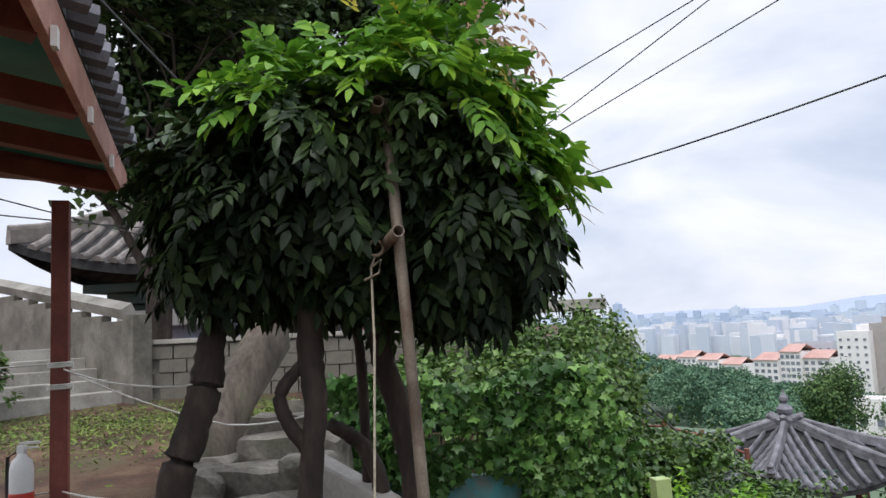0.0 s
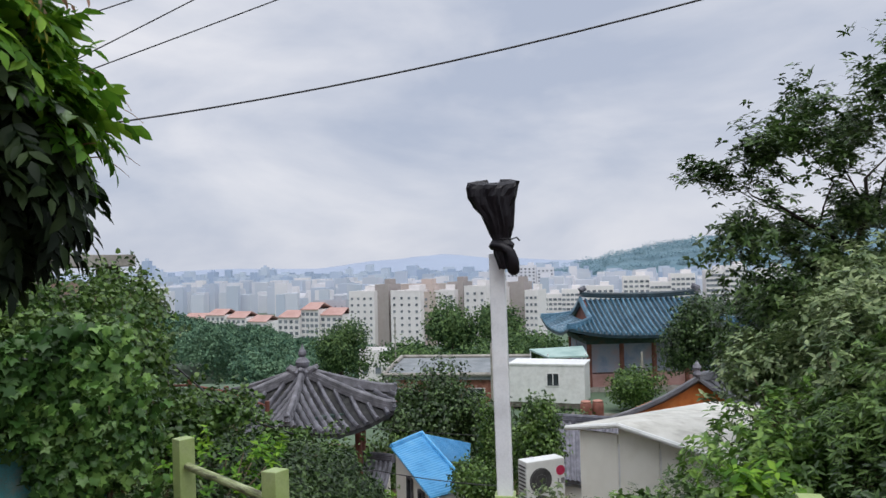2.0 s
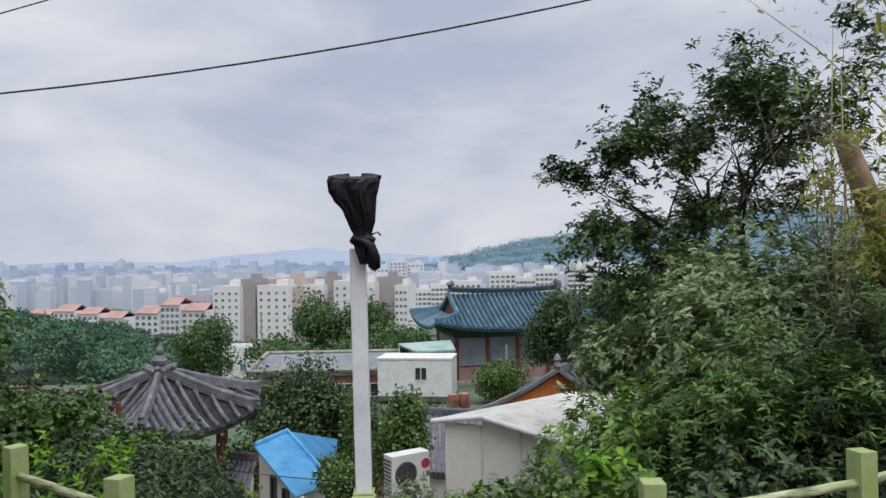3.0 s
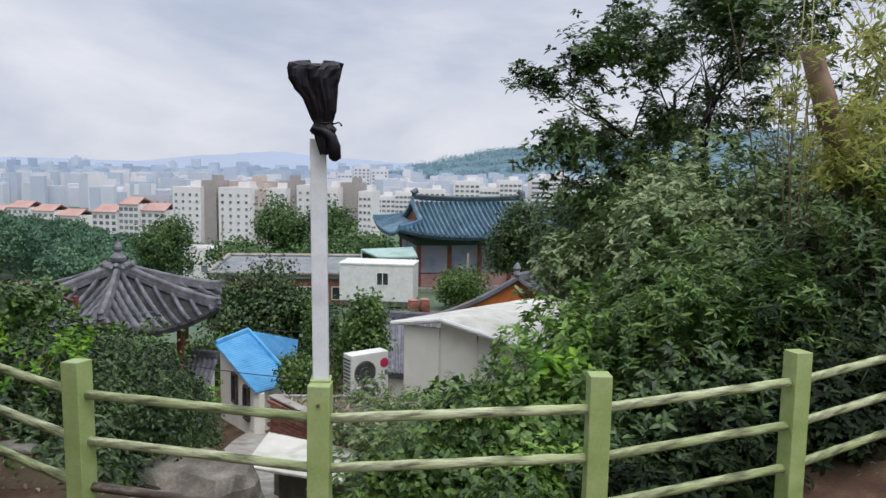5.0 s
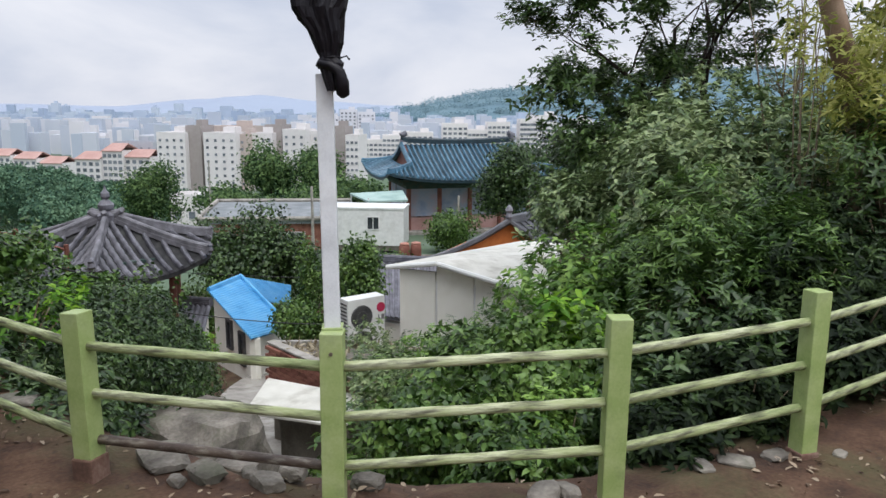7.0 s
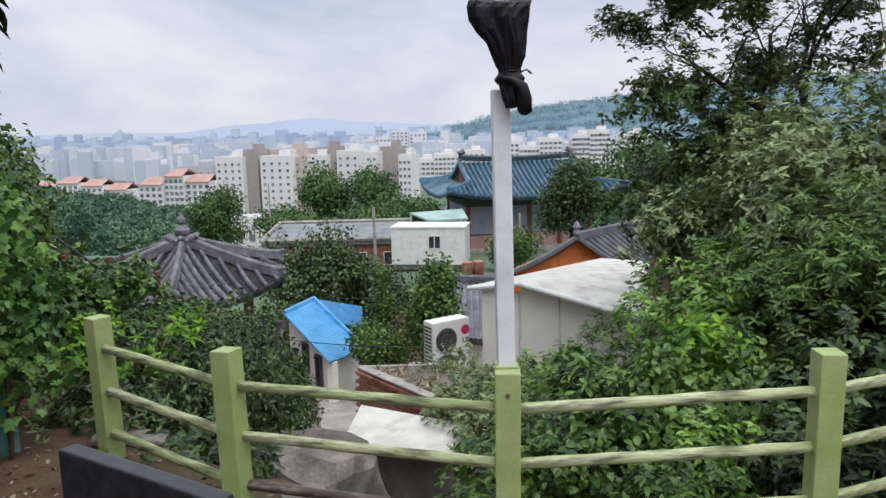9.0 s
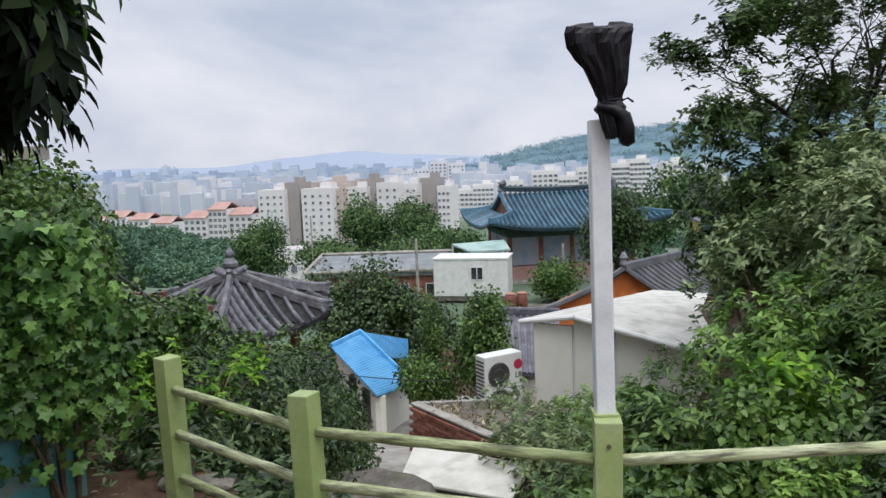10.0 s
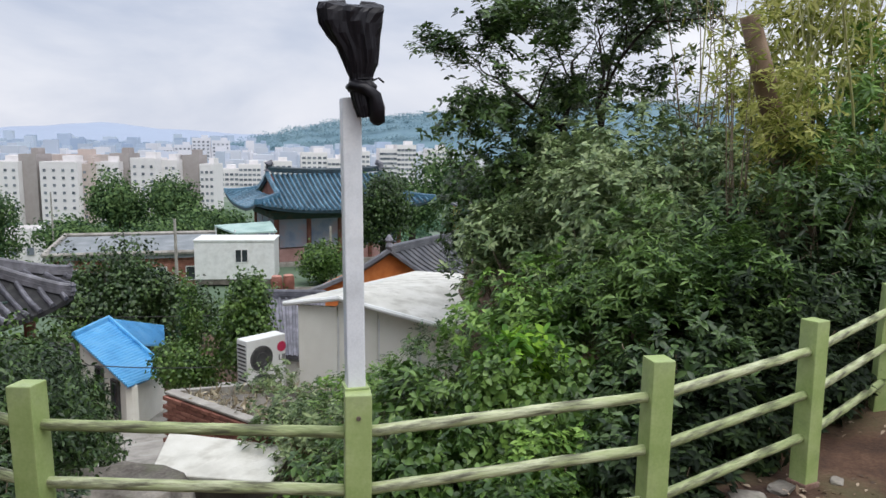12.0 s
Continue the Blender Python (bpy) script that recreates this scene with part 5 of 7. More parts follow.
    p = V(6.5, -0.75, -1.75)
    shrub("straggling bramble below the fence", tuple(p), (0.6, 0.55, 0.75), 1300, 0.08, M["leaf_mid"], 71, "oval", 0.45)
    p = V(9.0, -0.2, -2.2)
    shrub("thin airy shrub in front of the brick parapet", tuple(p), (0.9, 0.9, 1.0), 1500, 0.08, M["leaf_mid"], 72, "slim", 0.5)
    for k, (a, b, z, n) in enumerate(((10.4, -1.3, -2.55, 1500), (11.6, -0.6, -2.7, 1500), (9.4, -0.9, -2.35, 1200), (12.6, 0.4, -2.8, 1500), (13.2, -1.6, -3.0, 900))):
        shrub("thin airy weeds growing over the parapet", tuple(V(a, b, z)), (0.6, 0.6, 0.65), n, 0.075, M["leaf_fresh" if k % 2 else "leaf_grey"], 170 + k, "oval", 0.5, group="weeds on the parapet")
    p = V(10.8, 0.9, -2.2)
    shrub("thin airy shrub beside the shed", tuple(p), (0.9, 0.9, 1.1), 1600, 0.09, M["leaf_mid"], 73, "slim", 0.5)


build_slope_shrubs()


def build_big_trees():
    f = V(14.0, 3.95, 0)
    tree("airy dark green broadleaf tree on the slope", (f.x, f.y, ground_z(f.x, f.y) - 0.1), (-0.27, 0.24, 1), 2.32, 0.12, 5, 9, 0.15, 0.125, M["leaf_tree"], 265, M["bark"], 0.75, 0.06)
    f = V(14.6, 5.0, 0)
    tree("tall dark green broadleaf tree on the slope", (f.x, f.y, ground_z(f.x, f.y) - 0.1), (-0.1, 0.1, 1), 2.35, 0.1, 5, 4, 0.15, 0.125, M["leaf_tree"], 10, M["bark"], 0.7, 0.12)
    p = V(13.2, 2.6, 0.2)
    shrub("dark lower branches of the broadleaf tree", tuple(p), (1.3, 1.3, 1.8), 7500, 0.105, M["leaf_tree"], 74, "oval", 0.2)
    # bamboo grove with yellowish canes
    rnd, rs = random.Random(8), np.random.RandomState(8)
    g = V(9.6, 5.6, 0)
    t = thing("bamboo_grove", "yellow-green bamboo clump with thin canes", "bamboo", (g.x, g.y, 0))
    t.matrix_basis = Matrix.Identity(4)
    pts, outs = [], []
    for i in range(36):
        q = V(9.7 + rnd.gauss(0, 1.0), 6.0 + rnd.gauss(0, 0.85), 0)
        z0 = ground_z(q.x, q.y) - 0.05
        h = rnd.uniform(3.6, 5.8)
        lean = Vector((rnd.gauss(0, 0.10), rnd.gauss(0, 0.10), 0))
        cane = [Vector((q.x, q.y, z0)) + Vector((lean.x * k * k * h * 0.12, lean.y * k * k * h * 0.12, h * k / 5)) for k in range(6)]
        bm = bmesh.new()
        tube(bm, cane, [0.017, 0.016, 0.014, 0.012, 0.009, 0.004], 6)
        part("cane", bm, M["cane"], t, smooth=True)
        for k in range(95):
            u = rnd.uniform(0.22, 1.0) * 5
            j = min(int(u), 4)
            c = cane[j].lerp(cane[j + 1], u - j)
            pts.append(c + Vector((rnd.gauss(0, 0.28), rnd.gauss(0, 0.28), rnd.gauss(0, 0.2))))
            outs.append((rnd.gauss(0, 1), rnd.gauss(0, 1), 0.2))
    ob = new("foliage", leaves("foliage", np.array([tuple(q) for q in pts]), np.array(outs), 0.12, M["leaf_bamboo"], rs, "slim", 0.5, 0.8))
    ob.parent = t
    for k, (a, b, z, r, n, m) in enumerate(((10.6, 6.5, 2.6, (1.5, 1.3, 1.9), 2000, "leaf_bamboo"), (9.0, 6.4, 1.4, (1.1, 1.1, 1.4), 3200, "leaf_fresh"), (10.2, 5.3, 1.1, (0.8, 0.8, 1.2), 900, "leaf_bamboo"), (12.5, 5.8, 1.6, (1.2, 1.2, 1.5), 600, "leaf_grey"))):
        shrub("arching yellow-green bamboo foliage" if m == "leaf_bamboo" else "leafy undergrowth among the bamboo", tuple(V(a, b, z)), r, n, 0.15, M[m], 180 + k, "slim", 0.3, "bamboo_clump" if m == "leaf_bamboo" else "shrub", "growth by the bamboo", 0.8)
    # sawn trunk that leans out of the bamboo
    bm = bmesh.new()
    a, b = V(8.1, 4.75, -0.3), V(8.0, 3.63, 2.9)
    tube(bm, [a, a.lerp(b, 0.4) + Vector((0.04, 0, 0)), a.lerp(b, 0.8), b], [0.15, 0.14, 0.12, 0.10], 14, True, 0.16, rnd)
    single("dead_trunk", bm, M["bark_brown"], "bare brown leaning tree stump with a sawn top", "tree", smooth=True)
    for k, (a, b, z, r, n, m) in enumerate(((7.75, 4.0, 1.55, (0.45, 0.4, 0.75), 650, "leaf_bamboo"), (7.6, 4.35, 0.95, (0.6, 0.6, 0.7), 1500, "leaf_mid"), (7.9, 3.55, 2.3, (0.35, 0.35, 0.5), 160, "leaf_bamboo"))):
        shrub("thin growth round the sawn trunk", tuple(V(a, b, z)), r, n, 0.1, M[m], 190 + k, "slim", 0.5, "shrub", "growth by the bamboo", 0.8)
    # bare twigs before the bamboo
    for i in range(5):
        bm = bmesh.new()
        p = V(9.4 + 0.25 * i, 4.0 + 0.13 * i, 0.9)
        run = [p + Vector((0, 0, -1.0))]
        d = Vector((rnd.uniform(-0.25, 0.1), rnd.uniform(-0.1, 0.2), 1))
        for k in range(6):
            run.append(run[-1] + d * 0.62 + Vector((rnd.gauss(0, 0.06), rnd.gauss(0, 0.06), 0)))
        tube(bm, run, [0.016, 0.014, 0.012, 0.010, 0.008, 0.006, 0.003], 5)
        for k in range(9):
            q = run[rnd.randrange(2, 6)]
            e = q + Vector((rnd.gauss(0, 0.3), rnd.gauss(0, 0.3), rnd.uniform(0.1, 0.5)))
            tube(bm, [q, q.lerp(e, 0.5) + Vector((0, 0, 0.04)), e], [0.006, 0.004, 0.002], 4)
        single("bare_sapling", bm, M["stem"], "leafless grey sapling with thin twigs", "sapling", group="bare saplings", smooth=True)


build_big_trees()


def build_earth_bank():
    """Bare earth face under the creepers at the end of the fence."""
    bm = bmesh.new()
    rows, cols = 14, 26
    grid = []
    for j in range(rows + 1):
        v = j / rows
        line = []
        for i in range(cols + 1):
            u = i / cols
            x, y = 1.75 + 1.75 * u, 9.0 + 0.35 * u
            q = noise.noise(Vector((x * 2.2, v * 2.5, 1.0))) * 0.16 + noise.noise(Vector((x * 6, v * 7, 4.0))) * 0.06
            line.append(bm.verts.new((x, y - 0.35 * (1 - v) - q, -1.35 + 1.1 * v + 0.12 * noise.noise(Vector((x * 3, 0, 7))))))
        grid.append(line)
    for j in range(rows):
        for i in range(cols):
            bm.faces.new((grid[j][i], grid[j][i + 1], grid[j + 1][i + 1], grid[j + 1][i]))
    ret = bmesh.ops.extrude_face_region(bm, geom=bm.faces[:])
    for v in [g for g in ret["geom"] if isinstance(g, bmesh.types.BMVert)]:
        v.co.y += 0.9
    single("earth_bank", bm, M["bank_earth"], "bare crumbling earth bank under hanging creeper", "earth bank", "structure", True)


M["bank_earth"] = material("bank_earth", ramp3((0.07, 0.045, 0.03), (0.16, 0.11, 0.078), (0.29, 0.21, 0.155)), 3, 0.95, bump=0.9, fine=25, stain=(0.05, 0.05, 0.025), stain_scale=2.2, stain_amount=0.6)
build_earth_bank()


def build_left_bank():
    for i, (a, b, z, r, n, s, m) in enumerate([
        (6.9, -4.4, -1.25, (1.3, 1.2, 1.2), 9500, 0.078, "leaf_dark"),
        (7.9, -3.85, -1.5, (1.0, 1.05, 1.15), 8000, 0.072, "leaf_dark"),
        (9.2, -4.25, -2.15, (1.0, 1.05, 1.15), 7500, 0.066, "leaf_dark"),
        (10.2, -4.45, -2.4, (1.0, 0.95, 0.9), 7000, 0.062, "leaf_dark"),
        (11.3, -4.9, -2.8, (1.0, 1.2, 1.2), 3600, 0.08, "leaf_dark"),
    ]):
        shrub("clipped mound of small dark evergreen leaves", tuple(V(a, b, z)), r, n, s, M[m], 90 + i, "oval", 0.05, "hedge", "hedge mounds", rough=0.12)
    shrub("light green tops sprouting from the hedge", tuple(V(6.4, -4.0, -0.3)), (0.7, 0.6, 0.3), 500, 0.07, M["leaf_bright"], 96, "oval", 0.6)
    shrub("light green low shrub by the alley", tuple(V(13.0, -4.95, -2.95)), (0.6, 0.55, 0.6), 1300, 0.06, M["leaf_bright"], 97, "oval", 0.2)
    for i, (a, b, z, r, n) in enumerate([(8.6, -5.6, -0.8, (1.2, 1.0, 0.55), 2600), (9.6, -6.7, -0.65, (1.4, 1.2, 0.7), 2600), (11.5, -5.9, -1.9, (1.6, 1.3, 0.8), 2600)]):
        shrub("creeper spilling over the earth bank", tuple(V(a, b, z)), r, n, 0.09, M["leaf_mid"], 100 + i, "round", 0.1, "creeper", "creepers on the bank")
    for k, (a, b, z) in enumerate(((6.0, -5.3, -0.55), (5.55, -4.35, -0.7), (5.9, -3.9, -0.85))):
        shrub("dry weeds on the earth bank", tuple(V(a, b, z)), (0.5, 0.5, 0.4), 900, 0.075, M["leaf_grey" if k else "leaf_bamboo"], 106 + k, "slim", 0.5, group="weeds on the bank")
    for k, (x, y, z, r) in enumerate(((2.0, 8.95, -0.02, (0.45, 0.35, 0.3)), (2.6, 9.1, -0.06, (0.5, 0.4, 0.32)), (3.2, 9.25, -0.1, (0.5, 0.4, 0.32)))):
        shrub("creeper hanging over the top of the earth bank", (x, y, z), r, 1300, 0.08, M["leaf_mid"], 440 + k, "round", 0.1, "creeper", "creepers on the bank")
    shrub("dry weeds on the earth bank", tuple(V(6.2, -4.55, -0.85)), (0.6, 0.6, 0.5), 1100, 0.07, M["leaf_grey"], 105, "slim", 0.5)


build_left_bank()


def boulder(label, c, r, seed, mat="rock", name="boulder", group=""):
    rnd = random.Random(seed)
    bm = bmesh.new()
    bmesh.ops.create_icosphere(bm, subdivisions=3, radius=1)
    for v in bm.verts:
        q = v.co.normalized()
        k = 1 + 0.28 * noise.noise(q * 1.4 + Vector((seed, 0, 0))) + 0.12 * noise.noise(q * 4 + Vector((0, seed, 0)))
        v.co = Vector((max(min(q.x * k, 0.8), -0.8), max(min(q.y * k, 0.8), -0.8), max(min(q.z * k, 0.75), -0.8)))
    bmesh.ops.transform(bm, matrix=Matrix.Translation(c) @ Matrix.Rotation(rnd.uniform(0, 6), 4, "Z") @ Matrix.Diagonal((*[x * 1.2 for x in r], 1)), verts=bm.verts[:])
    return single(name, bm, M[mat], label, "rock", group=group)


def build_rocks():
    for i, (a, b, z, r) in enumerate([(7.3, -2.75, -2.0, (0.5, 0.7, 0.55)), (6.1, -2.75, -1.9, (0.4, 0.5, 0.35)), (5.6, -2.2, -1.75, (0.45, 0.4, 0.3)), (8.3, -2.9, -2.6, (0.45, 0.6, 0.45))]):
        boulder("grey weathered boulder in the bank below the fence", V(a, b, z), r, 200 + i, group="boulders in the bank")
    for i, (a, b, s, h) in enumerate([(4.5, -1.95, 0.2, 0.04), (4.3, -1.6, 0.13, 0.05), (4.2, -1.2, 0.11, 0.05), (4.6, -1.5, 0.16, 0.04), (4.1, 0.45, 0.13, 0.06), (4.15, 0.6, 0.08, 0.05), (4.7, 2.05, 0.1, 0.02), (5.15, -3.55, 0.12, 0.05), (5.2, -3.3, 0.15, 0.04), (4.75, 2.5, 0.06, 0.02), (4.35, -1.35, 0.07, 0.04), (4.45, -1.1, 0.09, 0.05), (4.2, -1.75, 0.06, 0.03), (4.5, 1.5, 0.09, 0.02), (4.6, 1.75, 0.12, 0.015), (4.25, -0.6, 0.1, 0.05)]):
        p = V(a, b, 0)
        boulder("flat pale stone slab set in the earth", (p.x, p.y, ground_z(p.x, p.y) + h * 0.3), (s, s * 0.7, h), 220 + i, name="flat_stone", group="flat stones by the fence")


build_rocks()


def build_litter():
    """Dry leaves and grit on the trodden earth along the fence."""
    rs = np.random.RandomState(77)
    n = 5200
    q = np.stack([rs.uniform(2.2, 6.2, n), rs.uniform(-4.6, 5.2, n)], 1)
    pts = []
    for a, b in q:
        p = V(a, b, 0)
        d = math.hypot(p.x - RING[0], p.y - RING[1])
        if 5.0 < d < 7.4 and noise.noise(Vector((p.x * 1.3, p.y * 1.3, 3))) > -0.15:
            pts.append((p.x, p.y, ground_z(p.x, p.y) + 0.006))
    pts = np.array(pts)
    tagged(new("leaf_litter", leaves("leaf_litter", pts, np.tile([[0, 0, 1.0]], (len(pts), 1)), 0.045, M["litter"], rs, "oval", 0.5, -0.1, 0.6)), "dry brown leaves and grit on the earth", "leaf litter", kind="stuff")


M["litter"] = material("litter", ramp3((0.07, 0.045, 0.03), (0.16, 0.11, 0.07), (0.34, 0.27, 0.19)), 2, 0.9, bump=0, island=0.9)
build_litter()


def build_alley():
    """Concrete lane between the hedge bank and the parapet."""
    bm = bmesh.new()
    line = [(5.9, -1.85, -2.35), (7.0, -2.1, -2.85), (9, -3.0, -3.5), (12, -3.75, -4.1), (15, -4.3, -4.75), (18, -4.8, -5.45), (24, -4.2, -6.1)]
    prev = None
    for i, (a, b, z) in enumerate(line):
        w = 1.0
        cur = [bm.verts.new(V(a, b + k * w, z + 0.06)) for k in (-1, -0.3, 0.3, 1)]
        if prev:
            for k in range(3):
                bm.faces.new((prev[k], prev[k + 1], cur[k + 1], cur[k]))
        prev = cur
    ret = bmesh.ops.extrude_face_region(bm, geom=bm.faces[:])
    for v in [g for g in ret["geom"] if isinstance(g, bmesh.types.BMVert)]:
        v.co.z -= 0.9
    single("alley", bm, M["concrete"], "worn concrete lane running downhill", "lane", "structure")


build_alley()


def build_valley_trees():
    specs = [  # label, a, b, z, r, n, leaf, material, ground, cone
        ("dense dark green tree between the roofs", 30, -8.75, -4.5, (2.1, 2.1, 2.2), 3600, 0.26, "leaf_dark", -6.5, False),
        ("dark green tree between the roofs", 30.5, -6.6, -4.8, (1.6, 1.6, 1.8), 2600, 0.26, "leaf_dark", -6.5, False),
        ("creeper-covered tree beside the blue roof", 19.5, -2.85, -3.2, (0.95, 0.95, 1.6), 3200, 0.17, "leaf_mid", -5.8, False),
        ("bushy tree over the blue roof's corner", 19.0, -4.05, -4.2, (0.85, 0.8, 0.8), 1800, 0.16, "leaf_mid", -5.7, False),
        ("narrow stump covered in bright creeper", 20, -4.05, -3.2, (0.32, 0.32, 1.35), 900, 0.13, "leaf_mid", -5.8, False),
        ("bushy green tree behind the pavilion", 60, -25.1, -5.6, (2.7, 2.5, 3.0), 3200, 0.36, "leaf_far", -8.7, False),
        ("dark pine before the temple hall", 54, 3.9, -3.6, (3.0, 2.6, 3.0), 4200, 0.36, "leaf_dark", -8.2, False),
        ("round green shrub tree before the temple hall", 50, -0.4, -6.6, (2.3, 2.0, 1.6), 2200, 0.3, "leaf_mid", -8.0, False),
        ("bright green tree below the apartments", 150, -37.5, -11.0, (6, 6, 7), 2200, 1.0, "leaf_far", -24, False),
        ("green tree below the apartments", 150, -27.5, -12.0, (7, 6, 6), 2200, 1.0, "leaf_far", -24, False),
        ("green tree below the apartments", 130, -20.0, -13, (5, 5, 4), 1600, 0.9, "leaf_far", -22, False),
        ("green tree below the apartments", 100, -31, -11.5, (5, 4, 3), 1500, 0.8, "leaf_far", -16, False),
        ("green tree below the apartments", 90, -25, -10.5, (5, 4, 2.4), 1500, 0.7, "leaf_far", -14, False),
        ("green tree below the apartments", 90, -18, -10.2, (5, 4, 2.4), 1500, 0.7, "leaf_far", -14, False),
        ("green tree below the apartments", 95, -11, -9.6, (4, 4, 2.8), 1300, 0.7, "leaf_far", -14, False),
        ("green tree behind the temple hall", 100, 12, -6, (6, 5, 5), 1500, 0.8, "leaf_far", -15, False),
        ("green tree behind the temple hall", 80, 14, -4, (5, 5, 5), 1500, 0.7, "leaf_far", -12, False),
        ("low green tree beside the lane", 26, -9.8, -5.6, (1.6, 1.5, 1.2), 1600, 0.22, "leaf_mid", -6.4, False),
        ("low green tree beside the long roof", 44, -15.8, -6.8, (2.2, 2, 1.6), 1800, 0.3, "leaf_mid", -7.8, False),
        ("low green tree beside the long roof", 40, -12.2, -6.6, (2.0, 2, 1.3), 1600, 0.3, "leaf_dark", -7.6, False),
        ("low green tree beside the cabin", 40, -3.9, -7.0, (1.8, 1.6, 1.1), 1400, 0.28, "leaf_mid", -7.6, False),
    ]
    for i, (label, a, b, z, r, n, s, m, gz, cone) in enumerate(specs):
        far_tree(label, tuple(V(a, b, z)), r, n, s, M[m], 300 + i, gz, cone=cone, group="trees in the valley", name="conifer" if cone else "tree")
    # woods on the far slope: too many to count
    rs, rnd = np.random.RandomState(9), random.Random(9)
    parts, outs = [], []
    for i in range(150):
        a = rnd.uniform(130, 235)
        b = a * rnd.uniform(-0.8, -0.45)
        p, o = mound_points(tuple(V(a, b, -26.5 + (235 - a) * 0.05 + rnd.uniform(0, 3) + 34 * (-0.5 - min(-0.5, b / a)))), [rnd.uniform(3.0, 6.0) * k for k in (1, 1, 1.05)], 1900, rs, 0.3, 0.3)
        parts.append(p)
        outs.append(o)
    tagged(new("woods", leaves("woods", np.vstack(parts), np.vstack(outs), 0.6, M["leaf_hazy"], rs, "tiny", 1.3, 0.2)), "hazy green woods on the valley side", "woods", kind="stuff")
    parts, outs = [], []
    for i in range(110):
        a = rnd.uniform(110, 280)
        b = a * rnd.uniform(-0.42, 0.3)
        p, o = mound_points(tuple(V(a, b, valley_z(a) + rnd.uniform(-1, 1.5))), [rnd.uniform(3, 5.5) * k for k in (1, 1, 0.9)], 700, rs, 0.3, 0.3)
        parts.append(p)
        outs.append(o)
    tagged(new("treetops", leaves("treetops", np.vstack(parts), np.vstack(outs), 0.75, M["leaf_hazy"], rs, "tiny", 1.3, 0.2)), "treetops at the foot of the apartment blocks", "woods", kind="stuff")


build_valley_trees()


# ---- city ----
def slope_of(a, k, drop):
    """Place at distance a, sideways k per metre of distance, below eye level drop per metre."""
    p = V(a, k * a, 0)
    return p.x, p.y, 1.57 - drop * a


WIN = {}


def window_mesh(w, h):
    key = (round(w, 2), round(h, 2))
    if key not in WIN:
        bm = bmesh.new()
        box(bm, (0, 0, 0), (w, 0.3, h))
        WIN[key] = mesh_of(bm, "window", M["window_far"])
    return WIN[key]


def block(label, a, k0, k1, top, depth, wall, cols, rows, turn=0.0, roof="", group="apartment blocks", base=-33, win=(1.0, 1.0), lift=True):
    """An apartment block: body, roof parapet and lift house, windows storey by storey."""
    x0, x1 = k0 * a, k1 * a
    w = (x1 - x0) / math.cos(radians(turn))
    h = 1.57 - top * a - base
    c = V(a, (x0 + x1) / 2, base)
    t = thing("apartment_block", label, "apartment block", tuple(c), group, AXIS - 90 + turn)
    bm = bmesh.new()
    box(bm, (0, depth / 2, h / 2), (w, depth, h))
    part("body", bm, M[wall], t)
    if roof:
        bm = bmesh.new()
        slab(bm, [(-w / 2, -0.6, h + 0.1), (w / 2, -0.6, h + 0.1), (w / 2 - 1, depth / 2, h + 3.2), (-w / 2 + 1, depth / 2, h + 3.2)], 0.4)
        slab(bm, [(-w / 2, depth + 0.6, h + 0.1), (w / 2, depth + 0.6, h + 0.1), (w / 2 - 1, depth / 2, h + 3.2), (-w / 2 + 1, depth / 2, h + 3.2)], 0.4)
        part("roof", bm, M[roof], t, "terracotta pitched roof")
    else:
        bm = bmesh.new()
        for y in (0.2, depth - 0.2):
            box(bm, (0, y, h + 0.5), (w, 0.4, 1.0))
        for x in (-w / 2 + 0.2, w / 2 - 0.2):
            box(bm, (x, depth / 2, h + 0.5), (0.4, depth - 0.8, 1.0))
        part("parapet", bm, M[wall], t)
        if lift:
            bm = bmesh.new()
            box(bm, (w * 0.18, depth / 2, h + 1.6), (min(5, w * 0.4), depth * 0.45, 3.2))
            part("lift_house", bm, M[wall], t)
    me = window_mesh(*win)
    for r in range(rows):
        for q in range(cols):
            x = -w / 2 + w * (q + 0.5) / cols
            shared("window", me, t, pose(x, -0.05, h - 2.2 - 2.8 * r))


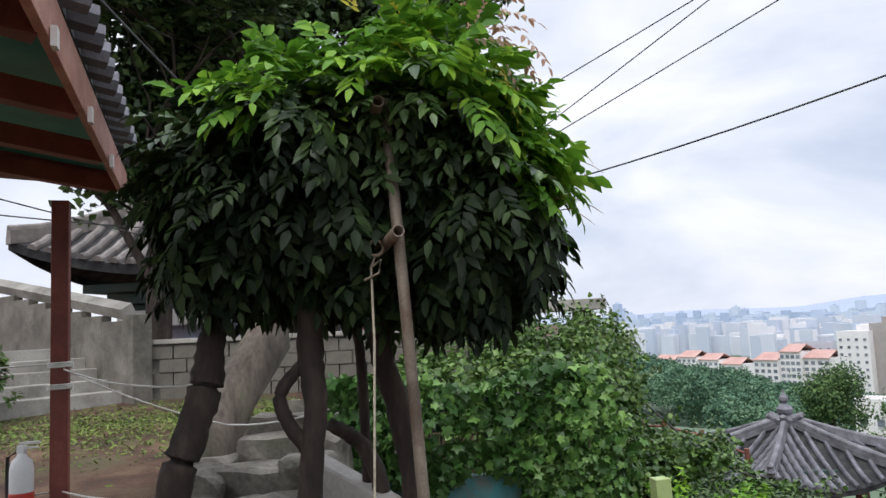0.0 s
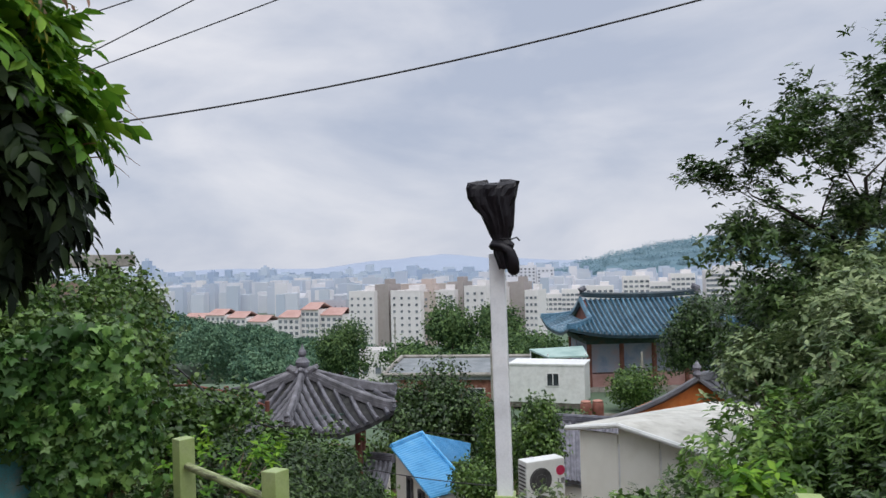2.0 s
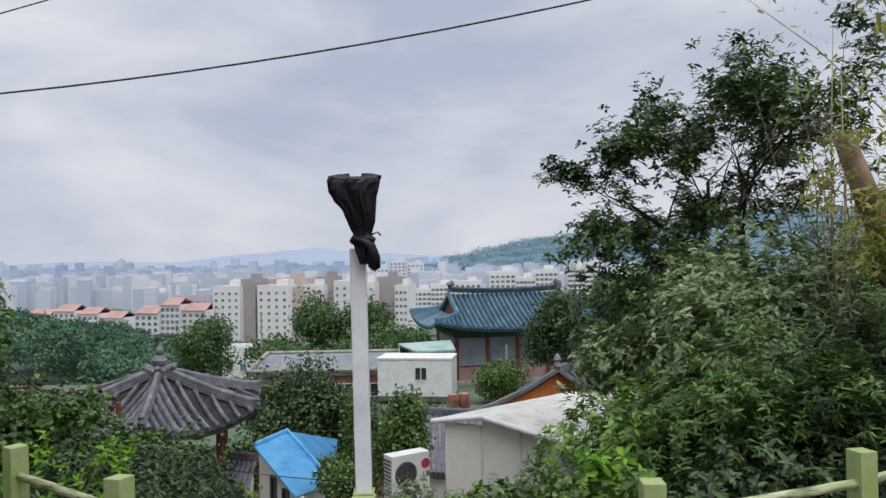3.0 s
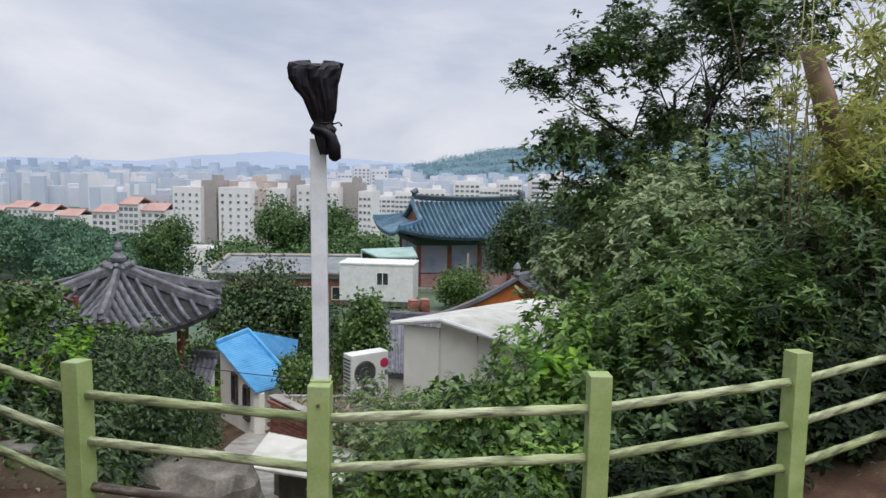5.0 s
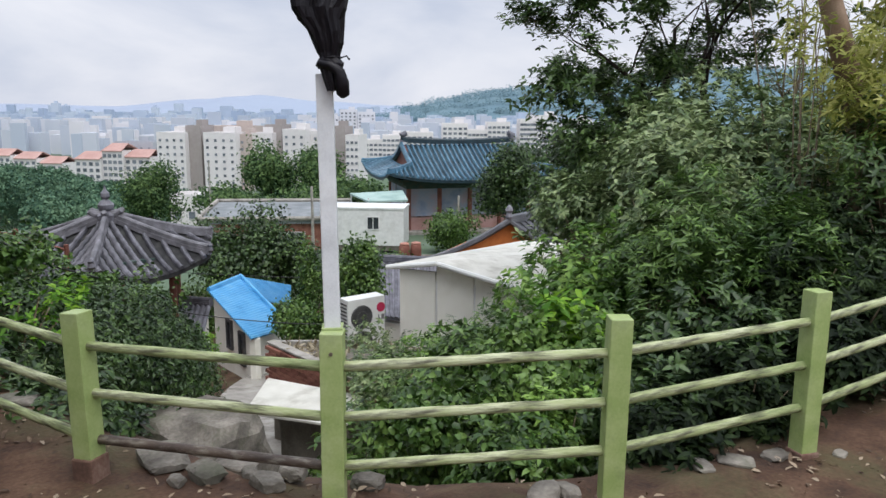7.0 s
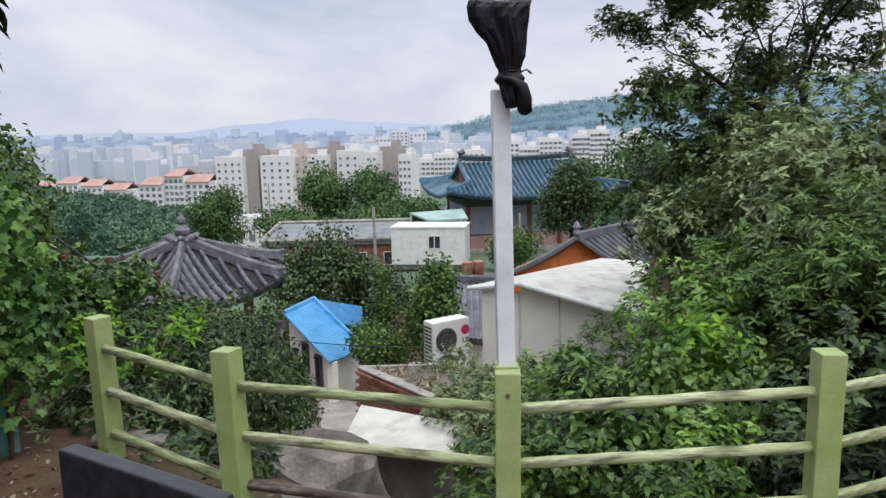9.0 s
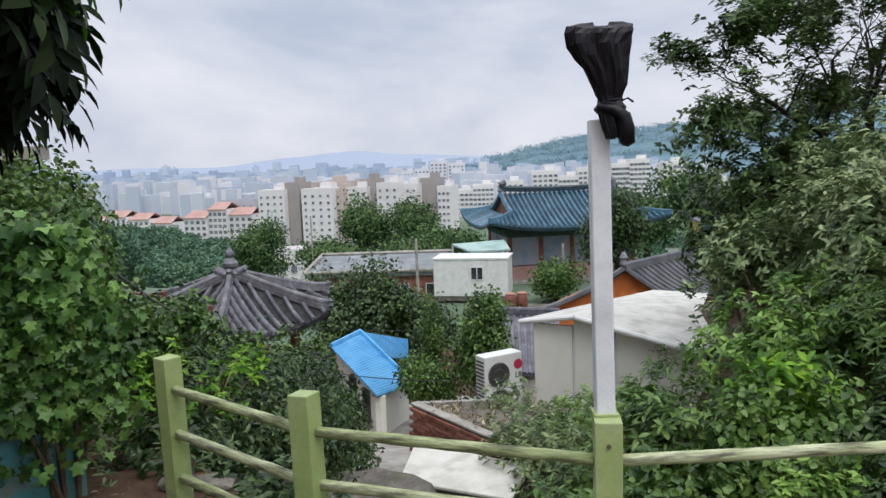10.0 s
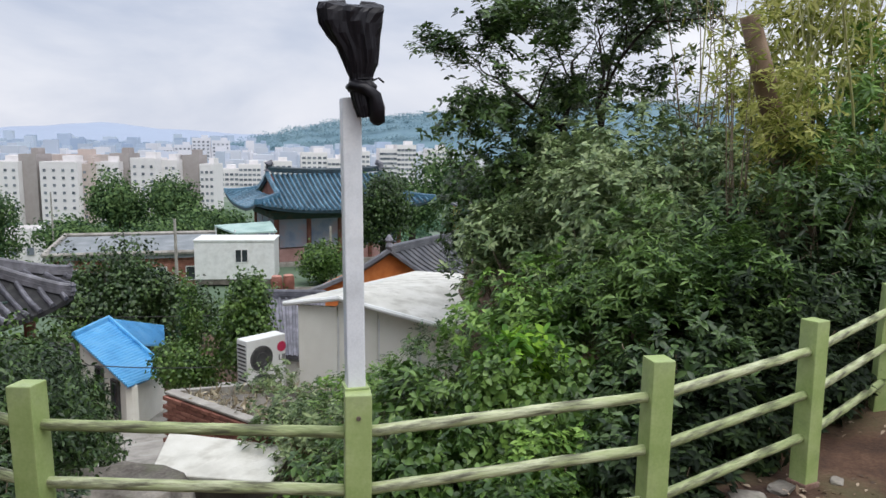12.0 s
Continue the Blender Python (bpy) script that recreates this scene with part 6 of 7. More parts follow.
def build_city():
    pale, taupe = "white apartment block with rows of small windows", "grey-brown stair tower of an apartment block"
    block(pale, 300, -0.4026, -0.3623, 0.0330, 14, "apt_white", 4, 9, -8)
    block(taupe, 302, -0.3623, -0.3409, 0.0237, 12, "apt_taupe", 0, 0, -8)
    block(pale, 298, -0.3395, -0.2938, 0.0330, 14, "apt_white", 4, 9, -8)
    block("narrow beige apartment block with windows", 301, -0.2938, -0.2786, 0.0352, 14, "apt_beige", 1, 8, -8)
    block(pale, 305, -0.2786, -0.2450, 0.0330, 14, "apt_white", 4, 8, -8)
    block(taupe, 309, -0.2560, -0.2329, 0.0222, 12, "apt_taupe", 0, 0, -8)
    block(pale, 300, -0.2320, -0.2009, 0.0280, 14, "apt_white", 3, 8, -8)
    block(pale, 306, -0.2009, -0.1750, 0.0300, 14, "apt_white", 3, 8, -8)
    block(taupe, 312, -0.1700, -0.1477, 0.0237, 12, "apt_taupe", 0, 0, -8)
    block(pale, 306, -0.1477, -0.1300, 0.0350, 14, "apt_white", 3, 7, -8)
    block("beige rear of an apartment block", 320, -0.3300, -0.2700, 0.0240, 12, "apt_beige", 0, 0, -8)
    for k0, k1, top, st in ((-0.516, -0.478, 0.058, 0), (-0.478, -0.448, 0.047, 0), (-0.448, -0.410, 0.055, 0), (-0.60, -0.565, 0.058, 0), (-0.565, -0.53, 0.064, 0), (-0.68, -0.635, 0.06, 0), (-0.635, -0.6, 0.054, 0)):
        block("white apartment block with a terracotta pitched roof", 330 + 40 * (k0 < -0.52), k0, k1, top + 0.008, 13, "apt_white", 4, 5, -10, "roof_terra", base=-45, win=(1.7, 1.5))
    block("low grey apartment block behind", 345, -0.46, -0.405, 0.045, 10, "apt_grey", 5, 4, -10)
    block("tall grey office tower in the haze", 620, -0.532, -0.508, 0.024, 14, "apt_grey", 2, 9, 0, win=(4.5, 1.6))
    for k0, k1, top in ((-0.128, -0.098, 0.040), (-0.098, -0.07, 0.034), (-0.066, -0.03, 0.03), (-0.018, 0.016, 0.018), (0.016, 0.042, 0.026), (0.042, 0.072, 0.016), (0.085, 0.108, 0.012), (0.108, 0.134, 0.007), (0.15, 0.18, 0.012)):
        block("white apartment block across the valley", 440, k0, k1, top, 14, "apt_white", 5, 8, 4, win=(1.9, 1.3))
    for k0, k1, top in ((-0.176, -0.156, 0.009), (-0.154, -0.132, 0.0), (-0.130, -0.108, 0.003), (-0.195, -0.178, 0.012)):
        # pale glowing wall colour holds the haze
        block("pale apartment tower across the valley", 620, k0, k1, top, 14, "haze_pale", 4, 8, 4, win=(1.6, 1.3))
    # small white flat-roofed house at the foot of the woods
    block("small white flat-roofed house among trees", 112, -0.388, -0.350, 0.122, 5, "apt_white", 2, 1, 6, base=-20, win=(0.9, 1.0), group="", lift=False)
    # skyline with haze put into its glowing blue-grey colours, too many to count
    rnd = random.Random(12)
    bm_blue, bm_pale = bmesh.new(), bmesh.new()
    for i in range(1300):
        a = rnd.choice((520, 600, 700, 850, 1000, 1250, 1500, 1900)) * rnd.uniform(0.92, 1.08)
        k = rnd.uniform(-0.82, 0.22)
        p = V(a, k * a, 0)
        tall = rnd.random()
        h = 33 + rnd.uniform(-18, -6) + (rnd.uniform(3, 11) * a / 1000 if tall > 0.84 else 0) + (a - 500) * 0.004
        w = rnd.uniform(6, 17) * (a / 800) ** 0.5
        box(bm_pale if a < 800 else bm_blue, (p.x, p.y, -33 + h / 2), (w, w * 0.7, h), AXIS - 90 + rnd.uniform(-15, 15))
    for k, w, top, a in ((-0.735, 10, 22, 900), (-0.722, 9, 12, 920), (-0.71, 10, 6, 900), (-0.748, 11, 4, 940), (-0.533, 12, 12, 1300), (-0.52, 10, 7, 1300), (-0.30, 12, 6, 1400), (-0.40, 11, 5, 1250), (-0.62, 13, 5, 1100)):
        p = V(a, k * a, 0)
        box(bm_blue, (p.x, p.y, (top - 33) / 2), (w, w, top + 33), AXIS - 90)
        box(bm_blue, (p.x, p.y, top + 1), (w * 0.4, w * 0.4, 5), AXIS - 90)
    for bm, m in ((bm_blue, "haze_blue"), (bm_pale, "haze_pale")):
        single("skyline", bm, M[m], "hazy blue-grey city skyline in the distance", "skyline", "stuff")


build_city()


def hill(label, a, prof, mat, depth, seed, trees=0):
    """A long wooded hill: prof rows of (sideways per metre, height)."""
    n, m = len(prof), 7
    bm = bmesh.new()
    prev = None
    fine = []
    for (k0, z0), (k1, z1) in zip(prof, prof[1:]):
        for i in range(10):
            u = i / 10
            fine.append((k0 + (k1 - k0) * u, z0 + (z1 - z0) * (u * u * (3 - 2 * u))))
    fine.append(prof[-1])
    pts = []
    for k, z in fine:
        row = []
        for j in range(m):
            u = j / (m - 1)
            aa = a - depth * (1 - u)
            p = V(aa, k * a, 0)
            zz = -35 + (z + 35) * math.sin(u * math.pi / 2)
            zz += 0.03 * (z + 35) * noise.noise(Vector((k * 60, u * 4, seed)))
            pts.append((p.x, p.y, zz))
            row.append(bm.verts.new((p.x, p.y, zz)))
        if prev:
            for j in range(m - 1):
                bm.faces.new((prev[j], row[j], row[j + 1], prev[j + 1]))
        prev = row
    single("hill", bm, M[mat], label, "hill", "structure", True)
    if trees:
        rs, rnd = np.random.RandomState(seed), random.Random(seed)
        c = np.array(pts)
        c = c[rs.randint(0, len(c), trees)] + rs.normal(0, 1, (trees, 3)) * np.array([14, 14, 1])
        c[:, 2] += 2
        pp = np.repeat(c, 18, 0) + rs.normal(0, 1, (trees * 18, 3)) * np.array([4.5, 4.5, 2.2])
        o = rs.normal(0, 0.4, pp.shape) + np.array([-0.4, -0.3, 0.8])
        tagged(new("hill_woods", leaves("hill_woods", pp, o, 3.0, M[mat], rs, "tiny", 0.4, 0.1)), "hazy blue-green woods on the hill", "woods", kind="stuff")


# both hills carry their haze as blue colour and glow
hill("long wooded hill beyond the city", 1500, [(-0.13, -24), (-0.095, -12), (-0.05, 8), (0.0, 26), (0.05, 38), (0.1, 46), (0.16, 55), (0.25, 70), (0.36, 85), (0.5, 85), (0.75, 60)], "hill_haze_near", 420, 3, 2600)
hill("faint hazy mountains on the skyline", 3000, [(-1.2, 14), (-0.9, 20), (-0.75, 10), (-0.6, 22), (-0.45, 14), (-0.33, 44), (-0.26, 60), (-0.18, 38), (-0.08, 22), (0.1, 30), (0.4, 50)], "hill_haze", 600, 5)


def build_straw():
    """Dry grass lying on the roof behind the brick parapet."""
    rs = np.random.RandomState(31)
    pts = []
    for u, v in rs.uniform(0, 1, (1500, 2)):
        p = V(12.0, -3.0, -2.39).lerp(V(9.95, -0.6, -2.57), u).lerp(V(15.4, -1.35, -3.5).lerp(V(14.4, 1.1, -3.3), u), v ** 1.4)
        pts.append((p.x, p.y, p.z + 0.03 + 0.05 * rs.rand()))
    pts = np.array(pts)
    tagged(new("dry_grass", leaves("dry_grass", pts, rs.normal(0, 1, (len(pts), 3)) * [1, 1, 0.3], 0.16, M["straw"], rs, "slim", 0.5, 0.0)), "dry straw-coloured grass lying on the flat roof", "dry grass", kind="stuff")


M["straw"] = material("straw", ramp3((0.20, 0.16, 0.10), (0.36, 0.30, 0.20), (0.52, 0.46, 0.34)), 2, 0.9, bump=0, island=0.9)
build_straw()

# ---- open shed with a red frame and green sheet roof ----
def build_canopy():
    Ce, e, f = Vector((-1.46, 5.93, 2.75)), Vector((0.33, -0.945, 0)), Vector((-0.76, -0.65, 0))
    near = Ce + e * 5.2
    up = Vector((0, 0, 1))
    t = thing("open_shed", "open shed with red-painted timber frame and green sheet roof", "shed")
    wide = 3.2
    bm = bmesh.new()
    slab(bm, [Ce + up * 0.10, near + up * 0.10, near + f * wide + up * 0.45, Ce + f * wide + up * 0.45], 0.03)
    part("roof_sheet", bm, M["sheet_green"], t, "green painted sheet lining")
    bm = bmesh.new()
    slab(bm, [Ce + up * 0.2, near + up * 0.2, near + f * wide + up * 0.55, Ce + f * wide + up * 0.55], 0.05)
    part("tile_bed", bm, M["tile_dark"], t)
    for k in range(26):
        p = Ce + e * (0.1 + k * 0.2)
        bm = bmesh.new()
        tube(bm, [p + up * 0.19 - f * 0.1, p + up * 0.19 + f * wide * 0.5 + up * 0.17, p + f * wide + up * 0.54], [0.065, 0.06, 0.055], 8)
        part("cover_tile", bm, M["tile_dark"], t)
    ang = math.degrees(math.atan2(e.y, e.x))
    mid = Ce.lerp(near, 0.5)
    bm = bmesh.new()
    box(bm, (mid.x, mid.y, 2.74), (5.2, 0.035, 0.19), ang, 0.004)
    part("fascia", bm, M["paint_salmon"], t, "faded salmon-red fascia board")
    for k in range(6):
        p = Ce + e * (0.3 + k * 0.9)
        q = p + f * wide
        bm = bmesh.new()
        d = (q - p).normalized()
        m = Matrix.Translation((p + q) / 2 + up * (0.17)) @ Matrix.Rotation(math.atan2(d.y, d.x), 4, "Z") @ Matrix.Rotation(-math.atan2(0.35, wide), 4, "Y")
        box(bm, (-0.02, 0, -0.06), (wide - 0.05, 0.085, 0.11), 0, 0.005, m)
        part("rafter", bm, M["paint_red"], t)
        bm = bmesh.new()
        box(bm, (p.x + 0.03, p.y + 0.012, 2.65), (0.05, 0.02, 0.07), ang)
        part("rafter_end", bm, M["paint_white"], t, "white-painted rafter end")
    for k in (0.4, 2.6):
        for s in (0.03, 3.6):
            p = Ce + f * k + e * s
            bm = bmesh.new()
            box(bm, (p.x, p.y, 1.45), (0.105, 0.105, 2.3), ang, 0.006)
            post = part("post", bm, M["paint_red"], t)
            bm = bmesh.new()
            box(bm, (p.x, p.y, 0.34), (0.2, 0.2, 0.12), ang, 0.02)
            part("footing", bm, M["concrete"], t)
    far = [Ce + f * 0.05 + up * -0.05, Ce + f * wide + up * 0.28]
    bm = bmesh.new()
    d = far[1] - far[0]
    c = (far[0] + far[1]) / 2
    box(bm, (c.x, c.y, c.z - 0.04), (d.length, 0.1, 0.17), math.degrees(math.atan2(d.y, d.x)), 0.006)
    part("tie_beam", bm, M["paint_red"], t)
    # cord wound round the corner post
    pc = Ce + f * 0.4 + e * 0.03
    for z0 in (1.5, 1.36):
        bm = bmesh.new()
        run = []
        for k in range(25):
            q = k / 24 * 3 * 2 * math.pi
            s = 0.078
            run.append((pc.x + s * math.cos(q), pc.y + s * math.sin(q), z0 + 0.012 * k / 8))
        tube(bm, run, 0.006, 5)
        single("cord_winding", bm, M["string_white"], "white cord wound round the red post", "cord", smooth=True)
    # cords run from the post to the trees
    rnd = random.Random(2)
    for a, b, sag in (((-3.4, 4.6, 1.62), (pc.x, pc.y, 1.53), 0.04), ((pc.x, pc.y, 1.5), (-0.46, 4.5, 1.42), 0.05), ((pc.x, pc.y, 1.5), (-0.9, 6.4, 1.0), 0.04),
                      ((pc.x, pc.y, 0.72), (-0.55, 4.4, 0.9), 0.03), ((-3.2, 4.7, 0.75), (pc.x, pc.y, 0.72), 0.02), ((-0.9, 6.4, 1.0), (0.1, 5.0, 1.22), 0.03)):
        bm = bmesh.new()
        a, b = Vector(a), Vector(b)
        tube(bm, [a.lerp(b, k / 8) - up * (sag * 4 * (k / 8) * (1 - k / 8)) for k in range(9)], 0.006, 5)
        single("cord", bm, M["string_white"], "slack white cord tied between post and trees", "cord", group="cords", smooth=True)


build_canopy()


def build_extinguisher():
    x, y = -1.93, 5.52
    z = ground_z(x, y)
    t = thing("fire_extinguisher", "dusty red and silver fire extinguisher beside the post", "fire extinguisher", (x, y, z))
    bm = bmesh.new()
    lathe(bm, [(0.062, 0), (0.07, 0.02), (0.07, 0.36), (0.06, 0.42), (0.03, 0.45), (0.022, 0.47)], 20)
    part("cylinder", bm, M["white_metal"], t, "pale grey cylinder", True)
    bm = bmesh.new()
    lathe(bm, [(0.0725, 0.05), (0.0735, 0.06), (0.0735, 0.22), (0.0725, 0.23)], 20)
    part("label_band", bm, M["red_gloss"], t, "red band", True)
    bm = bmesh.new()
    box(bm, (0, 0, 0.49), (0.05, 0.04, 0.05), 0, 0.006)
    box(bm, (0.05, 0, 0.53), (0.12, 0.02, 0.015), 10)
    box(bm, (0.05, 0, 0.50), (0.10, 0.02, 0.012), 10)
    part("valve", bm, M["white_metal"], t)
    bm = bmesh.new()
    tube(bm, [(-0.03, 0, 0.48), (-0.09, 0, 0.44), (-0.095, 0, 0.25), (-0.08, 0, 0.1)], 0.011, 8)
    part("hose", bm, M["cable"], t, smooth=True)


build_extinguisher()


# ---- wisteria on its pipe frame ----
def pinnate(p, out, rs, n_pair=5, size=0.075, stalk=0.24):
    """Leaflets in pairs along drooping stalks."""
    n = len(p)
    d = out + rs.normal(0, 0.5, (n, 3))
    d[:, 2] -= 0.45
    d /= np.linalg.norm(d, axis=1)[:, None]
    up = np.tile(np.array([[0, 0, 1.0]]), (n, 1)) + out * 0.7 + rs.normal(0, 0.25, (n, 3))
    side = np.cross(d, up)
    side /= np.linalg.norm(side, axis=1)[:, None]
    nrm = np.cross(side, d)
    pos, ax, nz = [], [], []
    for k in range(n_pair + 1):
        u = 0.25 + 0.75 * k / n_pair
        c = p + d * (stalk * u) + np.array([0, 0, -1.0]) * (stalk * 0.3 * u * u)
        droop = d + np.array([0, 0, -0.55]) * u
        for sg in ((-1, 1) if k < n_pair else (0,)):
            a = droop * (0.55 if sg else 1.0) + side * (0.85 * sg) + np.array([0, 0, -0.12])
            a += rs.normal(0, 0.12, a.shape)
            a /= np.linalg.norm(a, axis=1)[:, None]
            z = nrm + rs.normal(0, 0.15, a.shape)
            z -= a * (a * z).sum(1)[:, None]
            z /= np.linalg.norm(z, axis=1)[:, None]
            pos.append(c)
            ax.append(a)
            nz.append(z)
    pos, ax, nz = np.vstack(pos), np.vstack(ax), np.vstack(nz)
    tv, tf = leaf_template("oval", 0.15, 0.18)
    x = np.cross(ax, nz)
    s = (size * (1 + rs.uniform(-0.25, 0.25, len(pos))))[:, None, None]
    v = pos[:, None] + s * (tv[None, :, 0:1] * x[:, None] + tv[None, :, 1:2] * ax[:, None] + tv[None, :, 2:3] * nz[:, None])
    f = tf[None] + (np.arange(len(pos)) * len(tv))[:, None, None]
    return v.reshape(-1, 3), f.reshape(-1, 3)


def build_wisteria():
    rnd, rs = random.Random(21), np.random.RandomState(21)
    t = thing("wisteria", "bushy wisteria with dark twisted trunks on a pipe frame", "tree", (0, 4.5, 0.2))
    t.matrix_basis = Matrix.Identity(4)
    trunks = [
        ([(-0.62, 4.33, 0.1), (-0.54, 4.36, 0.9), (-0.47, 4.42, 1.2), (-0.42, 4.5, 1.42), (-0.40, 4.55, 1.65), (-0.3, 4.65, 2.0), (0.1, 4.6, 2.5)], [0.085, 0.075, 0.072, 0.075, 0.06, 0.055, 0.035]),
        ([(0.06, 4.40, 0.1), (0.10, 4.42, 0.95), (0.13, 4.45, 1.3), (0.10, 4.5, 1.6), (0.14, 4.5, 2.1), (0.3, 4.6, 2.6)], [0.06, 0.052, 0.05, 0.06, 0.05, 0.03]),
        ([(0.12, 4.45, 1.05), (0.0, 4.43, 1.22), (-0.04, 4.44, 1.36), (0.06, 4.5, 1.5)], [0.035, 0.032, 0.03, 0.026]),
        ([(0.42, 4.95, 0.1), (0.38, 5.0, 0.75), (0.28, 5.05, 1.0), (0.12, 4.9, 1.15)], [0.05, 0.042, 0.04, 0.032]),
        ([(0.55, 4.9, 0.1), (0.56, 4.92, 0.8), (0.5, 4.9, 1.2), (0.42, 4.8, 1.6), (0.5, 4.7, 2.2)], [0.06, 0.055, 0.06, 0.055, 0.035]),
        ([(0.30, 5.1, 0.1), (0.28, 5.1, 1.4), (0.26, 5.0, 1.7)], [0.03, 0.026, 0.022]),
    ]
    for pts, rad in trunks:
        bm = bmesh.new()
        fine, fr = smooth_path(pts, [q * 1.12 for q in rad], 8)
        fr = [q * rnd.uniform(0.98, 1.03) for q in fr]
        tube(bm, fine, fr, 12, True, 0.10, rnd)
        part("trunk", bm, M["bark"], t, "dark gnarled trunk", True)
    bm = bmesh.new()
    for k in range(40):
        a = Vector((rnd.uniform(-0.5, 1.0), 4.85 + rnd.uniform(-0.2, 0.3), rnd.uniform(1.7, 2.3)))
        b = a + Vector((rnd.gauss(0, 0.45), rnd.gauss(0, 0.4), rnd.uniform(0.1, 0.7)))
        tube(bm, [a, a.lerp(b, 0.5) + Vector((rnd.gauss(0, 0.06), rnd.gauss(0, 0.06), 0.05)), b], [0.018, 0.013, 0.006], 5, False)
    part("vine_tangle", bm, M["bark"], t, smooth=True)
    lobes = [((-0.28, 4.72, 2.45), (0.38, 0.52, 0.5)), ((-0.3, 4.78, 2.25), (0.34, 0.42, 0.4)), ((0.15, 4.66, 2.70), (0.55, 0.55, 0.4)), ((0.72, 4.6, 2.80), (0.46, 0.56, 0.42)),
             ((1.0, 4.64, 2.4), (0.36, 0.48, 0.45)), ((0.9, 4.72, 2.08), (0.34, 0.4, 0.32)), ((0.2, 4.85, 2.05), (0.62, 0.42, 0.42)), ((0.3, 4.5, 2.5), (0.5, 0.36, 0.42))]
    P, O = [], []
    for c, r in lobes:
        p, o = mound_points(c, r, 300, rs, 0.45, 0.28, False)
        P.append(p)
        O.append(o)
    for c, r in lobes:  # leaves filling the inside; the low ones take the shade colour
        p, o = mound_points(c, [q * 0.8 for q in r], 170, rs, 0.9, 0.2, False)
        P.append(p)
        O.append(o)
    P, O = np.vstack(P), np.vstack(O)
    keep = P[:, 2] > 1.98 - 0.2 * np.clip(P[:, 0] + 0.1, 0, 0.8)
    P, O = P[keep], O[keep]
    # light put into leaf colour: dark below, bright on top and right end
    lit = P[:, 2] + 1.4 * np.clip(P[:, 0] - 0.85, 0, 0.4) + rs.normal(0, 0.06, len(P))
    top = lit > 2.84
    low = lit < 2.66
    for sel, m, nm in ((low, "leaf_shaded", "old_foliage"), (~top & ~low, "leaf_dark", "foliage"), (top, "leaf_bright", "new_foliage")):
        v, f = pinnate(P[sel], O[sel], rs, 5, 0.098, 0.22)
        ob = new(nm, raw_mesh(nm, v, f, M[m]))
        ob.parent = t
        if nm == "new_foliage":
            tagged(ob, "yellow-green leaves coloured brighter where the crown is lit")
    for c, n, m, nm, lb in (((0.5, 4.4, 3.32), 6, "leaf_yellow", "yellow_spray", "yellowing leaves"), ((0.95, 4.3, 2.9), 7, "leaf_yellow", "yellow_spray", "yellowing leaves"), ((1.08, 4.5, 3.2), 12, "leaf_pink", "pink_spray", "pinkish new leaves")):
        for p in np.array(c) + rs.normal(0, 0.09, (n, 3)):
            v, f = pinnate(p[None], np.array([[0.5, 0, 0.4]]), rs, 5, 0.06)
            ob = new(nm, raw_mesh(nm, v, f, M[m]))
            ob.parent = t
            tagged(ob, lb)
    bm = bmesh.new()
    for k in range(7):
        a = Vector((1.35, 4.55, 2.2 + 0.07 * k))
        run = [a]
        d = Vector((0.9, rnd.uniform(-0.3, 0.3), rnd.uniform(-0.2, 0.5)))
        for j in range(6):
            run.append(run[-1] + d * 0.045)
            d += Vector((rnd.gauss(0, 0.15), rnd.gauss(0, 0.15), -0.22))
        tube(bm, run, [0.004, 0.0035, 0.003, 0.003, 0.0025, 0.002, 0.001], 4, False)
    part("tendril", bm, M["leaf_pink"], t, "thin curling reddish tendrils")
    # pipe frame
    f = thing("pipe_frame", "weathered steel pipe trellis carrying the wisteria", "trellis")
    for pts, r in (([(0.70, 4.02, 0.1), (0.655, 4.05, 0.95), (0.59, 4.12, 2.05), (0.545, 4.16, 2.72)], 0.027),):
        bm = bmesh.new()
        tube(bm, pts, r, 14)
        part("upright", bm, M["pipe_rust"], f, smooth=True)
    for a, b in (((0.60, 3.98, 2.075), (0.18, 5.3, 1.93)), ((0.53, 4.0, 2.665), (0.3, 5.4, 2.62))):
        bm = bmesh.new()
        a, b = Vector(a), Vector(b)
        rings = tube(bm, [a, a.lerp(b, 0.5), b], 0.028, 16, False)
        inner = tube(bm, [a, a.lerp(b, 0.3)], 0.023, 16, False)
        for k in range(16):
            bm.faces.new((rings[0][k], rings[0][(k + 1) % 16], inner[0][(k + 1) % 16], inner[0][k]))
        part("crossbar", bm, M["pipe_rust"], f, "open-ended pipe", True)
    # rope tied to the lower crossbar
    bm = bmesh.new()
    tube(bm, [(0.47, 4.22, 1.99), (0.45, 4.2, 1.94), (0.455, 4.19, 1.6), (0.44, 4.2, 1.2), (0.425, 4.22, 0.86), (0.45, 4.2, 0.8)], 0.0065, 6)
    for k in range(4):
        tube(bm, [(0.475 + 0.036 * math.cos(q), 4.22 + 0.012 * (k - 1.5), 2.03 + 0.036 * math.sin(q)) for q in [i * 0.7 for i in range(10)]], 0.0065, 5)
    tube(bm, [(0.45, 4.2, 1.94), (0.5, 4.17, 1.97), (0.49, 4.17, 1.91), (0.42, 4.18, 1.88)], 0.006, 5)
    single("rope", bm, M["rope"], "pale rope knotted on the pipe and hanging down", "rope", smooth=True)


build_wisteria()


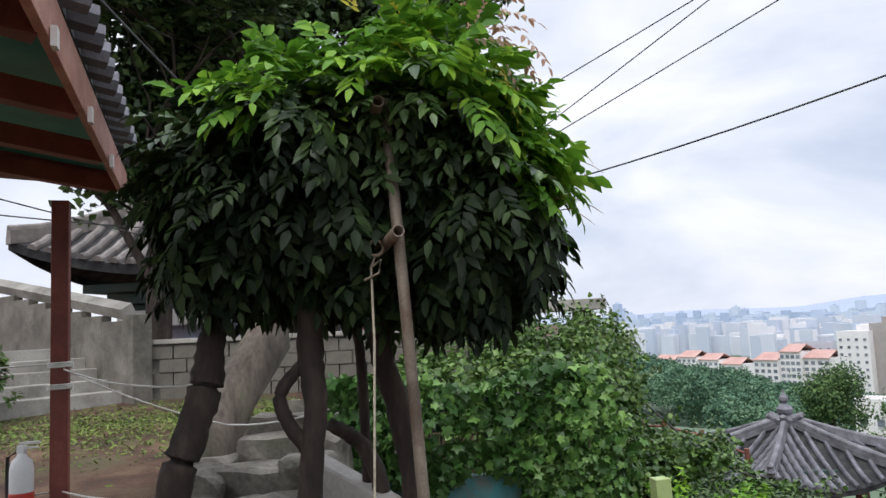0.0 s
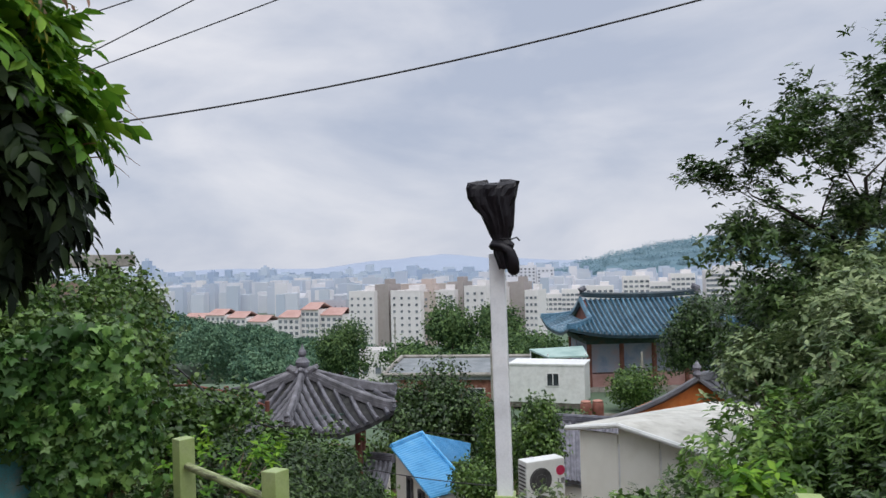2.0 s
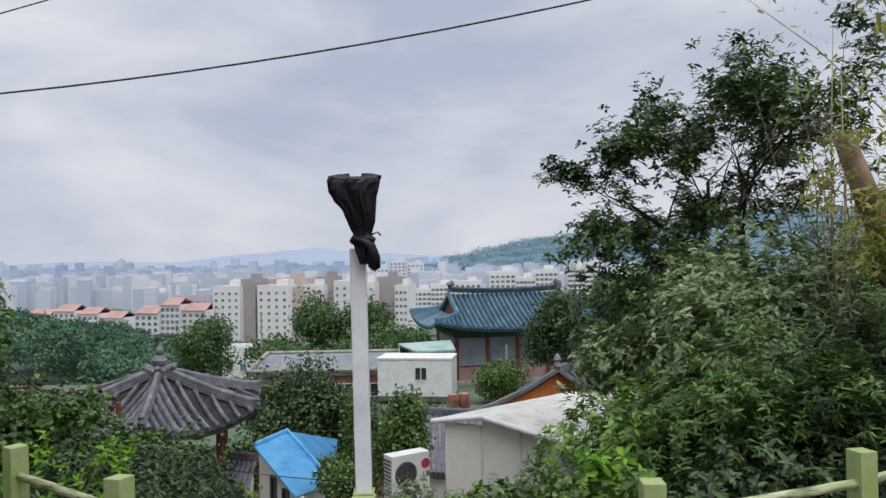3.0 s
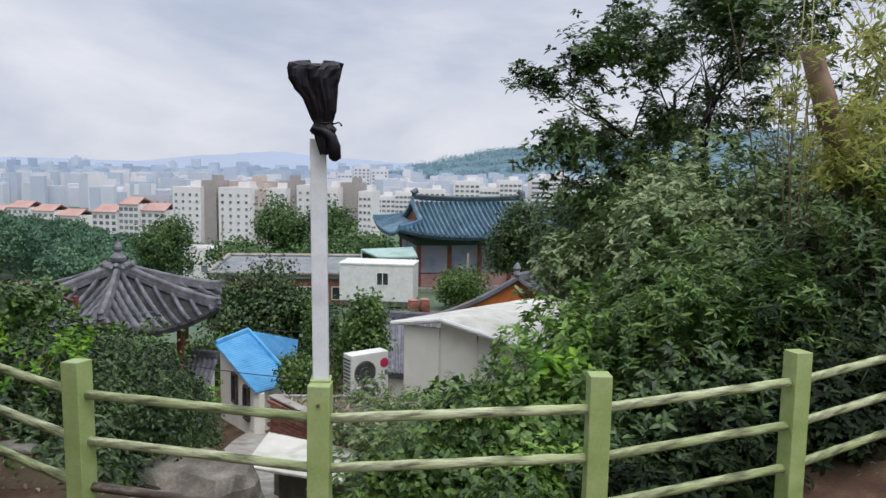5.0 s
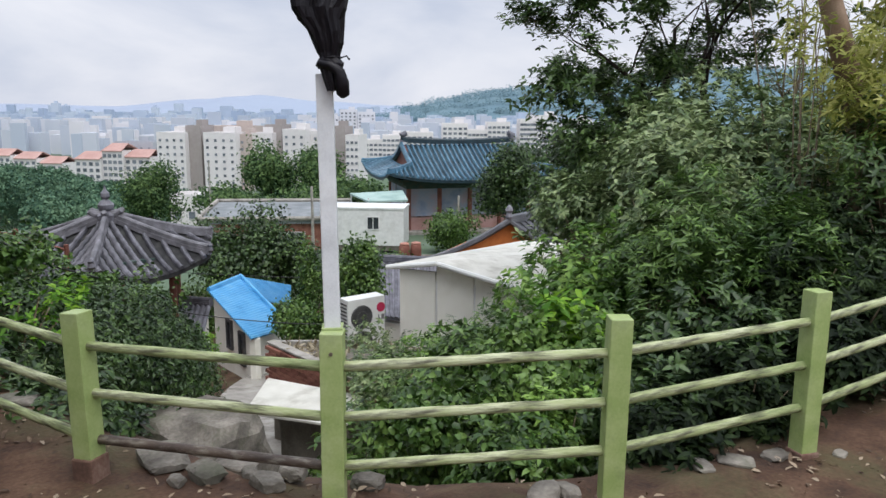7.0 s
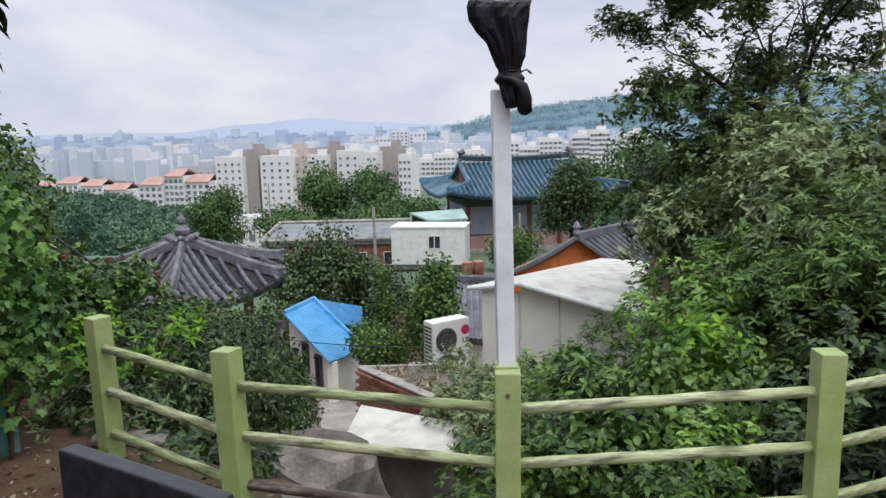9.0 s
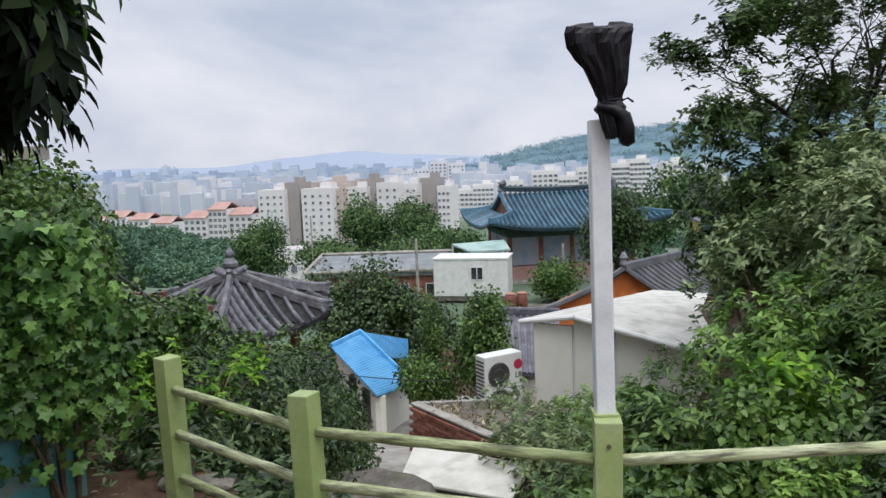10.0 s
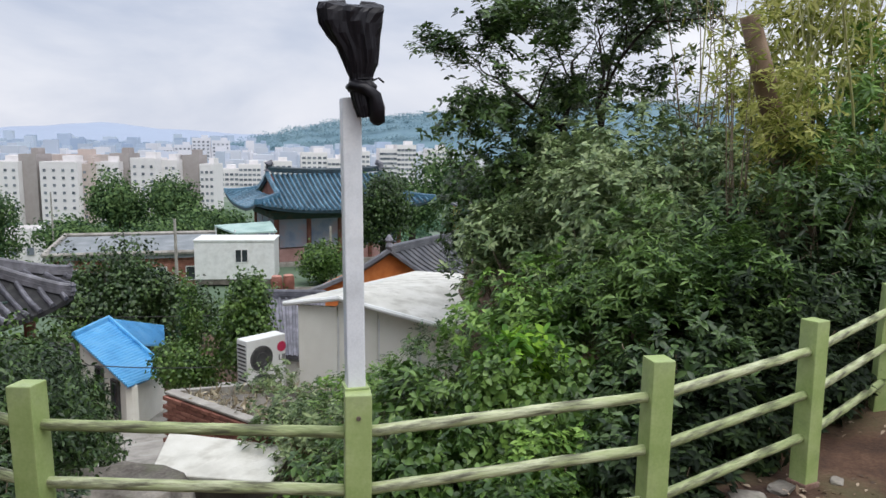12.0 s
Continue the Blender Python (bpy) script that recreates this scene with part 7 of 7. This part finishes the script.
# ---- stone steps, ramp wall and leaning trunk ----
def build_terrace_things():
    rnd = random.Random(31)
    bm = bmesh.new()
    slab(bm, [(-0.16, 5.42, 0.92), (0.42, 4.86, 0.74), (0.5, 4.95, 0.74), (-0.05, 5.52, 0.92)], 1.0)
    bmesh.ops.bevel(bm, geom=bm.edges[:], offset=0.012, segments=1, affect="EDGES")
    single("ramp_wall", bm, M["concrete"], "low sloping concrete ramp wall under the wisteria", "wall")
    for i, (x, y, z, sx, sy, h) in enumerate([(-0.62, 5.55, 0.62, 0.8, 0.42, 0.2), (-0.55, 6.1, 0.74, 0.85, 0.4, 0.2), (-0.5, 6.7, 0.86, 0.9, 0.4, 0.18), (-0.45, 7.35, 0.94, 1.0, 0.5, 0.16), (-0.3, 8.0, 1.0, 1.0, 0.3, 0.08)]):
        bm = bmesh.new()
        box(bm, (0, 0, 0), (sx, sy, h + 0.5))
        bmesh.ops.subdivide_edges(bm, edges=bm.edges[:], cuts=4, use_grid_fill=True)
        for v in bm.verts:
            v.co += Vector((rnd.gauss(0, 0.012), rnd.gauss(0, 0.012), rnd.gauss(0, 0.012))) + Vector((0, 0, 0.03 * noise.noise(v.co * 4 + Vector((i, 0, 0)))))
        bmesh.ops.transform(bm, matrix=pose(x, y, z - h / 2 - 0.25, rnd.uniform(-2, 2), rnd.uniform(-2, 2), rnd.uniform(-12, 4)), verts=bm.verts[:])
        single("stone_step", bm, M["rock"], "rough flat stone step beside the trees", "step", group="stone steps", smooth=False)
    for i, (x, y, z, r) in enumerate([(-1.0, 5.3, 0.5, (0.3, 0.2, 0.14)), (-1.25, 5.7, 0.5, (0.28, 0.22, 0.13)), (-0.98, 6.0, 0.62, (0.22, 0.2, 0.16)), (-1.1, 6.5, 0.6, (0.25, 0.25, 0.2)), (-0.2, 5.9, 0.75, (0.2, 0.15, 0.1)), (-0.35, 8.6, 1.05, (0.35, 0.16, 0.12))]):
        boulder("rough stone among the roots", (x, y, z), r, 400 + i, group="stones among the roots")
    bm = bmesh.new()
    tube(bm, [(-1.25, 6.3, 0.25), (-1.1, 6.5, 0.75), (-0.95, 6.75, 1.15), (-0.75, 7.05, 1.6), (-0.6, 7.2, 2.2), (-0.5, 7.2, 2.7)], [0.26, 0.2, 0.18, 0.19, 0.15, 0.1], 16, True, 0.1, rnd)
    single("leaning_trunk", bm, M["bark_grey"], "thick leaning tree trunk with grey mossy bark", "tree", smooth=True)
    # moss on the trodden ground
    rs = np.random.RandomState(4)
    n = 9000
    q = rs.normal(0, 1, (n, 2)) * np.array([1.5, 0.9]) + np.array([-3.0, 9.3])
    extra = rs.normal(0, 1, (3000, 2)) * np.array([0.9, 0.5]) + np.array([-1.2, 10.2])
    q = np.vstack([q, extra])
    p = np.array([(x, y, ground_z(x, y) + 0.005) for x, y in q])
    tagged(new("moss", leaves("moss", p, np.tile([[0, 0, 1.0]], (len(p), 1)), 0.055, M["moss"], rs, "slim", 0.5, -0.4)), "bright moss and short grass on the earth", "moss", kind="stuff")


build_terrace_things()


# ---- stairs and block walls before the hall ----
def build_stairs():
    t = thing("stairs", "worn concrete stairs climbing between low walls", "stairs", (0, 0, 0))
    a, d = Vector((-3.9, 11.6, 0)), Vector((-0.79, 0.61, 0)).normalized()
    side = Vector((-d.y, d.x, 0))
    ang = math.degrees(math.atan2(d.y, d.x))
    g0 = ground_z(-4.6, 11.8)
    for i in range(5):
        c = a + side * 1.15 + d * (0.36 * i + 0.2)
        bm = bmesh.new()
        h = 0.16 * (i + 1)
        box(bm, (c.x, c.y, g0 + h / 2 - 0.15), (0.38, 2.1, h + 0.3), ang, 0.012)
        part("step", bm, M["concrete"], t)
    w = thing("stair_wall", "stained concrete block wall rising beside the stairs", "wall", (0, 0, 0))
    bm = bmesh.new()
    box(bm, (-3.76, 11.55, 1.38), (0.3, 0.3, 1.3), ang, 0.015)
    part("end_pier", bm, M["concrete_dark"], w)
    for i in range(7):
        c = a + d * (0.3 + 0.62 * i) + side * 0.02
        zt = 1.95 + 0.1 * i
        bm = bmesh.new()
        box(bm, (c.x, c.y, zt / 2 + 0.15), (0.617, 0.16, zt - 0.3), ang, 0.008)
        part("wall_panel", bm, M["concrete_dark"], w)
    bm = bmesh.new()
    p0, p1 = a + Vector((0, 0, 2.08)), a + d * 4.7 + Vector((0, 0, 2.8))
    tube(bm, [p0, p1], 0.13, 4)
    part("coping", bm, M["concrete"], w)
    w = thing("block_wall", "low concrete block wall with a stone coping", "wall", (0, 0, 0))
    rnd = random.Random(6)
    bm = bmesh.new()
    box(bm, (0, 0, 0), (0.385, 0.15, 0.185), 0, 0.008)
    me = mesh_of(bm, "block", M["concrete_dark"])
    for r in range(5):
        for i in range(11):
            shared("block", me, w, pose(-3.5 + 0.4 * i + (0.2 if r % 2 else 0), 11.75 + 0.035 * i + rnd.uniform(-0.006, 0.006), 0.68 + 0.195 * r, 0, 0, 5))
    bm = bmesh.new()
    box(bm, (-1.3, 11.95, 1.62), (4.8, 0.24, 0.07), 5, 0.01)
    part("coping", bm, M["concrete"], w)
    bm = bmesh.new()
    box(bm, (-1.3, 12.0, 1.0), (4.7, 0.1, 1.2), 5)
    part("backing", bm, M["mortar"], w)
    bm = bmesh.new()
    box(bm, (1.6, 13.6, 0.9), (4.2, 0.2, 1.0), 8, 0.01)
    single("rear_wall", bm, M["concrete_dark"], "plain weathered concrete wall behind the creepers", "wall")
    t = thing("left_hall", "old temple hall with a weathered grey tiled roof", "temple", (-3.1, 23.0, -0.45), turn=-6)
    hip_gable(t, 3.3, 5.7, 5.6, 7.9, 3.75, 4.55, 30, 28, M["tile_grey"], 0.11, 0.13, under=M["tile_trough_shade"])
    hall_body(t, 3.8, 3.4, 0.8, 2.75, 3.2, 4, 3)
    bm = bmesh.new()
    box(bm, (-2.9, -4.0, 2.65), (2.4, 0.1, 0.4))
    part("sign_board", bm, M["paint_white"], t, "pale blank board under the eaves")
    bm = bmesh.new()
    box(bm, (0, 0, 0.5), (9.0, 8, 0.8), 0, 0.05)
    part("plinth", bm, M["concrete"], t)
    shrub("green shrub beside the stairs", (-5.2, 9.7, 0.95), (0.6, 0.6, 0.8), 2400, 0.08, M["leaf_mid"], 410, "oval", 0.15)


build_stairs()


def build_back_tree():
    tree("tall dark tree rising behind the wisteria", (-1.6, 13.6, 0.4), (0.05, 0.02, 1), 4.2, 0.28, 5, 6, 0.26, 0.21, M["leaf_dark"], 14, M["bark"], 0.6, 0.12)
    tree("tall dark tree beside the shed roof", (-4.0, 12.6, 0.4), (0.1, 0.0, 1), 4.0, 0.24, 5, 6, 0.26, 0.2, M["leaf_dark"], 15, M["bark"], 0.6, 0.12)


build_back_tree()
for k, (c, r, n) in enumerate((((-4.2, 13.2, 5.9), (1.8, 1.5, 2.3), 3600), ((-2.0, 14.2, 7.7), (2.4, 1.6, 1.5), 4200), ((0.6, 14.6, 7.9), (1.7, 1.5, 1.3), 2600))):
    far_tree("dense dark tree crown rising behind the wisteria", c, r, n, 0.26, M["leaf_dark"], 420 + k, 0.5, group="trees behind the wisteria")


# ---- creeper-covered railing with a painted wall ----
def build_vine_wall():
    rnd, rs = random.Random(51), np.random.RandomState(51)
    a, b = Vector((-0.3, 7.05, 0)), Vector((1.95, 7.32, 0))
    d = b - a
    ang = math.degrees(math.atan2(d.y, d.x))
    c = (a + b) / 2
    bm = bmesh.new()
    box(bm, (c.x, c.y, -0.15), (d.length, 0.14, 1.1), ang, 0.01)
    single("painted_wall", bm, M["teal_wall"], "low wall with flaking teal paint under the creeper", "wall")
    t = thing("iron_railing", "black iron railing overgrown with creeper", "railing", (0, 0, 0))
    for k in range(22):
        p = a.lerp(b, (k + 0.5) / 22)
        bm = bmesh.new()
        tube(bm, [(p.x, p.y, 0.38), (p.x, p.y, 1.05)], 0.008, 6)
        part("bar", bm, M["dark_metal"], t)
    for z in (0.5, 0.78, 1.05):
        bm = bmesh.new()
        tube(bm, [(a.x, a.y, z), (b.x, b.y, z)], 0.014, 6)
        part("rail", bm, M["dark_metal"], t)
    v = thing("creeper_hedge", "broad-leaved green creeper hanging over the railing", "creeper", (0, 0, 0))
    n = 3800
    s = rs.uniform(-0.02, 1.04, n)
    z = rs.uniform(0.0, 1.24, n)
    wave = np.array([0.10 * noise.noise(Vector((q * 5, w * 3, 0))) for q, w in zip(s, z)])
    gap = (np.abs(z - 0.80) < 0.05) & (s > 0.3) & (s < 0.6)
    low = z < 0.40 + 0.12 * np.sin(s * 14) - 0.5 * (s > 0.72)
    ok = ~gap & ~low
    nrm = np.array([d.y, -d.x, 0]) / d.length
    p = np.array(a)[None] + s[:, None] * np.array(d)[None] + nrm[None] * (0.10 + wave + rs.uniform(0, 0.12, n))[:, None]
    p[:, 2] = z + 0.06 * np.sin(s * 9)
    p = p[ok]
    lab = np.tile(nrm[None], (len(p), 1))
    tv, tf = leaf_template("lobed")
    me = raw_mesh("leaf", tv, tf, M["creeper_leaf"])
    x, y, zz = leaf_basis(p, lab, rs, 0.7, 0.9)
    near = np.argsort(p[:, 1] - 0.35 * p[:, 0])[:290]
    pick = np.zeros(len(p), bool)
    pick[near] = True
    for i in np.nonzero(pick)[0]:
        sc = 0.084 * rnd.uniform(0.75, 1.3)
        m = Matrix(((x[i][0], y[i][0], zz[i][0], p[i][0]), (x[i][1], y[i][1], zz[i][1], p[i][1]), (x[i][2], y[i][2], zz[i][2], p[i][2]), (0, 0, 0, 1)))
        shared("leaf", me, v, m @ Matrix.Diagonal((sc, sc, sc, 1)))
    ob = new("foliage", leaves("foliage", p[~pick], lab[~pick], 0.082, M["creeper_leaf"], rs, "lobed", 0.7, 0.9))
    ob.parent = v
    tagged(ob, kind="stuff")
    # end of the creeper that drops past the last post, and the heaps behind it
    for i, (c, r, n, m, s) in enumerate([((1.85, 7.22, 0.05), (0.42, 0.3, 1.1), 2600, "creeper_leaf", 0.08), ((1.95, 8.6, 0.55), (0.5, 0.8, 0.75), 3200, "leaf_mid", 0.075), ((2.45, 9.8, 0.42), (0.7, 0.8, 0.62), 2600, "leaf_mid", 0.08),
                                      ((2.1, 11.2, 0.9), (1.2, 1.4, 1.0), 3600, "leaf_mid", 0.08), ((0.9, 9.6, 0.6), (1.2, 1.2, 0.85), 2600, "leaf_mid", 0.09), ((3.0, 12.6, 0.9), (0.8, 0.9, 0.85), 1500, "leaf_grey", 0.08), ((1.2, 12.4, 1.2), (1.1, 0.8, 0.8), 1300, "leaf_grey", 0.07)]):
        shrub("tangled green creeper heaped over the bank", c, r, n, s, M[m], 500 + i, "lobed" if m == "creeper_leaf" else "round", 0.12, "creeper", "creeper heaps")
    t = thing("concrete_canopy", "mossy concrete roof slab on short piers", "canopy", (0, 0, 0))
    bm = bmesh.new()
    box(bm, (2.4, 15.0, 1.93), (2.3, 1.6, 0.2), 4, 0.015)
    part("slab", bm, M["concrete"], t)
    for x, y in ((1.5, 14.5), (3.3, 14.6), (1.5, 15.5), (3.3, 15.6)):
        bm = bmesh.new()
        box(bm, (x, y, 1.1), (0.2, 0.2, 1.5))
        part("pier", bm, M["concrete_dark"], t)
    # rusty stair rail above the pavilion
    t = thing("rusty_railing", "rusty iron handrail on the path to the pavilion", "railing", (0, 0, 0))
    ps = [V(12.0, -8.55, -0.3), V(12.0, -8.05, -0.28), V(12.2, -7.42, -0.42), V(12.6, -6.8, -0.75)]
    for p in ps:
        bm = bmesh.new()
        tube(bm, [p - Vector((0, 0, 1.5)), p], 0.045, 8)
        part("post", bm, M["wood_red"], t)
    for k in (0.1, 0.45):
        bm = bmesh.new()
        tube(bm, [p - Vector((0, 0, k)) for p in ps], 0.025, 6)
        part("rail", bm, M["wood_red"], t)
    bm = bmesh.new()
    tube(bm, [V(9.6, -7.3, 0.75), V(9, -6.4, 0.47), V(9, -5.8, 0.02), V(9, -5.2, -0.32), V(9.2, -4.6, -0.55)], 0.014, 6)
    single("black_hose", bm, M["cable"], "black cable sagging along the bank", "cable", smooth=True)


M["creeper_leaf"] = material("creeper_leaf", ramp3((0.034, 0.092, 0.018), (0.088, 0.195, 0.04), (0.2, 0.35, 0.085)), 1.3, 0.38, bump=0, fine=9, island=0.45, obj_random=0.4, translucent=0.2)
build_vine_wall()


# ---- black board on the terrace ----
def build_board():
    t = thing("black_bench", "plain narrow black bench with a flat backboard", "bench", (0, 0, 0))
    a, b = Vector((1.258, 3.65, 0)), Vector((1.405, 3.11, 0))
    d = b - a
    ang = math.degrees(math.atan2(d.y, d.x))
    c = (a + b) / 2
    bm = bmesh.new()
    box(bm, (c.x, c.y, 0.55), (d.length, 0.05, 0.5), ang, 0.006)
    part("backboard", bm, M["black_stone"], t)
    n = Vector((-d.y, d.x, 0)).normalized()
    bm = bmesh.new()
    s = c + n * 0.11
    box(bm, (s.x, s.y, 0.34), (d.length, 0.16, 0.05), ang, 0.006)
    part("seat", bm, M["black_stone"], t)
    for k in (0.08, 0.92):
        for o in (0.06, 0.16):
            p = a.lerp(b, k) + n * o
            gz = ground_z(p.x, p.y)
            bm = bmesh.new()
            box(bm, (p.x, p.y, (0.32 + gz) / 2 - 0.02), (0.05, 0.05, 0.32 - gz + 0.04), ang)
            part("leg", bm, M["black_stone"], t)


build_board()


# ---- overhead wires ----
def wire(label, a, b, r, sag, n=24):
    a, b = Vector(a), Vector(b)
    bm = bmesh.new()
    tube(bm, [a.lerp(b, k / n) - Vector((0, 0, sag * 4 * (k / n) * (1 - k / n))) for k in range(n + 1)], r, 6)
    single("overhead_wire", bm, M["cable"], label, "wire", group="overhead wires", smooth=True)


def build_wires():
    lab = "thin black overhead cable against the sky"
    a, b = Vector((2.30, 11.30, 3.59)), Vector((7.80, 5.70, 4.56))
    a, b = a - (b - a) * 0.3, b + (b - a) * 0.9
    wire(lab, (a.x, a.y, 3.51), (b.x, b.y, 6.33), 0.011, 0.653)
    for a, b in (((2.017, 11.228, 4.857), (3.848, 9.508, 5.463)), ((2.451, 11.248, 4.59), (4.034, 9.456, 5.429)), ((2.486, 11.295, 4.392), (4.741, 9.224, 5.285))):
        a, b = Vector(a), Vector(b)
        wire(lab, a - (b - a) * 0.5, b + (b - a) * 2.5, 0.008, 0.05)
    wire(lab, (-1.9, 5.4, 4.5), (-0.9, 6.35, 3.3), 0.008, 0.03)
    wire(lab, (-6.0, 7.0, 3.9), (-1.6, 9.6, 2.55), 0.008, 0.05)
    wire(lab, (-6.0, 7.0, 3.3), (-1.6, 9.9, 2.9), 0.008, 0.08)


build_wires()


# ---- small things in the valley ----
def build_small():
    for i, (a, b) in enumerate(((46.0, -3.25), (46.3, -2.55))):
        p = V(a, b, -7.75)
        t = thing("red_barrel", "faded red plastic barrel with a lid", "barrel", tuple(p), "red barrels")
        bm = bmesh.new()
        lathe(bm, [(0.30, 0), (0.34, 0.1), (0.36, 0.5), (0.34, 0.95), (0.28, 1.05)], 18)
        part("body", bm, M["wood_red"], t, smooth=True)
        bm = bmesh.new()
        lathe(bm, [(0.31, 1.05), (0.31, 1.12), (0.2, 1.16)], 18)
        part("lid", bm, M["paint_salmon"], t, smooth=True)
    bm = bmesh.new()
    p = V(47, -2.5, -8.2)
    box(bm, (p.x, p.y, -7.98), (4.4, 2.2, 0.5), AXIS - 90, 0.03)
    single("concrete_plinth", bm, M["concrete_dark"], "dark concrete plinth carrying two barrels", "plinth")
    for a, b, h in ((52, 0.15, -4.3), (47, -9.2, -3.2), (90, -30, -4.5)):
        p = V(a, b, 0)
        bm = bmesh.new()
        tube(bm, [(p.x, p.y, valley_z(a) - 0.3), (p.x, p.y, h)], [0.11, 0.08], 8)
        single("utility_pole", bm, M["concrete"], "slim grey concrete utility pole", "utility pole", group="utility poles")
    t = thing("painted_shop", "small building with blue and yellow painted upper wall", "building", tuple(V(46, 10.4, -7.5)), turn=AXIS - 90)
    bm = bmesh.new()
    box(bm, (0, 0, 2.2), (5, 3, 5.6), 0, 0.03)
    part("wall", bm, M["sign_yellow"], t, "yellow painted wall")
    bm = bmesh.new()
    box(bm, (0, -1.55, 4.7), (5.1, 0.1, 1.3), 0, 0.01)
    part("sign_panel", bm, M["sign_blue"], t, "blue painted panel")
    bm = bmesh.new()
    box(bm, (0, 0, 5.1), (5.3, 3.3, 0.15), 0, 0.02)
    part("roof", bm, M["roof_slate"], t)
    wire("thin black cable slung between the roofs", V(27, -14, -4.15), V(27, 0.5, -4.45), 0.014, 0.25)
    wire("thin black cable slung between the roofs", V(15.5, -8.6, -2.2), V(17.6, -3.2, -3.6), 0.012, 0.2)


build_small()
